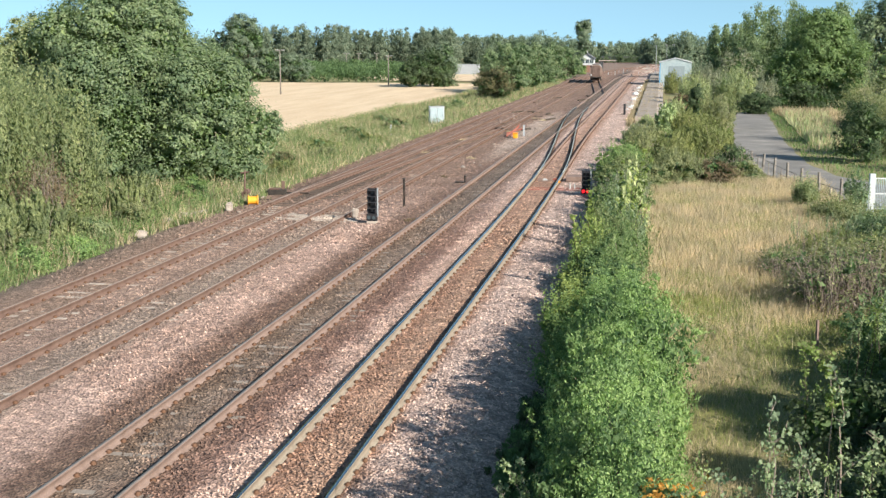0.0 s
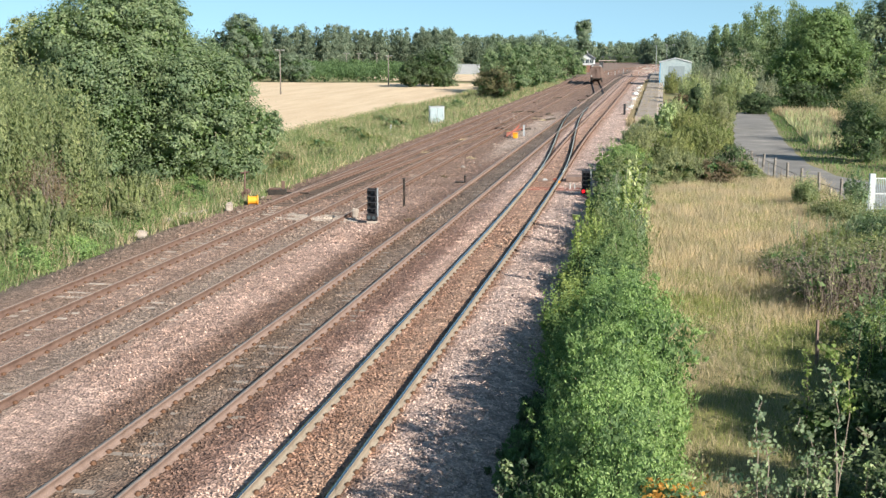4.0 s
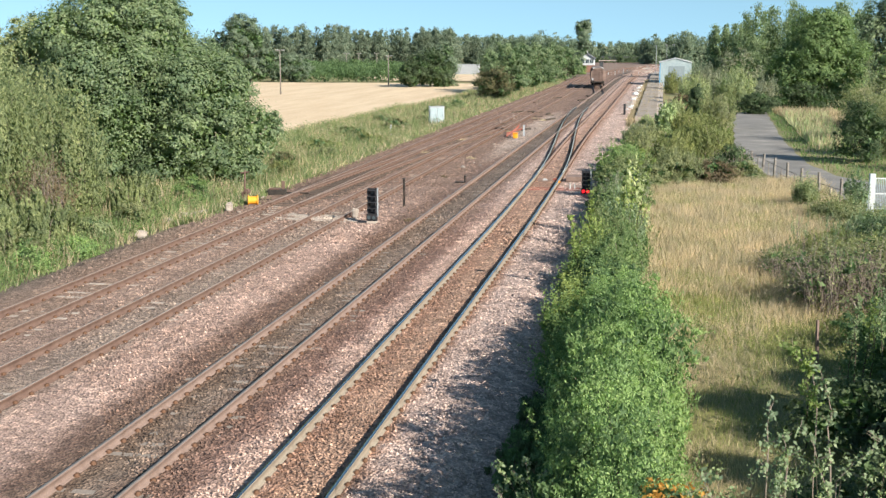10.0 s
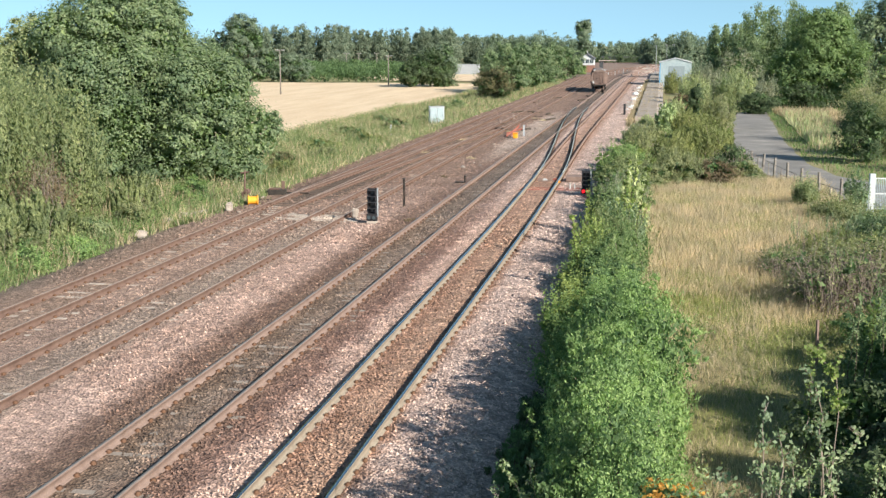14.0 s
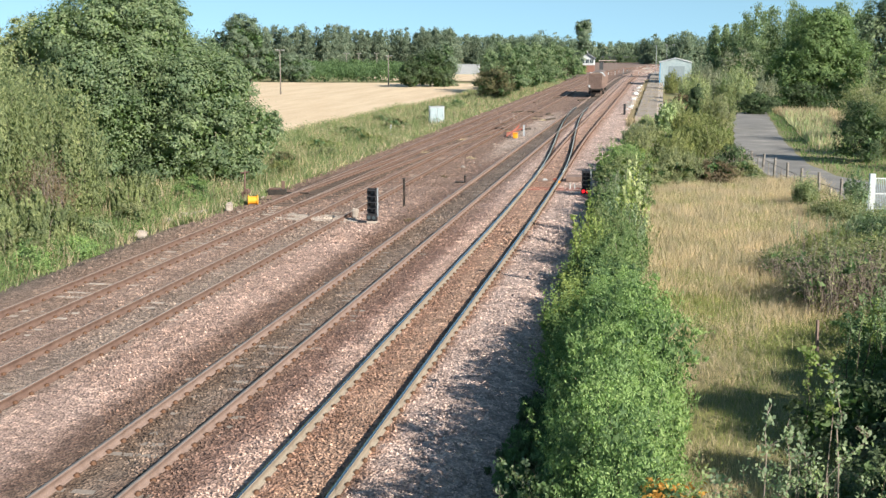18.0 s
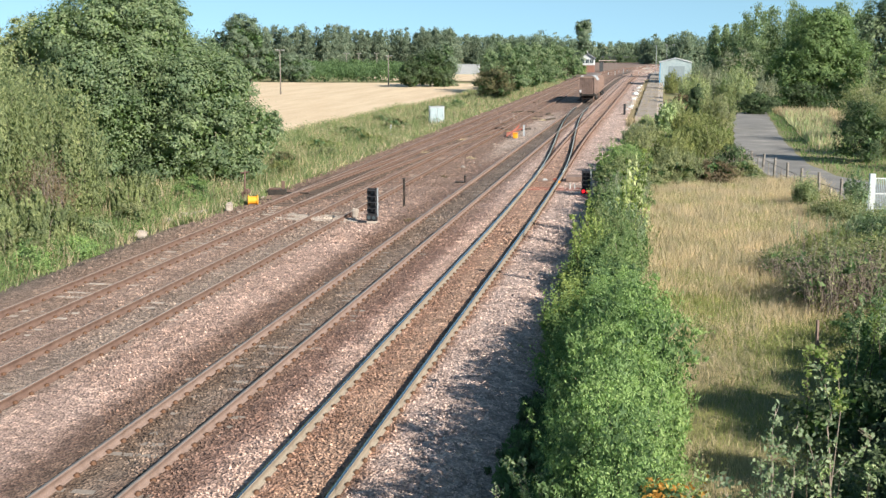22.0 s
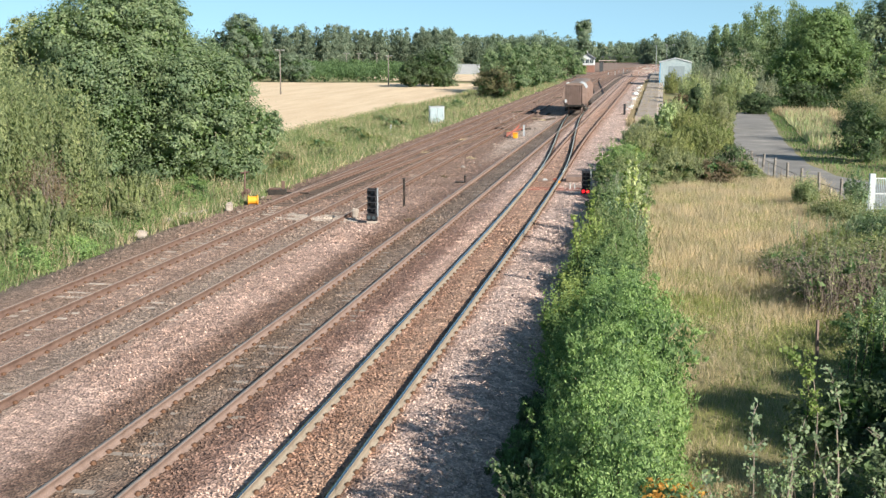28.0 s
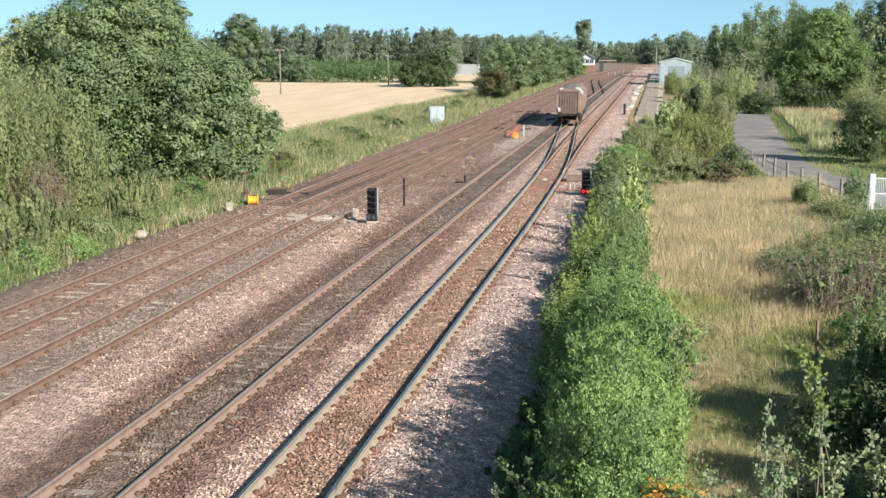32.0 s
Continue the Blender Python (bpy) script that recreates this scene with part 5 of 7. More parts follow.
def left_trees():
    # the big broad tree by the sidings
    blobs = [(-0.9, 0, 5.7, 3.3, 3.2, 3.0), (-2.4, -0.2, 8.8, 2.4, 2.4, 2.2), (1.4, -0.6, 5.2, 2.4, 2.4, 2.2), (-3.4, -0.4, 5.2, 2.4, 2.4, 2.6), (3.5, -0.4, 3.2, 2.0, 1.8, 1.9), (0.4, -1.6, 2.8, 2.8, 2.0, 2.2),
             (-3.0, -0.8, 2.0, 2.0, 1.8, 1.8), (-1.8, 0.4, 8.8, 1.6, 1.6, 1.5), (-4.4, 0.2, 8.6, 1.6, 1.6, 1.8), (2.4, -1.4, 1.4, 2.2, 1.6, 1.4), (-1.0, -1.9, 1.2, 2.0, 1.5, 1.3), (0.7, 0.4, 6.8, 1.5, 1.5, 1.2), (-1.4, 0.6, 3.6, 2.4, 2.0, 2.4), (-2.8, 0.2, 10.1, 1.9, 1.8, 1.4), (-1.8, 0.2, 9.9, 1.5, 1.5, 1.2), (-4.8, 0.4, 9.8, 1.6, 1.6, 1.5)]
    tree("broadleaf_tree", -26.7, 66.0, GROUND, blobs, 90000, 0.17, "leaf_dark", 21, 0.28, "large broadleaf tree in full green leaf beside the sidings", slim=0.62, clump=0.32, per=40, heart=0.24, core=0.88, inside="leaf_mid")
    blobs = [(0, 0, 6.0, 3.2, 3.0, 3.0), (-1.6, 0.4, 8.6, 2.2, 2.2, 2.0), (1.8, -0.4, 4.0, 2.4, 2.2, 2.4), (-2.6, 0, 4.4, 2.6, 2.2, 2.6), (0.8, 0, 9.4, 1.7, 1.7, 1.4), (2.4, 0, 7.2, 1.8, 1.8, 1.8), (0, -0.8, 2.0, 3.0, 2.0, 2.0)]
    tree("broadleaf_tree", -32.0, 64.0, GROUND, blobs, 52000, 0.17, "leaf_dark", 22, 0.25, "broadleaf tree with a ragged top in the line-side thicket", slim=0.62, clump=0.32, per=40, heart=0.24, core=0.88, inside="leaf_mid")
    tree("broadleaf_tree", -37.0, 66.0, GROUND, auto_blobs(8, 7, 10.0, 11, 5, 0.08), 26000, 0.2, "leaf_willow", 23, 0.25, "tall green tree at the back of the thicket", per=28)
    # pale willow scrub, nearest on the bank
    W = "willow shrubs on the bank"
    feathery = "pale feathery willow shrub spilling down the bank"
    for i, (x, y, w, d, h, k) in enumerate(((-27.4, 51.0, 4.6, 5.0, 6.8, 520), (-29.2, 47.0, 6.0, 6.0, 7.6, 600), (-24.3, 52.5, 2.6, 3.6, 2.4, 240), (-31.4, 52.5, 5.6, 6.0, 9.4, 460), (-24.8, 44.5, 3.2, 4.6, 2.7, 280), (-24.6, 40.0, 3.2, 4.4, 2.6, 240), (-33.2, 47.5, 5.0, 5.0, 8.0, 320))):
        withy(x, y, w, d, h, int(k * 0.62), 84, 0.15, "leaf_bank", 31 + i, feathery, W, slim=0.42, spread=0.04)
    withy(-25.2, 46.0, 2.2, 2.4, 4.7, 90, 30, 0.13, "leaf_dead", 47, "brown dead brush among the willows", W, bare=120)
    D = "weed clumps on the bank"
    for i, (x, y, w, h, m) in enumerate(((-22.5, 39.5, 2.0, 0.9, "leaf_bright"), (-22.1, 42.5, 1.8, 0.8, "leaf_bright"), (-23.6, 40.5, 2.0, 1.5, "leaf_brown"), (-24.6, 37.5, 2.4, 1.9, "leaf_brown"), (-22.9, 45.5, 1.8, 1.2, "leaf_willow"), (-23.0, 49.5, 1.6, 1.3, "leaf_brown"), (-25.0, 41.5, 2.2, 2.4, "leaf_willow"),
                                         (-23.6, 58.0, 1.8, 1.5, "leaf_hedge"), (-23.0, 71.0, 2.2, 1.1, "leaf_olive"), (-24.5, 76.0, 3.0, 1.1, "leaf_russet"), (-23.2, 82.0, 2.4, 1.0, "leaf_brown"), (-25.5, 88.0, 3.0, 1.2, "leaf_olive"),
                                         (-23.6, 95.0, 2.6, 1.1, "leaf_olive"), (-26.5, 101.0, 3.2, 1.2, "leaf_brown"), (-24.4, 110.0, 3.0, 1.2, "leaf_russet"), (-27.5, 117.0, 3.4, 1.3, "leaf_brown"), (-25.0, 132.0, 3.0, 1.4, "leaf_olive"), (-24.4, 145.0, 3.4, 1.6, "leaf_willow"))):
        shrub(x, y, w, w * 1.3, h, 5000, 0.10 if y < 60 else 0.13, m, 360 + i, "rank clump of nettle, dock and bramble on the verge", D, 8, 0.4, category="weeds", name="weed_clump", low=0.05)
    tree("broadleaf_tree", -88.6, 250, GROUND, auto_blobs(13, 10, 15.4, 15, 41, 0.04), 36000, 0.38, "leaf_far_haze", 41, 0.3, "rounded green tree at the field corner", per=30)
    tree("broadleaf_tree", -95.0, 256, GROUND, auto_blobs(13, 10, 11.5, 13, 42, 0.04), 24000, 0.38, "leaf_far_haze", 42, 0.25, "rounded green tree at the field corner", per=30)


left_trees()


def middle_trees():
    shrub(-22.2, 322, 5, 5, 3.4, 5000, 0.36, "leaf_hedge", 53, "green bush in front of the signal box", "", 8)
    shrub(-22.9, 170, 5.6, 6, 5.4, 20000, 0.2, "leaf_russet", 51, "rounded brownish-green bush at the field edge", "", 9)
    shrub(-25.6, 182, 4, 4, 4.0, 4000, 0.30, "leaf_hedge", 52, "green bush at the field edge", "", 8)
    for i, (x, y, w, h, n) in enumerate(((-24.6, 196, 7.5, 8.6, 15000), (-24.0, 214, 7.0, 8.8, 13000), (-23.6, 236, 7.5, 8.6, 11000), (-23.2, 262, 8.0, 8.6, 9000), (-22.4, 292, 8.0, 8.2, 8000), (-28.5, 205, 7.0, 7.6, 9000), (-28.5, 250, 9.0, 8.8, 8000))):
        tree("lineside_tree", x, y, GROUND, auto_blobs(w, 8, h, 10, 60 + i, 0.08), int(n * 1.3), 0.29, "leaf_dark", 60 + i, 0.2, "leafy green tree growing along the railway boundary", group="line-side trees", per=30)
    # dark bush in the middle of the fields
    tree("field_tree", -41.2, 229, GROUND, auto_blobs(7, 7, 9.2, 12, 74, 0.05), 16000, 0.26, "leaf_far_haze", 74, 0.2, "grey-green tree leaning over a dark bush in the fields", "tree", per=24)
    shrub(-79.5, 252, 9, 5, 6.5, 12000, 0.3, "leaf_far_haze", 75, "dark hedge beside the tree at the field corner", "", 10, category="hedge", name="hedge", low=0.05)
    tree("dark_bush", -43.4, 226, GROUND, auto_blobs(9, 8, 7.4, 12, 71, 0.05), 24000, 0.28, "leaf_thorn_shade", 71, 0.2, "dark spreading bush standing alone in the fields", "bush", per=30)
    tree("dark_bush", -46.6, 223, GROUND, auto_blobs(6, 5, 5.2, 9, 72, 0.1), 12000, 0.28, "leaf_thorn_shade", 72, 0.15, "low dark bush at the foot of a larger one", "bush", per=30)
    tree("poplar", -24.6, 385, GROUND, [(0, 0, 12.5, 2.6, 2.4, 3.2), (0.3, 0, 9, 2.4, 2.2, 3.6), (-0.2, 0, 5.5, 2.0, 1.8, 3.4), (0.8, 0, 14.0, 1.6, 1.6, 1.6), (-1.3, 0, 13.6, 1.4, 1.4, 1.5)], 15000, 0.45, "leaf_far_haze", 73, 0.3, "tall lone poplar against the sky", "tree", per=30)
    # rows of orchard crop
    rng = np.random.default_rng(77)
    for r in range(5):
        y = 254 + r * 18
        x0, x1 = -128 + r * 3, -47 - r * 6
        k = 16
        blobs = [(x, 0, 1.7 + rng.normal() * 0.06, (x1 - x0) / k * 0.95, 1.0, 2.0 + rng.normal() * 0.08) for x in np.linspace(x0, x1, k)]
        ob = new("orchard_row", crown_mesh("orchard_row", blobs, 13000, 0.32, M["leaf_deep"], 80 + r, 0.45, 0.4, 8, 0.0, 5, 0.25, 1.0, True, 0.85, "leaf_deep", 0.2))
        ob.matrix_basis = pose(0, y, GROUND)
        tagged(ob, "long row of bright green orchard bushes", "orchard", "orchard rows", "stuff")


middle_trees()


def wood_belt(label, x0, x1, y, h, depth, count, n, size, material, seed, wv=0.12, wide=1.0, spire=False):
    """A belt of many trees, too far to count."""
    rng = np.random.default_rng(seed)
    blobs = []
    for i in range(count):
        x = x0 + (x1 - x0) * (i + rng.uniform(0.2, 0.8)) / count
        hh = h * (1 + rng.normal() * wv)
        w = abs(x1 - x0) / count * rng.uniform(0.7, 1.1) * wide
        yy = rng.uniform(0, depth)
        if spire:
            for f, k in ((0.91, 0.26), (0.75, 0.44), (0.55, 0.54), (0.33, 0.58), (0.13, 0.55)):
                blobs.append((x + rng.normal() * w * 0.06, yy, hh * f, w * k, w * k, hh * 0.13))
            continue
        blobs += [(x, yy, hh * 0.72, w * 0.55, w * 0.6, hh * 0.26), (x + rng.normal() * w * 0.2, yy, hh * 0.42, w * 0.75, w * 0.7, hh * 0.28), (x, yy, hh * 0.16, w * 0.7, w * 0.7, hh * 0.2)]
    ob = new("woodland", crown_mesh("woodland", blobs, int(n * 1.0), size * 0.92, M[material], seed, 0.42, 0.6, 14, 0.0, 3, 0.16, 1.3, True, 0.8, material, 0.24))
    ob.matrix_basis = pose(0, y, GROUND)
    tagged(ob, label, "woodland", "woods on the horizon", "stuff")


wood_belt("belt of tall poplars beyond the orchard", -128, -94.5, 345, 12.9, 10, 24, 44000, 0.5, "leaf_poplar_haze", 101, 0.04, 2.7, True)
wood_belt("belt of tall poplars beyond the orchard", -114, -72, 415, 12.9, 12, 27, 44000, 0.55, "leaf_poplar_haze", 102, 0.05, 2.7, True)
wood_belt("mixed trees behind the fields", -84, -73, 420, 14.6, 8, 4, 11000, 0.55, "leaf_far_haze", 103, 0.06, 1.5)
wood_belt("mixed trees behind the fields", -74, -48, 430, 10.7, 14, 14, 20000, 0.55, "leaf_poplar_haze", 104, 0.07, 1.8)
wood_belt("mixed trees behind the fields", -58, -26, 400, 10.6, 14, 14, 20000, 0.55, "leaf_far_haze", 105, 0.08, 1.8)
wood_belt("distant wood on the skyline", -60, 4, 640, 9.6, 30, 34, 18000, 0.8, "leaf_far_haze", 106, 0.04, 1.9)
wood_belt("distant wood on the skyline", -230, -60, 720, 13.0, 30, 60, 20000, 1.1, "leaf_far_haze", 107, 0.08, 1.9)
wood_belt("dark trees beyond the platform end", -9, 12, 480, 10.6, 20, 8, 14000, 0.65, "leaf_far_haze", 108, 0.08, 1.8)
wood_belt("low dark scrub across the end of the line", -40, 14, 520, 3.2, 10, 36, 9000, 0.6, "leaf_thorn_shade", 109, 0.1, 1.8)
wood_belt("belt of poplars behind the platform", 3, 13, 285, 10.9, 10, 6, 14000, 0.42, "leaf_far_haze", 110, 0.06, 1.8)
wood_belt("belt of tall dark poplars behind the platform", 9.5, 17.5, 250, 11.8, 8, 7, 20000, 0.36, "leaf_dark", 114, 0.05, 2.6, True)
wood_belt("belt of tall poplars behind the lane", 15.5, 34, 235, 14.6, 8, 13, 44000, 0.34, "leaf_dark", 111, 0.05, 2.6, True)
wood_belt("pale poplars between the ash and the lane", 24.5, 37, 222, 13.6, 6, 7, 20000, 0.36, "leaf_dark", 115, 0.06, 2.4, True)
wood_belt("trees closing the view beyond the lane", 20, 80, 330, 12.5, 40, 26, 14000, 0.8, "leaf_far_haze", 112, 0.1, 1.8)
wood_belt("trees closing the view beyond the thicket", -210, -125, 360, 12.5, 40, 30, 10000, 0.9, "leaf_far_haze", 113, 0.1, 1.8)


def bare_thicket(x, y, w, d, h, count, n, size, material, seed, label):
    """A half-dead bush: arching bare canes with thin leaf."""
    t = shrub(x, y, w, d, h, n, size, material, seed, label, "bramble mounds", 10, category="bramble", name="bramble", low=0.1, clump=0.6, per=8)
    v, q = arching_stems(w, d, h, count, seed + 3)
    tagged(child("cane_tangle", np_mesh("cane_tangle", v, q, M["cane"]), t, label="grey-brown bare arching canes"), kind="stuff")
    return t


def right_trees():
    tree("ash_tree", 20.4, 168, GROUND, [(0, 0, 8.0, 4.9, 4.6, 3.9), (2.6, -0.6, 5.6, 3.9, 3.4, 3.6), (-2.8, -0.4, 5.4, 3.6, 3.2, 3.6), (0, -1.4, 3.4, 4.4, 3.0, 2.8), (3.6, 0, 3.6, 2.8, 2.6, 2.4), (0.4, 0, 10.6, 3.2, 3.0, 1.9), (-3.8, 0, 2.8, 2.2, 2.2, 2.4), (-2.0, -1.6, 1.4, 3.2, 2.2, 1.6), (2.6, -1.6, 1.4, 3.4, 2.2, 1.6), (2.2, 0, 9.2, 2.6, 2.6, 2.2)],
         64000, 0.27, "leaf_ash", 121, 0.3, "large rounded green ash tree beside the lane", "tree", per=18, clump=0.36, heart=0.2, core=0.85, inside="leaf_ash")
    tree("broadleaf_tree", 35.0, 200, GROUND, [(0, 0, 8.5, 5.0, 4.0, 5.0), (1.5, -0.5, 13.5, 4.6, 4.0, 4.2), (5.5, 0, 10, 5.0, 4.0, 6.0), (-1.5, -1, 4.0, 4.5, 3.0, 3.6), (4.5, 0, 16.0, 4.0, 3.6, 3.4), (-2.8, 0, 10.8, 2.8, 2.8, 3.0)], 44000, 0.34, "leaf_silver", 122, 0.3, "tall pale grey-green tree behind the lane", per=16, clump=0.36, heart=0.2, core=0.85, inside="leaf_poplar_haze")
    tree("broadleaf_tree", 29.5, 160, GROUND, auto_blobs(8, 8, 8.5, 9, 123), 12000, 0.34, "leaf_pale", 123, 0.25, "pale grey-green willow behind the lane", per=18, heart=0.2, core=0.85, inside="leaf_grey")
    shrub(12.4, 205, 8, 7, 7.4, 16000, 0.26, "leaf_grey", 131, "pale grey-green willow bush beyond the lane", "", 11)
    P, Q = "scrub beside the platform", "scrub beside the lane"
    withy(4.6, 157, 5.0, 5, 4.6, 260, 44, 0.26, "leaf_willow", 132, "pale feathery willow by the platform", P)
    withy(9.2, 156.5, 5.0, 4.0, 5.6, 260, 44, 0.26, "leaf_willow", 133, "pale feathery willow by the platform", P)
    withy(6.2, 168, 6.0, 5, 6.0, 240, 40, 0.3, "leaf_grey", 143, "pale grey feathery willow by the platform", P)
    withy(1.7, 205, 2.6, 3.4, 4.0, 120, 36, 0.26, "leaf_olive", 134, "yellow-green reedy sapling in front of the shed", P)
    withy(13.2, 163, 5.0, 4, 4.4, 200, 40, 0.26, "leaf_grey", 151, "grey-green willow scrub behind the lane's end", P)
    withy(4.2, 200, 3.0, 3.4, 3.4, 120, 36, 0.26, "leaf_willow", 144, "pale reedy sapling in front of the shed", P)
    # leaf colour stands in for shade on both hedges here
    shrub(11.0, 147, 4.6, 3.4, 2.7, 18000, 0.16, "leaf_thorn_shade", 135, "rounded hedge coloured dark for shade at the end of the lane", "", 12, category="hedge", name="hedge", low=0.05)
    shrub(17.5, 157, 8, 3.4, 3.4, 16000, 0.2, "leaf_thorn_shade", 178, "hedge added under the ash tree, coloured dark for its shade", "", 12, category="hedge", name="hedge", low=0.05)
    shrub(3.7, 134, 1.7, 3.0, 3.9, 12000, 0.16, "leaf_thorn_shade", 136, "dark upright thorn bush by the platform ramp", P, 9)
    shrub(2.2, 150, 2.6, 4.0, 2.2, 6000, 0.16, "leaf_dead", 149, "brown withered bramble behind the platform ramp", P, 9)
    withy(5.6, 121, 3.8, 4, 4.0, 200, 44, 0.2, "leaf_brown", 137, "olive-pink feathery sapling bush beside the lane", Q, slim=0.3)
    withy(0.6, 117, 1.9, 3, 2.9, 90, 40, 0.24, "leaf_pale", 138, "pale-leaved young poplar saplings at the track edge", Q, slim=0.5)
    withy(2.4, 108, 3.6, 5, 2.8, 160, 44, 0.19, "leaf_olive", 148, "olive-green sapling scrub beside the lane", Q)
    withy(3.4, 92, 4.9, 6, 3.0, 330, 48, 0.17, "leaf_olive", 139, "yellow-green sapling thicket beside the lane", Q)
    withy(-1.3, 90, 3.4, 7, 2.8, 260, 44, 0.17, "leaf_brown", 140, "olive-grey sapling scrub at the track edge", Q)
    withy(-2.0, 101, 2.4, 7, 1.7, 150, 40, 0.17, "leaf_grey", 147, "grey-green sapling scrub at the track edge", Q)
    withy(0.9, 84, 3.6, 5, 2.6, 240, 44, 0.16, "leaf_olive", 142, "olive-green sapling scrub at the head of the meadow", Q)
    withy(1.0, 77, 4.4, 4, 2.0, 240, 40, 0.15, "leaf_brown", 150, "low olive scrub at the head of the meadow", Q)
    withy(1.8, 146, 2.2, 6, 2.0, 90, 36, 0.22, "leaf_willow", 176, "light green scrub growing beside the platform end", P)
    withy(-1.2, 121, 2.4, 5, 1.3, 110, 36, 0.18, "leaf_willow", 177, "light green sapling scrub before the platform end", Q)
    bare_thicket(4.8, 79, 3.0, 3.4, 1.9, 150, 5000, 0.13, "leaf_thorn_shade", 141, "dark tangled bramble with arching canes below the lane")
    for i, (x, y, w, h) in enumerate(((1.0, 70.5, 3.0, 1.5), (3.2, 71.5, 3.0, 1.4), (-0.6, 68.0, 2.6, 1.7), (5.0, 74.0, 2.6, 1.3))):
        shrub(x, y, w, 3.0, h, 7000, 0.12, "leaf_brown" if i != 1 else "leaf_dead", 171 + i, "low brown bramble at the head of the meadow", "bramble mounds", 8, category="bramble", name="bramble", low=0.05)
    shrub(13.9, 87, 3.6, 5, 4.6, 16000, 0.15, "leaf_thorn_shade", 146, "dark thorn bush overhanging the lane", "", 10, category="bush", name="thorn_bush", low=0.05)
    withy(17.6, 104, 6, 6, 6.4, 280, 48, 0.19, "leaf_brown", 158, "grey-brown feathery willow scrub overhanging the lane")
    withy(22.5, 112, 6, 6, 7.6, 280, 48, 0.21, "leaf_grey", 159, "grey-green feathery willow scrub beside the lane")
    withy(17.2, 92, 5.5, 6, 5.6, 280, 48, 0.18, "leaf_brown", 146, "grey-brown feathery willow scrub beside the lane")
    withy(24.0, 120, 7, 6, 7.2, 260, 48, 0.22, "leaf_brown", 156, "grey-brown feathery willow scrub beside the lane")
    withy(19.5, 80, 5.5, 6, 4.8, 220, 44, 0.18, "leaf_hedge", 145, "green scrub beside the lane")
    # brambles at the meadow's edge
    for i, (x, y, w, d, h, m, n) in enumerate(((9.0, 46.5, 3.6, 5, 2.0, "leaf_dark", 16000), (9.6, 54, 4.2, 5, 0.8, "leaf_brown", 10000), (8.3, 39.0, 3.0, 4, 2.0, "leaf_brown", 10000), (8.2, 57, 2.5, 3.0, 0.75, "leaf_brown", 6000), (7.2, 61.5, 1.1, 1.2, 1.15, "leaf_willow", 4000))):
        shrub(x, y, w, d, h, n, 0.11, m, 150 + i, "tangled bramble mound at the edge of the meadow", "bramble mounds", 10, category="bramble", name="bramble", sprays=320)


right_trees()


bare_thicket(5.9, 38.4, 3.8, 4.0, 2.2, 300, 3600, 0.085, "leaf_brown", 480, "half-dead brown bramble thicket at the edge of the meadow")
bare_thicket(7.3, 40.5, 3.4, 4.0, 2.2, 240, 5000, 0.085, "leaf_brown", 484, "half-dead olive bramble thicket at the edge of the meadow")
bare_thicket(4.6, 43.5, 2.6, 3.0, 1.1, 120, 1500, 0.085, "leaf_brown", 487, "low olive bramble in the dry meadow grass")
for i, (x, y, w, h, k, m) in enumerate(((4.9, 39.6, 2.2, 1.3, 70, "leaf_brown"), (5.0, 45.0, 2.6, 1.2, 80, "leaf_brown"), (6.4, 46.6, 2.8, 1.6, 110, "leaf_olive"), (6.5, 42.2, 2.8, 2.0, 120, "leaf_brown"),
                                        (8.0, 50.6, 2.8, 1.4, 100, "leaf_silver"), (7.7, 43.6, 2.8, 2.1, 120, "leaf_olive"), (9.6, 51.0, 2.6, 1.7, 100, "leaf_bank"), (8.2, 37.6, 2.6, 2.2, 120, "leaf_bank"))):
    withy(x, y, w, 3.2, h, k, 36, 0.09, m, 700 + i * 3, "olive-green weedy saplings and stalks at the meadow edge", "meadow scrub", slim=0.36, bare=50, spread=0.045)
for i, (x, y, h) in enumerate(((5.8, 47.6, 2.2), (7.4, 48.8, 2.4), (7.0, 51.2, 2.0), (6.1, 44.4, 2.3), (5.6, 50.0, 1.7))):
    withy(x, y, 0.4, 0.4, h, 5, 44, 0.09, "leaf_silver", 730 + i * 3, "tall thin pale green weed standing in the grass", "tall weeds", "weed", "tall_weed", slim=0.3, bare=4, spread=0.03)
withy(9.5, 60.4, 1.1, 1.2, 2.5, 44, 56, 0.12, "leaf_dark", 750, "dark green upright bush beside the white gate", "", slim=0.5, bare=8, spread=0.06)


def hedge_blobs(w, d, h, k, seed):
    """An uneven run of shoots and mounds, w across the line and d along it."""
    rng = np.random.default_rng(seed)
    out = []
    for i in range(k):
        y = (i + 0.5) / k * d - d / 2 + rng.normal() * 0.15
        hh = h * rng.uniform(0.76, 1.07)
        x = rng.normal() * w * 0.16
        r = w * rng.uniform(0.26, 0.42)
        out += [(x, y, hh * 0.66, r, d / k * 0.9, hh * 0.32), (x + rng.choice([-1, 1]) * w * 0.22, y + rng.normal() * 0.2, hh * 0.34, r * 1.05, d / k * 1.0, hh * 0.34)]
    return out


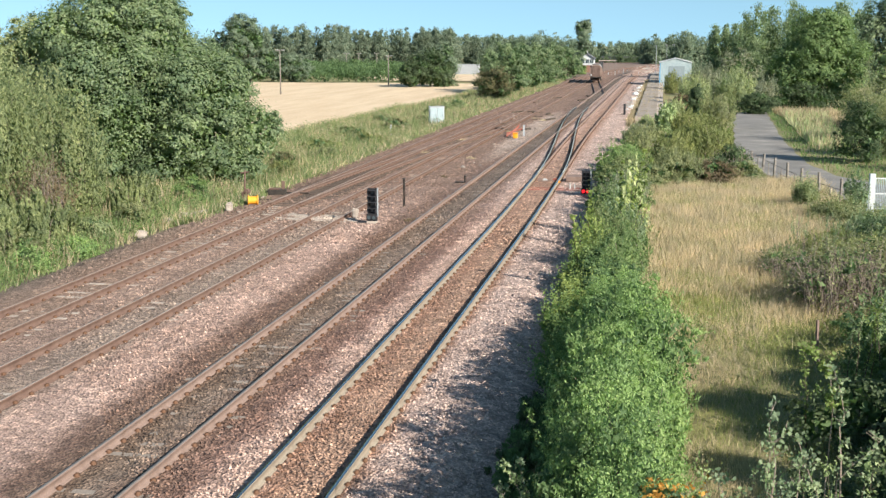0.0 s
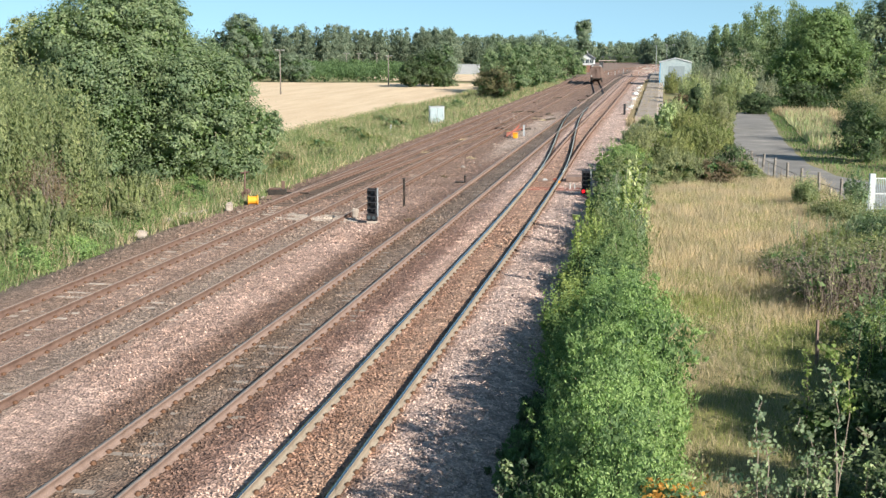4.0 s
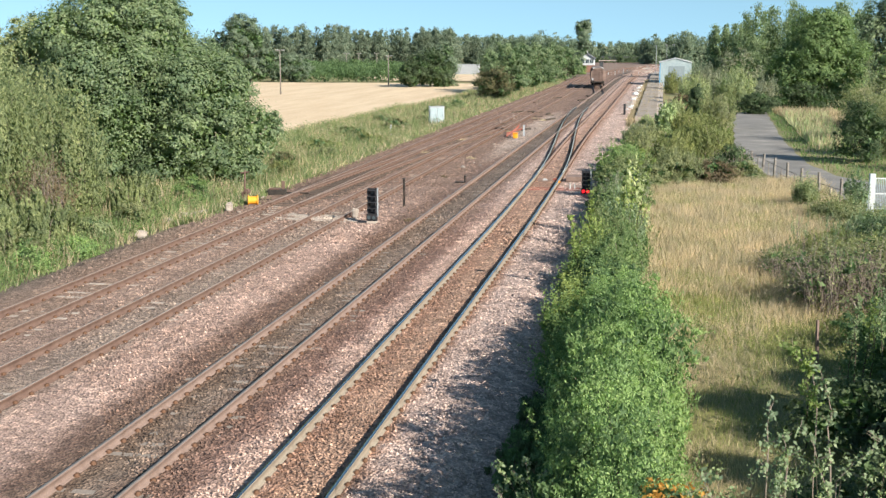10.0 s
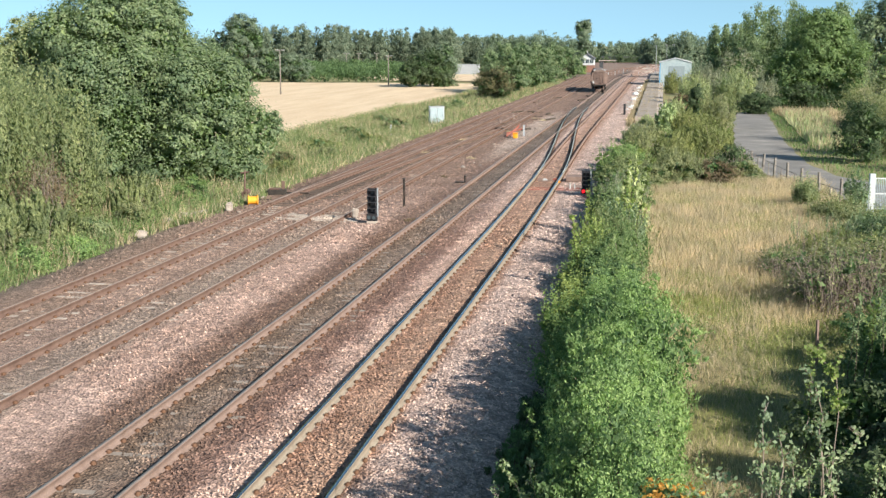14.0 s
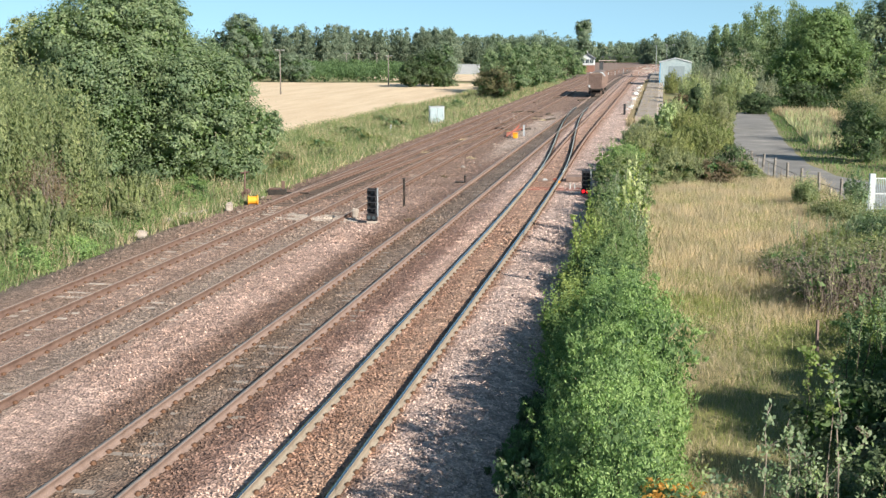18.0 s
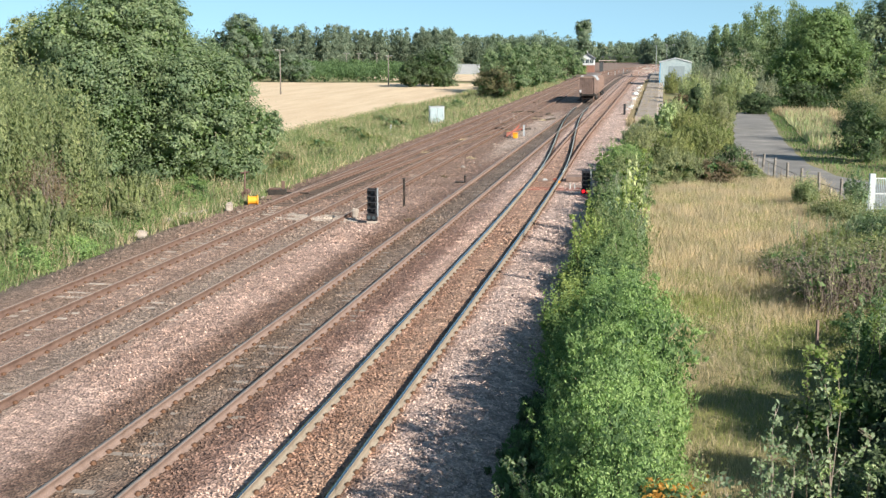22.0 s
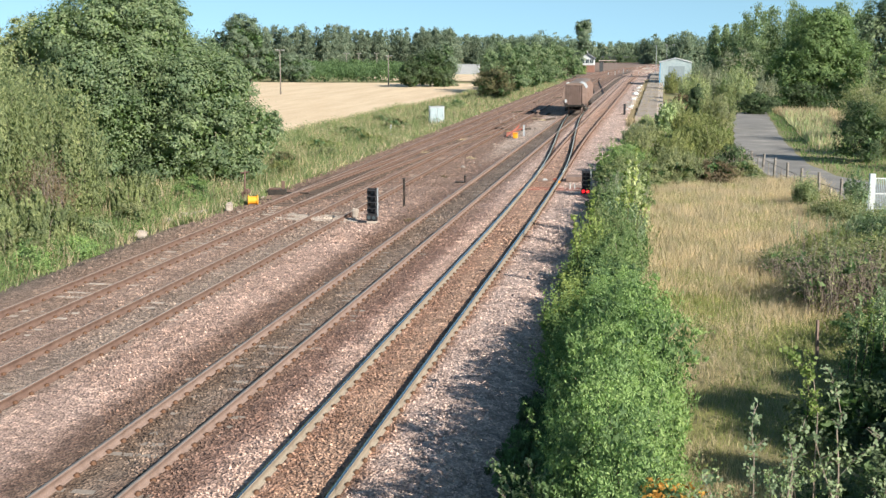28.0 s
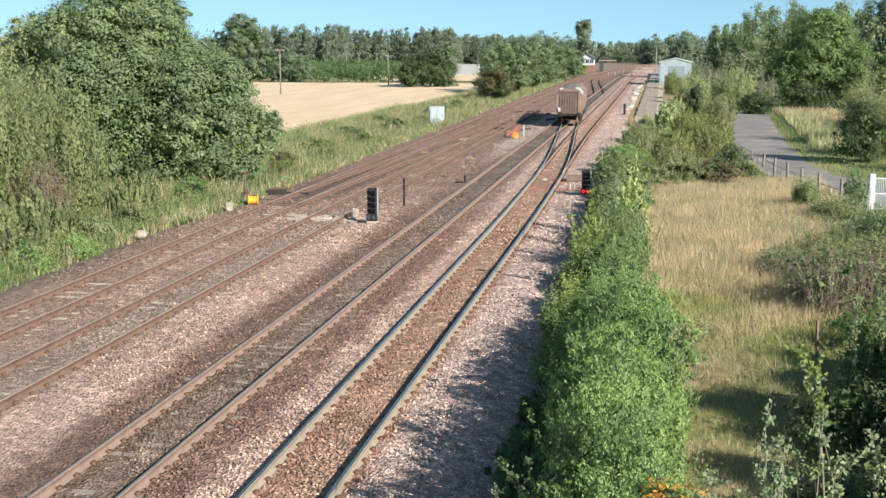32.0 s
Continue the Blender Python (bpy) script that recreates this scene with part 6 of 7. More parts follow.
def near_hedge():
    G = "hedge bushes"
    runs = ((-0.3, 14.0, 1.5, 5.0, 3.8, 5, 20000, 0.05, "leaf_bright", "dense bright green hedge bush beside the track"),
            (-0.42, 19.0, 1.6, 5.6, 3.7, 6, 52000, 0.052, "leaf_bright", "dense bright green hedge bush beside the track"),
            (-0.4, 24.4, 2.4, 6.0, 3.4, 6, 50000, 0.052, "leaf_bright", "dense bright green hedge bush beside the track"),
            (-0.9, 29.6, 2.1, 5.5, 2.4, 6, 40000, 0.053, "leaf_bright", "dense bright green hedge bush beside the track"),
            # added inside so the hedge blocks more sun
            (-0.65, 20.5, 1.5, 16.0, 3.1, 12, 24000, 0.09, "leaf_deep", "dense dark leaves added inside the hedge to block sunlight"),
            (-2.1, 28.4, 1.3, 5.0, 1.5, 4, 17000, 0.07, "leaf_hedge", "dark green hedge bush overhanging the ballast"),
            # these three low runs put deep shade under the hedge into leaf colour
            (-1.85, 21.5, 1.1, 11.0, 0.55, 9, 12000, 0.075, "leaf_deep", "low growth coloured dark for the shade at the hedge foot"),
            (-1.6, 16.0, 1.0, 7.0, 0.55, 6, 10000, 0.075, "leaf_deep", "low growth coloured dark for the shade at the hedge foot"),
            (-2.5, 21.0, 1.2, 11.0, 0.3, 10, 12000, 0.075, "leaf_thorn_shade", "low ivy-like leaves added as dark shade on the ballast shoulder"),
            (-2.25, 33.0, 1.5, 5.5, 1.4, 5, 24000, 0.075, "leaf_yellow", "yellow-green bush at the ballast edge"),
            (-1.4, 35.5, 1.5, 5.0, 1.7, 5, 20000, 0.08, "leaf_deep", "dense green hedge bush between the track and the meadow"),
            (-1.4, 40.5, 1.5, 5.0, 1.7, 5, 24000, 0.085, "leaf_mid", "dark green hedge bush between the track and the meadow"),
            (-2.2, 40.5, 1.3, 6.5, 1.3, 6, 22000, 0.08, "leaf_hedge", "leafy hedge bush at the ballast edge"),
            (-1.55, 46.0, 1.5, 6.0, 1.7, 6, 24000, 0.09, "leaf_mid", "tall green hedge bush between the track and the meadow"),
            (-2.35, 47.5, 1.2, 6.0, 1.2, 6, 18000, 0.085, "leaf_yellow", "yellow-green bush at the ballast edge"),
            (-1.7, 52.5, 1.6, 6.0, 1.7, 6, 20000, 0.095, "leaf_mid", "tall green hedge bush between the track and the meadow"),
            (-1.75, 58.5, 1.7, 6.5, 1.6, 6, 18000, 0.10, "leaf_mid", "pale leafy sapling bush beside the main line"),
            (-1.9, 65.5, 1.9, 7.5, 2.1, 7, 22000, 0.11, "leaf_bank", "pale leafy sapling bush beside the main line"),
            (-2.0, 74.0, 2.8, 9.0, 2.0, 8, 20000, 0.12, "leaf_hedge", "pale leafy sapling bush beside the main line"))
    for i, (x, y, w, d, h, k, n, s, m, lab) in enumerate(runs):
        sp = 0 if m in ("leaf_deep", "leaf_thorn_shade") else 260 if y < 32 else 330
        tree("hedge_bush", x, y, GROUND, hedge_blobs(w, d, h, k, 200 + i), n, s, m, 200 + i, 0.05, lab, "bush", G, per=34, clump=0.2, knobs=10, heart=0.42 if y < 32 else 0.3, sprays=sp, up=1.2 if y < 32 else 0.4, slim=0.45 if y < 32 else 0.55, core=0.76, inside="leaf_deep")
    # shrubs by the bridge, half in their own shade, part painted as leaf colour
    for i, (x, y, w, d, h, n, s, m, lab) in enumerate(((5.9, 29.5, 2.2, 4.0, 1.7, 16000, 0.085, "leaf_deep", "shrub with leaves darkened for the shaded end of the meadow"),
                                            (5.6, 24.0, 2.8, 4.0, 2.0, 18000, 0.085, "leaf_thorn_shade", "tangled shrub with leaves darkened for the shaded end of the meadow"),
                                            (3.6, 18.5, 2.6, 3.0, 1.8, 14000, 0.075, "leaf_thorn_shade", "shrub with leaves darkened for the shaded end of the meadow"),
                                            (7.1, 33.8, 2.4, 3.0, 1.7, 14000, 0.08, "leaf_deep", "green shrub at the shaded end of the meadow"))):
        tree("shrub", x, y, GROUND, hedge_blobs(w, d, h, 4, 230 + i), n, s, m, 230 + i, 0.05, lab, "bush", "shrubs by the bridge", per=20, clump=0.22, sprays=60)
    for x, y, w, h, seed in ((7.4, 14.2, 3.8, 5.6, 241), (7.7, 18.4, 3.4, 4.8, 243), (8.9, 22.2, 4.2, 6.0, 240), (9.8, 25.4, 3.8, 4.6, 242)):
        shrub(x, y, w, w, h, 20000, 0.15, "leaf_dark", seed, "tall bushy tree beside the bridge, shading the meadow", "trees beside the bridge", 11, category="tree", name="shade_tree", trunk=0.12, low=0.08)
    o = thing("autumn_spray", 0.2, 13.4, GROUND, "spray of bright orange autumn leaves by the hedge", "leaves")
    part("stem", rods(((0, 0, 0), (0.1, 0, 3.05), 0.012), n=5), M["bark"], o)
    child("foliage", crown_mesh("foliage", [(-0.12, 0, 3.14, 0.16, 0.16, 0.1), (0.1, 0, 3.1, 0.2, 0.18, 0.1), (0.32, 0, 3.08, 0.14, 0.16, 0.09)], 170, 0.075, M["leaf_orange"], 221, 0.5, 0.4, 8), o)


near_hedge()


# ---- young shoots near the bridge, moving in the wind ----
def shoot(x, y, h, seed, leaves=90, size=0.068, material="leaf_grey"):
    rng = np.random.default_rng(seed)
    s = thing("young_shoot", x, y, GROUND, "thin upright shoot with small pale green leaves", "sapling", "young shoots")
    tips, line = [], [Vector((0, 0, 0))]
    lean = rng.normal(size=2) * 0.10
    p = Vector((0, 0, 0))
    n = 9
    for i in range(n):
        q = Vector((lean[0] * h * ((i + 1) / n) ** 1.5 + rng.normal() * 0.015, lean[1] * h * ((i + 1) / n) ** 1.5, h * (i + 1) / n))
        line.append(q)
        if i > 3:
            for k in range(2):
                a = rng.uniform(0, 6.28)
                e = q + Vector((math.cos(a) * 0.30, math.sin(a) * 0.30, 0.22)) * rng.uniform(0.4, 1.2) * (1.25 - i / n)
                part("twig", rods((q, e, 0.006, 0.002), n=4), M["bark"], s)
                tips.append((q, e))
        tips.append((p, q))
        p = q
    part("stem", tube(line, [0.016 * (1 - i / n) + 0.003 for i in range(n + 1)]), M["bark"], s)
    c = []
    tops = [t for t in tips if t[1].z > h * 0.4]
    for i in range(int(leaves * 1.5)):
        a, b = tops[rng.integers(0, len(tops))]
        c.append(np.array(a.lerp(b, rng.random())) + rng.normal(size=3) * 0.035)
    c = np.array(c)
    v, f = leaf_quads(c, rng.normal(size=c.shape) + np.array([0.2, -0.2, 0.4]), np.full(len(c), size), rng, 0.6)
    child("foliage", np_mesh("foliage", v, f, M[material]), s)
    return s


def sapling(y, line, leafy, seed, leaves, size, material, thick=0.016):
    """A bent young stem at depth y through (x, z) points, with side twigs and leaves above the height leafy."""
    rng = np.random.default_rng(seed)
    x0 = line[0][0]
    s = thing("young_shoot", x0, y, GROUND, "thin bent young stem with loose pale green leaves", "sapling", "young shoots")
    pts = [Vector((0, 0, 0))] + [Vector((x - x0, rng.normal() * 0.02, z - GROUND)) for x, z in line]
    n = len(pts) - 1
    part("stem", tube(pts, [thick * 0.6 * (1 - 0.8 * i / n) for i in range(n + 1)]), M["cane"], s, "pale brown woody stem")
    runs = [(p, q) for p, q in zip(pts, pts[1:]) if q.z > leafy - GROUND]
    for p, q in runs[:]:
        for k in range(3):
            b = p.lerp(q, rng.random())
            a = rng.uniform(0, 6.28)
            e = b + Vector((math.cos(a), math.sin(a), 0.7)) * rng.uniform(0.06, 0.17)
            part("twig", rods((b, e, 0.005, 0.002), n=4), M["cane"], s)
            runs.append((b, e))
    c = []
    for i in range(int(leaves * 1.7)):
        p, q = runs[rng.integers(0, len(runs))]
        c.append(np.array(p.lerp(q, rng.random())) + rng.normal(size=3) * 0.03)
    c = np.array(c)
    v, f = leaf_quads(c, rng.normal(size=c.shape) + np.array([0.5, -0.5, 0.4]), np.full(len(c), size), rng, 0.62, -0.5)
    child("foliage", np_mesh("foliage", v, f, M[material]), s)
    return s


SHOOTS = [shoot(x, y, h, 300 + i, n, 0.05, "leaf_silver" if i % 3 else "leaf_pale") for i, (x, y, h, n) in enumerate((
    (1.0, 13.3, 3.3, 130), (1.25, 13.6, 3.35, 160), (1.45, 13.3, 3.45, 160), (1.6, 13.8, 3.3, 160), (1.75, 13.4, 3.5, 150), (1.95, 13.6, 3.45, 160), (2.2, 13.5, 3.5, 160), (0.82, 13.5, 3.2, 110), (2.4, 13.7, 3.45, 150), (1.12, 13.1, 3.35, 120), (1.85, 13.1, 3.4, 130),
    (1.15, 14.2, 3.1, 80), (1.5, 14.2, 3.1, 90), (1.9, 14.3, 3.2, 90), (2.3, 14.3, 3.2, 80), (2.55, 14.4, 3.2, 80), (1.35, 13.0, 3.2, 60), (2.05, 13.0, 3.3, 60),
    (4.5, 27.5, 2.6, 170), (4.75, 28.2, 2.7, 170), (5.0, 29.0, 2.8, 170), (5.2, 27.8, 2.5, 150), (4.3, 27.0, 2.1, 120)))]
SHOOTS += [sapling(13.5, ((2.1, 2.6), (2.08, 3.02), (2.04, 3.42), (2.08, 3.58), (2.01, 3.88), (1.93, 4.1)), 3.3, 380, 60, 0.06, "leaf_silver", 0.022),
           sapling(13.55, ((1.97, 2.7), (2.0, 3.6), (1.95, 4.02), (1.77, 4.23), (1.6, 4.38)), 3.9, 381, 150, 0.055, "leaf_yellow", 0.014),
           sapling(13.2, ((1.2, 2.66), (1.19, 3.2), (1.16, 3.46), (1.17, 3.65)), 2.6, 382, 70, 0.062, "leaf_silver"),
           sapling(13.2, ((1.4, 2.67), (1.43, 3.02), (1.39, 3.28), (1.34, 3.41)), 2.8, 383, 50, 0.062, "leaf_silver", 0.02),
           sapling(13.4, ((2.02, 2.64), (1.92, 2.91), (1.81, 3.27), (1.66, 3.46)), 2.6, 384, 70, 0.062, "leaf_silver"),
           sapling(13.6, ((2.09, 2.78), (2.28, 3.03), (2.45, 3.18), (2.56, 3.34)), 2.8, 385, 40, 0.062, "leaf_silver", 0.012),
           sapling(13.3, ((1.62, 2.5), (1.66, 2.9), (1.63, 3.23)), 2.5, 386, 50, 0.062, "leaf_silver"),
           sapling(16.4, ((-1.75, 1.0), (-1.95, 1.45), (-2.2, 1.72)), 0.8, 388, 80, 0.06, "leaf_pale", 0.014),
           sapling(16.5, ((-1.7, 1.0), (-1.85, 1.3), (-2.0, 1.55)), 0.8, 389, 70, 0.06, "leaf_pale", 0.014),
           sapling(16.6, ((-1.6, 0.9), (-1.75, 1.4), (-1.8, 1.68)), 0.8, 390, 70, 0.06, "leaf_silver", 0.014),
           sapling(16.5, ((-1.5, 0.9), (-1.55, 1.25), (-1.6, 1.5)), 0.8, 391, 60, 0.06, "leaf_pale", 0.012),
           sapling(16.3, ((-1.9, 0.9), (-2.02, 1.15), (-2.12, 1.35)), 0.7, 392, 60, 0.06, "leaf_silver", 0.012),
           sapling(13.2, ((0.9, 2.4), (0.82, 2.7), (0.72, 2.86)), 2.4, 387, 45, 0.07, "leaf_silver")]
for i, (x, y, w, h, m) in enumerate(((-1.1, 36.6, 1.6, 2.1, "leaf_mid"), (-1.5, 39.4, 1.7, 2.5, "leaf_mid"), (-0.95, 42.0, 1.5, 2.5, "leaf_mid"), (-1.75, 43.6, 1.5, 2.7, "leaf_bank"), (-1.2, 46.6, 1.6, 2.6, "leaf_silver"),
                                     (-1.9, 48.6, 1.5, 2.5, "leaf_bank"), (-1.35, 51.6, 1.7, 2.5, "leaf_silver"), (-1.8, 55.4, 1.8, 2.6, "leaf_grey"), (-1.4, 59.4, 1.9, 2.5, "leaf_grey"), (-1.9, 63.8, 2.1, 2.4, "leaf_bank"))):
    withy(x, y, w, 3.6, h, 90, 56, 0.105, m, 600 + i * 3, "grey-green upright saplings growing thickly in the hedge", "hedge bushes", slim=0.42, bare=16, spread=0.05)
for i, (x, y, w, h) in enumerate(((-0.7, 15.6, 1.5, 3.3), (-0.1, 17.2, 1.5, 3.5), (-0.8, 18.6, 1.5, 3.5), (-0.2, 20.4, 1.5, 3.5), (-0.9, 21.8, 1.6, 3.2), (0.0, 23.0, 1.6, 3.0), (-1.0, 24.6, 1.6, 3.1), (-0.2, 26.0, 1.6, 2.9), (-1.1, 27.6, 1.6, 2.6), (-0.5, 29.4, 1.7, 2.4), (-0.9, 31.4, 1.6, 2.2))):
    withy(x, y, w, 2.2, h, 70, 80, 0.07, "leaf_bright", 800 + i * 3, "bright green upright sprays at the top of the hedge", "hedge bushes", slim=0.36, bare=6, spread=0.03)
withy(-1.02, 49.0, 0.4, 0.5, 4.0, 20, 100, 0.14, "leaf_cream", 345, "tall pale-leaved sapling rising out of the hedge", "hedge bushes", slim=0.6, bare=6, spread=0.035)
withy(-0.62, 48.6, 0.25, 0.3, 2.9, 6, 60, 0.14, "leaf_cream", 346, "pale-leaved sapling rising out of the hedge", "hedge bushes", slim=0.6, bare=4, spread=0.035)
withy(-2.35, 42.5, 1.3, 3.4, 2.5, 90, 50, 0.1, "leaf_yellow", 347, "sunlit yellow-green sapling at the ballast edge", "hedge bushes", slim=0.5, bare=10)
SHOOTS += [shoot(x, y, h, 340 + i, 150, 0.11, "leaf_yellow") for i, (x, y, h) in enumerate(((-1.15, 44.6, 4.3), (-0.95, 45.2, 4.0), (-1.35, 45.4, 3.8), (-2.5, 43.0, 2.9), (-2.4, 38.5, 2.7)))]
SHOOTS += [shoot(x, y, h, 360 + i, 90, 0.075, "leaf_yellow") for i, (x, y, h) in enumerate(((4.55, 26.8, 2.7), (4.7, 26.6, 2.5), (3.15, 24.5, 2.0)))]


# ---- grasses ----
def scatter(n, x0, x1, y0, y1, rng, keep=None):
    x, y = rng.uniform(x0, x1, n), rng.uniform(y0, y1, n)
    if keep is not None:
        k = keep(x, y)
        x, y = x[k], y[k]
    return np.stack([x, y, ground_z(x, y) - 0.02], 1)


def patchy(x, y, s, seed):
    return np.array([noise.noise(Vector((a * s, b * s, seed))) for a, b in zip(x, y)])


def off_road(x, y):
    left = np.interp(y, [62, 64, 72, 84, 105, 137, 150], [30, 10.7, 7.4, 5.8, 6.0, 7.9, 9.0])
    right = np.interp(y, [62, 72, 78, 86, 105, 141, 152], [40, 13.8, 11.2, 10.3, 10.7, 12.3, 13.1])
    return ~((x > left) & (x < right) & (y > 62) & (y < 152))


def build_grass():
    rng = np.random.default_rng(11)
    pts = scatter(150000, -1.0, 9.5, 18, 74, rng, lambda x, y: (x < 3.0 + (y - 20) * 0.2))
    h = 0.3 + 0.4 * rng.random(len(pts))
    g = patchy(pts[:, 0], pts[:, 1], 0.35, 3.0)
    near = np.clip((pts[:, 1] - 30) / 14, 0, 1)
    straw = rng.random(len(pts)) < np.clip(0.36 + 1.1 * g + 0.44 * near, 0.1, 0.96)
    hs = np.where(straw, h * 1.05, h * 0.75) * (0.52 + 0.48 * near)
    tagged(new("dry_grass", blades("dry_grass", pts[straw], hs[straw], 0.009 + 0.012 * near[straw], "straw", 12, 0.38)), "tall straw-coloured dry grass in the meadow", "grass", kind="stuff")
    tagged(new("green_grass", blades("green_grass", pts[~straw], hs[~straw], 0.012 + 0.016 * near[~straw], "grass", 13, 0.45)), "green grass growing through the dry meadow", "grass", kind="stuff")
    pts = scatter(95000, -33, -20.9, 28, 150, rng)
    y = pts[:, 1]
    edge = -20.9 - 0.9 * np.clip((y - 40) / 20, 0, 1) + 0.9 * np.clip((y - 80) / 40, 0, 1)
    pts = pts[pts[:, 0] < edge - 0.2 + 0.5 * rng.normal(size=len(pts))]
    pts = pts[~((np.abs(pts[:, 0] + 22.3) < 1.4) & (np.abs(pts[:, 1] - 117) < 6))]
    h = (0.45 + 0.6 * rng.random(len(pts))) * np.clip((-20.4 - pts[:, 0]) / 1.4, 0.35, 1.0)
    k = rng.random(len(pts)) < np.clip(0.14 + 0.8 * patchy(pts[:, 0], pts[:, 1], 0.4, 9.0), 0.03, 0.85)
    tagged(new("verge_grass", blades("verge_grass", pts[~k], h[~k], 0.032, "weed", 14, 0.35)), "tall green weeds and grass on the railway verge", "grass", kind="stuff")
    tagged(new("verge_straw", blades("verge_straw", pts[k], h[k] * 1.1, 0.035, "straw", 18, 0.3)), "pale seeding grass on the railway verge", "grass", kind="stuff")
    y = 50 + 200 * rng.random(26000) ** 1.3
    x = -20.25 - 2.0 * rng.random(len(y)) + 0.25 * rng.normal(size=len(y)) + 0.35 * patchy(y * 0.2, y * 0.0, 1.0, 41.0)
    pts = np.stack([x, y, BED - 0.06 - 0.26 * np.clip(-20.5 - x, 0, 1.6)], 1)
    k = rng.random(len(pts)) < 0.3
    h = (0.22 + 0.5 * rng.random(len(pts))) * np.clip((-19.7 - x) / 1.1, 0.3, 1.0)
    tagged(new("edge_grass", blades("edge_grass", pts[~k], h[~k], 0.04 + 0.0004 * y[~k], "weed", 24, 0.35)), "green grass creeping onto the ballast edge", "grass", kind="stuff")
    tagged(new("edge_straw", blades("edge_straw", pts[k], h[k], 0.04 + 0.0004 * y[k], "straw", 26, 0.35)), "pale dry grass creeping onto the ballast edge", "grass", kind="stuff")
    pts = scatter(6500, -33, -21.6, 34, 150, rng)
    pts = pts[patchy(pts[:, 0], pts[:, 1], 0.3, 14.0) > -0.05]
    tagged(new("verge_seed_stems", blades("verge_seed_stems", pts, 0.6 + 0.7 * rng.random(len(pts)), 0.05, "herb", 23, 0.25)), "pink-brown seeding dock stems on the railway verge", "weeds", kind="stuff")
    lp = scatter(48000, -33, -21.2, 30, 150, rng)
    lp = lp[lp[:, 0] < -21.4 - 0.8 * np.clip((lp[:, 1] - 40) / 20, 0, 1) + 0.6 * np.clip((lp[:, 1] - 80) / 40, 0, 1)]
    g2 = patchy(lp[:, 0], lp[:, 1], 0.5, 21.0)
    lp = lp[g2 > -0.12]
    lp[:, 2] += rng.random(len(lp)) ** 0.7 * (0.75 + 0.6 * np.clip(g2[g2 > -0.12], 0, 1))
    v, f = leaf_quads(lp, rng.normal(size=lp.shape) + np.array([0.2, -0.2, 0.7]), np.full(len(lp), 0.13), rng, 0.42)
    tagged(new("verge_weeds", np_mesh("verge_weeds", v, f, M["weed"])), "rank leafy nettles and docks on the railway verge", "weeds", kind="stuff")
    lp = scatter(15000, -27, -21.0, 34, 57, rng)
    lp = lp[lp[:, 0] < -21.5 - 0.8 * np.clip((lp[:, 1] - 40) / 20, 0, 1)]
    lp[:, 2] += rng.random(len(lp)) ** 0.8 * 0.7
    v, f = leaf_quads(lp, rng.normal(size=lp.shape) * 0.7 + np.array([0.2, -0.2, 0.9]), np.full(len(lp), 0.11), rng, 0.42)
    tagged(new("bank_weeds", np_mesh("bank_weeds", v, f, M["lane_grass"])), "fresh green leafy weeds at the foot of the bank", "weeds", kind="stuff")
    lp = scatter(26000, 0.6, 9.5, 19, 60, rng)
    g2 = patchy(lp[:, 0], lp[:, 1], 0.4, 31.0) + 0.06 * (lp[:, 0] - 3.0 - (lp[:, 1] - 20) * 0.06)
    lp = lp[g2 > 0.05]
    lp[:, 2] += rng.random(len(lp)) * 0.45
    v, f = leaf_quads(lp, rng.normal(size=lp.shape) + np.array([0.2, -0.2, 0.7]), np.full(len(lp), 0.08), rng, 0.4)
    tagged(new("meadow_weeds", np_mesh("meadow_weeds", v, f, M["grass"])), "low leafy weeds in the meadow grass", "weeds", kind="stuff")
    pts = scatter(16000, -31, -20.5, 123, 260, rng)
    tagged(new("far_verge_straw", blades("far_verge_straw", pts, 0.5 + 0.6 * rng.random(len(pts)), 0.11, "herb", 19, 0.25)), "pink-brown seeding weeds along the field boundary", "grass", kind="stuff")
    pts = scatter(15000, -31, -20.5, 123, 260, rng)
    tagged(new("far_verge_grass", blades("far_verge_grass", pts, 0.5 + 0.7 * rng.random(len(pts)), 0.12, "weed", 15, 0.25)), "rough green grass along the field boundary", "grass", kind="stuff")
    y = rng.uniform(120, 260, 5200)
    x = np.where(rng.random(len(y)) < 0.75, -2.75 - 0.55 * rng.random(len(y)) ** 2, rng.uniform(-2.5, 0.2, len(y)))
    up = np.where((x > -2.6) & (y > 127), 0.2, GROUND + 0.05)
    ok = (up < 0) | (patchy(x, y, 0.5, 51.0) > 0.12)
    pts = np.stack([x, y, up], 1)[ok]
    tagged(new("platform_weeds", blades("platform_weeds", pts, np.where(pts[:, 2] < 0, 0.85, 0.3) * rng.uniform(0.5, 1.1, len(pts)), 0.1, "herb", 28, 0.3)), "dry weeds along the platform face and in its joints", "weeds", kind="stuff")
    pts = scatter(34000, -3, 30, 60, 170, rng, lambda x, y: off_road(x, y) & (x > 0.5))
    tagged(new("lane_verge_grass", blades("lane_verge_grass", pts, 0.14 + 0.24 * rng.random(len(pts)), 0.07, "lane_grass", 16, 0.3)), "rough green grass beside the lane", "grass", kind="stuff")
    pts = scatter(9000, 11.5, 18.5, 97, 142, rng, lambda x, y: (x > 12.3 + (y - 105) * 0.035) & (x < 14.5 + (y - 97) * 0.09))
    k = rng.random(len(pts)) < 0.5
    h = 0.5 + 0.7 * rng.random(len(pts))
    tagged(new("lane_bank_straw", blades("lane_bank_straw", pts[k], h[k], 0.07, "straw", 27, 0.25)), "tall pale seeding grass on the lane's bank", "grass", kind="stuff")
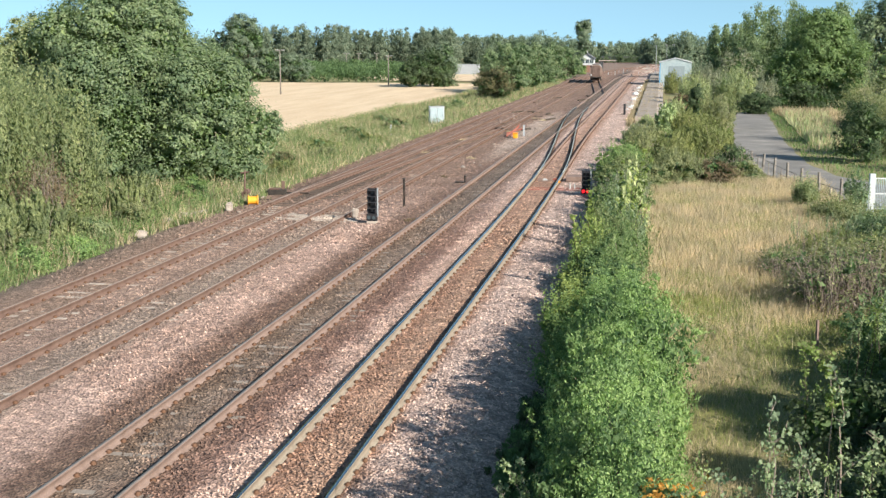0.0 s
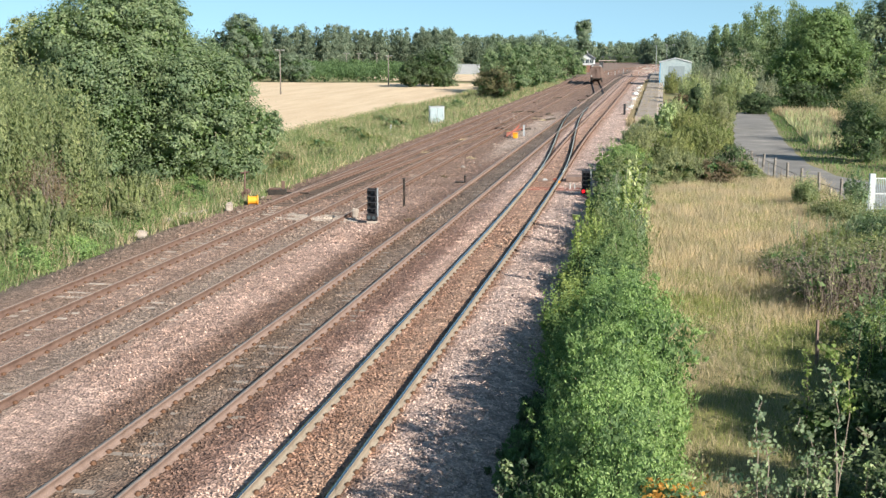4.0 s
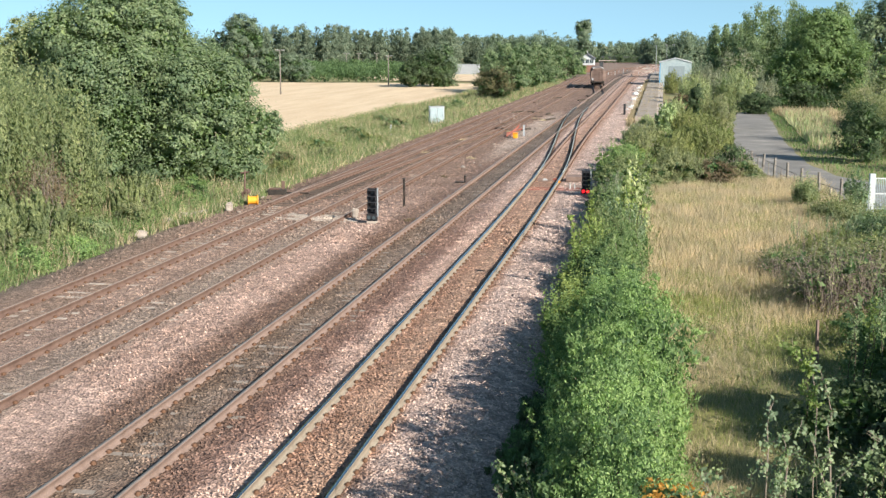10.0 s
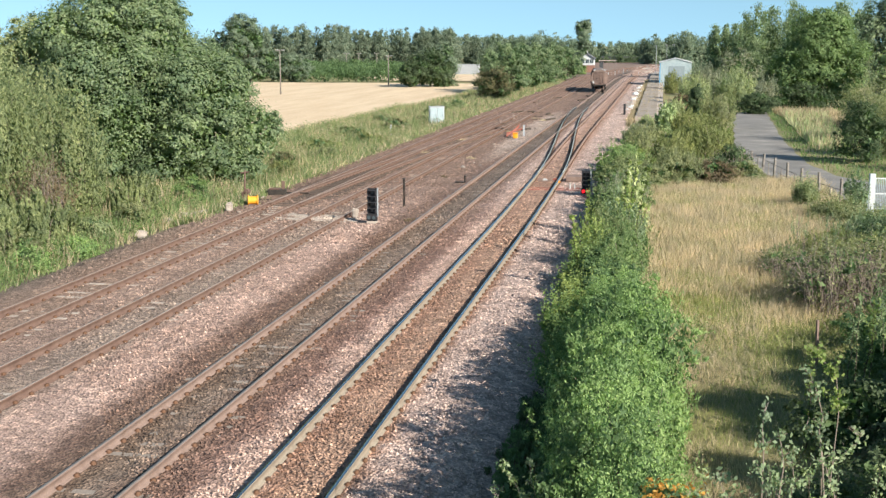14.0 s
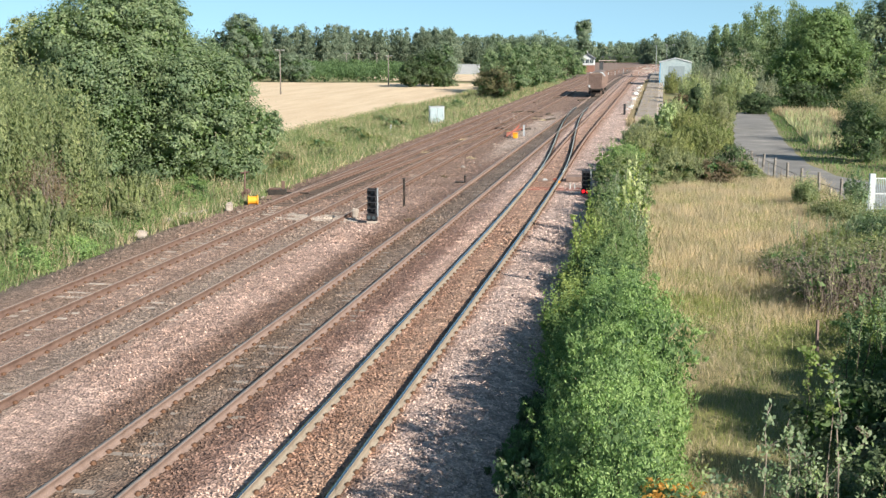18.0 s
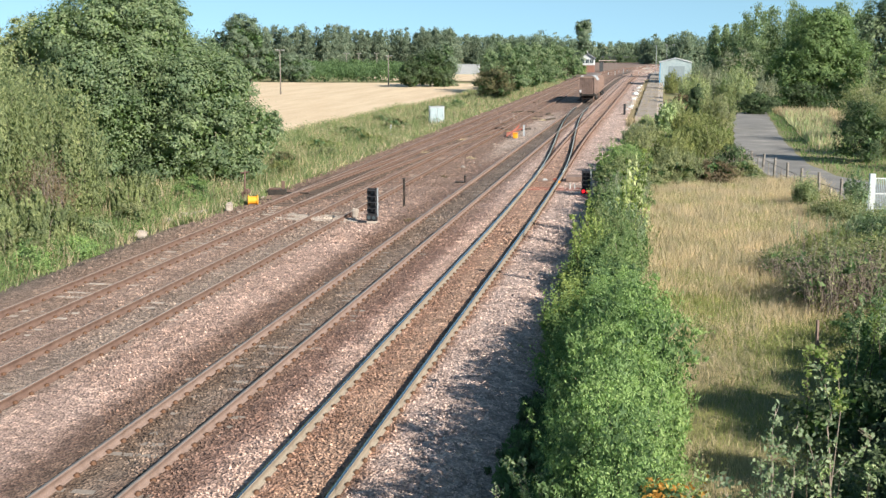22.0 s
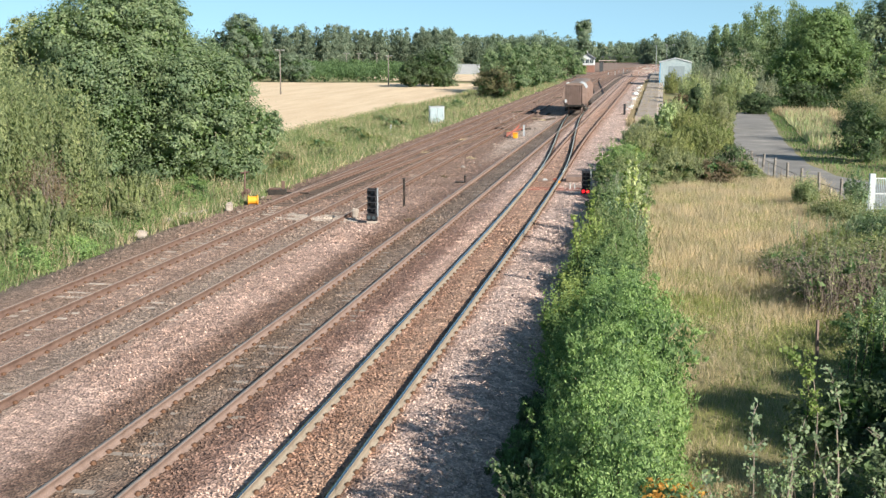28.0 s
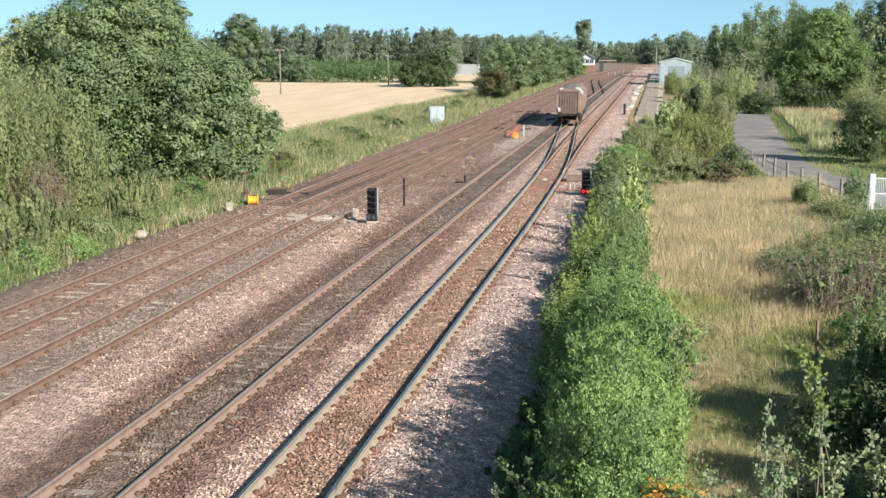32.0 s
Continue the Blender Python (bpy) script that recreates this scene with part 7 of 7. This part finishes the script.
    tagged(new("lane_bank_weeds", blades("lane_bank_weeds", pts[~k], h[~k], 0.09, "leaf_pale", 29, 0.25)), "pale green seeding weeds on the lane's bank", "weeds", kind="stuff")
    pts = scatter(3600, 13.4, 20.5, 124, 152, rng)
    tagged(new("willowherb", blades("willowherb", pts, 0.5 + 0.6 * rng.random(len(pts)), 0.10, "herb", 17, 0.2)), "pink-brown seeding willowherb beside the lane", "weeds", kind="stuff")


build_grass()


def track_weeds():
    """Small dry tufts and scraps that have settled between the sidings."""
    rng = np.random.default_rng(55)
    spots = []
    for i in range(11):
        spots.append((rng.choice([-16.4, -12.4, -20.2, -13.0, -11.6]) + rng.normal() * 0.35, rng.uniform(48, 150), rng.uniform(0.12, 0.3)))
    for i, (x, y, h) in enumerate(spots):
        t = thing("dry_tuft", x, y, BED - 0.02, "small dry weed tuft in the siding ballast", "weeds", "weed tufts between the tracks")
        p = np.concatenate([rng.normal(size=(60, 2)) * 0.16, np.zeros((60, 1))], 1)
        tagged(child("tuft", blades("tuft", p, np.full(60, h) * rng.uniform(0.5, 1.2, 60), 0.03, "straw" if i % 3 else "leaf_dead", 600 + i, 0.5), t), kind="stuff")
    for i in range(24):
        x, y = rng.choice([-16.4, -12.6, -20.0, -11.9, -16.2]) + rng.normal() * 0.5, rng.uniform(45, 150)
        s = rng.uniform(0.05, 0.15)
        t = thing("concrete_scrap", x, y, BED - 0.01, "pale broken concrete scrap lying in the ballast", "rubble", "scraps between the tracks", rz=rng.uniform(0, 180))
        bm = bmesh.new()
        bmesh.ops.create_icosphere(bm, subdivisions=1, radius=s)
        for v in bm.verts:
            v.co = Vector((v.co.x * 1.5, v.co.y, v.co.z * 0.7 + s * 0.3)) * rng.uniform(0.7, 1.25)
        part("scrap", bm, M["concrete"], t)
    for i in range(9):
        x, y = rng.uniform(-17.2, -10.8), rng.uniform(95, 190)
        t = thing("spare_timber", x, y, BED, "old dark sleeper timber lying beside the track", "timber", "spare timbers", rz=rng.uniform(60, 120))
        part("timber", boxes((-1.3, 1.3, -0.13, 0.13, 0, 0.14), bevel=0.015), M["timber"], t)


track_weeds()


def point_timbers():
    """Long dark timbers lying proud under the siding's points."""
    for i in range(40):
        y = 59.4 + i * 0.72
        t = thing("point_timber", float(fourth_x(y)) + 0.15, y, BED - 0.075, "oil-dark timber sleeper under the siding points", "sleeper", "timbers under the points")
        part("timber", boxes((-1.5, 1.5 + 0.012 * i, -0.13, 0.13, 0, 0.10), bevel=0.015), M["timber_worn"], t)
        for s in (-0.75, 0.75):
            part("chair", boxes((s - 0.16, s + 0.16, -0.09, 0.09, 0.10, 0.125)), M["rust_dark"], t)


point_timbers()


def yard_clutter():
    st = thing("meadow_stake", 4.23, 31.6, GROUND, "thin rusty stake standing in the meadow grass", "post")
    part("stake", rods(((0, 0, -0.2), (-0.04, 0, 1.15), 0.055, 0.045), n=7), M["rust"], st)
    part("wire_end", rods(((0.04, 0, 1.2), (0.25, 0.05, 0.9), 0.008), n=4), M["rust"], st)
    rng = np.random.default_rng(66)
    for i in range(30):
        y = rng.uniform(285, 420)
        x = -15 + rng.uniform(0, 17) + float(bend(y)) * 0.5
        q = thing("yard_post", x, y, GROUND + 0.15, "short pale post standing in the far yard", "post", "posts in the far yard")
        h = rng.uniform(0.7, 1.9)
        part("post", boxes((-0.07, 0.07, -0.07, 0.07, 0, h), bevel=0.015), M["white_paint"] if i % 4 == 0 else M["grey_paint"] if i % 2 else M["wood_grey"], q)
        part("cap", boxes((-0.13, 0.13, -0.1, 0.1, h, h + 0.12)), M["black"] if i % 3 else M["red_paint"], q)
    for i in range(26):
        y = rng.uniform(340, 450)
        x = -9 + rng.uniform(0, 20)
        q = thing("rubble_heap", x, y, GROUND + 0.15, "low pale heap of spoil in the far yard", "rubble", "heaps in the far yard")
        bm = bmesh.new()
        bmesh.ops.create_icosphere(bm, subdivisions=2, radius=0.8)
        for v in bm.verts:
            v.co = Vector((v.co.x * 1.6, v.co.y, max(-0.05, v.co.z * 0.55))) * (1 + 0.4 * noise.noise(v.co * 2 + Vector((i * 3.1, 0, 0))))
        part("heap", bm, M["concrete"], q)


yard_clutter()


def far_shade_block():
    # dark block standing in for cloud shade on the far ground
    w = thing("shade_block", -13.5, 545, GROUND, "low dark block standing in for shaded ground across the far yard", "wall")
    part("wall", boxes((-13.5, 15.5, 0, 0.6, -0.2, 2.6)), M["brick_and_shade"], w)
    part("shade_block_top", boxes((-13.6, 15.6, -0.06, 0.66, 2.6, 2.75)), M["brick_and_shade"], w)
    for i in range(12):
        part("shade_block_strip", boxes((-13.2 + i * 2.5, -12.8 + i * 2.5, -0.1, 0.0, -0.2, 2.6)), M["brick_and_shade"], w)


far_shade_block()


# ---- what moves ----
def motions():
    rows = []
    for i in range(65):
        t = i * 0.5
        y0 = wagon_front(t)
        span = WAGON_LENGTH - 4.8
        a, b = float(train_x(y0 + 2.4)), float(train_x(y0 + 2.4 + span))
        turn = math.degrees(math.atan2(-(b - a), span))
        x = a - (b - a) / span * 2.4
        rows.append((t, pose(x, y0, 0.0, 0, 0, turn)))
    walk(WAGON, rows)
    for ws, ay in WHEELS:
        spin = []
        for i in range(257):
            t = i * 0.125
            ang = math.degrees((FRONT[3] - wagon_front(t)) / 0.46)
            spin.append((t, pose(0, ay, 0.46, ang, 0, 0)))
        walk(ws, spin)
    for k, s in enumerate(SHOOTS):
        base = s.location.copy()
        sway = []
        for i in range(65):
            t = i * 0.5
            a = 1.6 * math.sin(t * 1.7 + k * 1.1) + 1.2 * math.sin(t * 0.63 + k * 2.3)
            b = 1.3 * math.sin(t * 1.25 + k * 0.7)
            sway.append((t, pose(base.x, base.y, base.z, b, a, 0)))
        walk(s, sway)


motions()
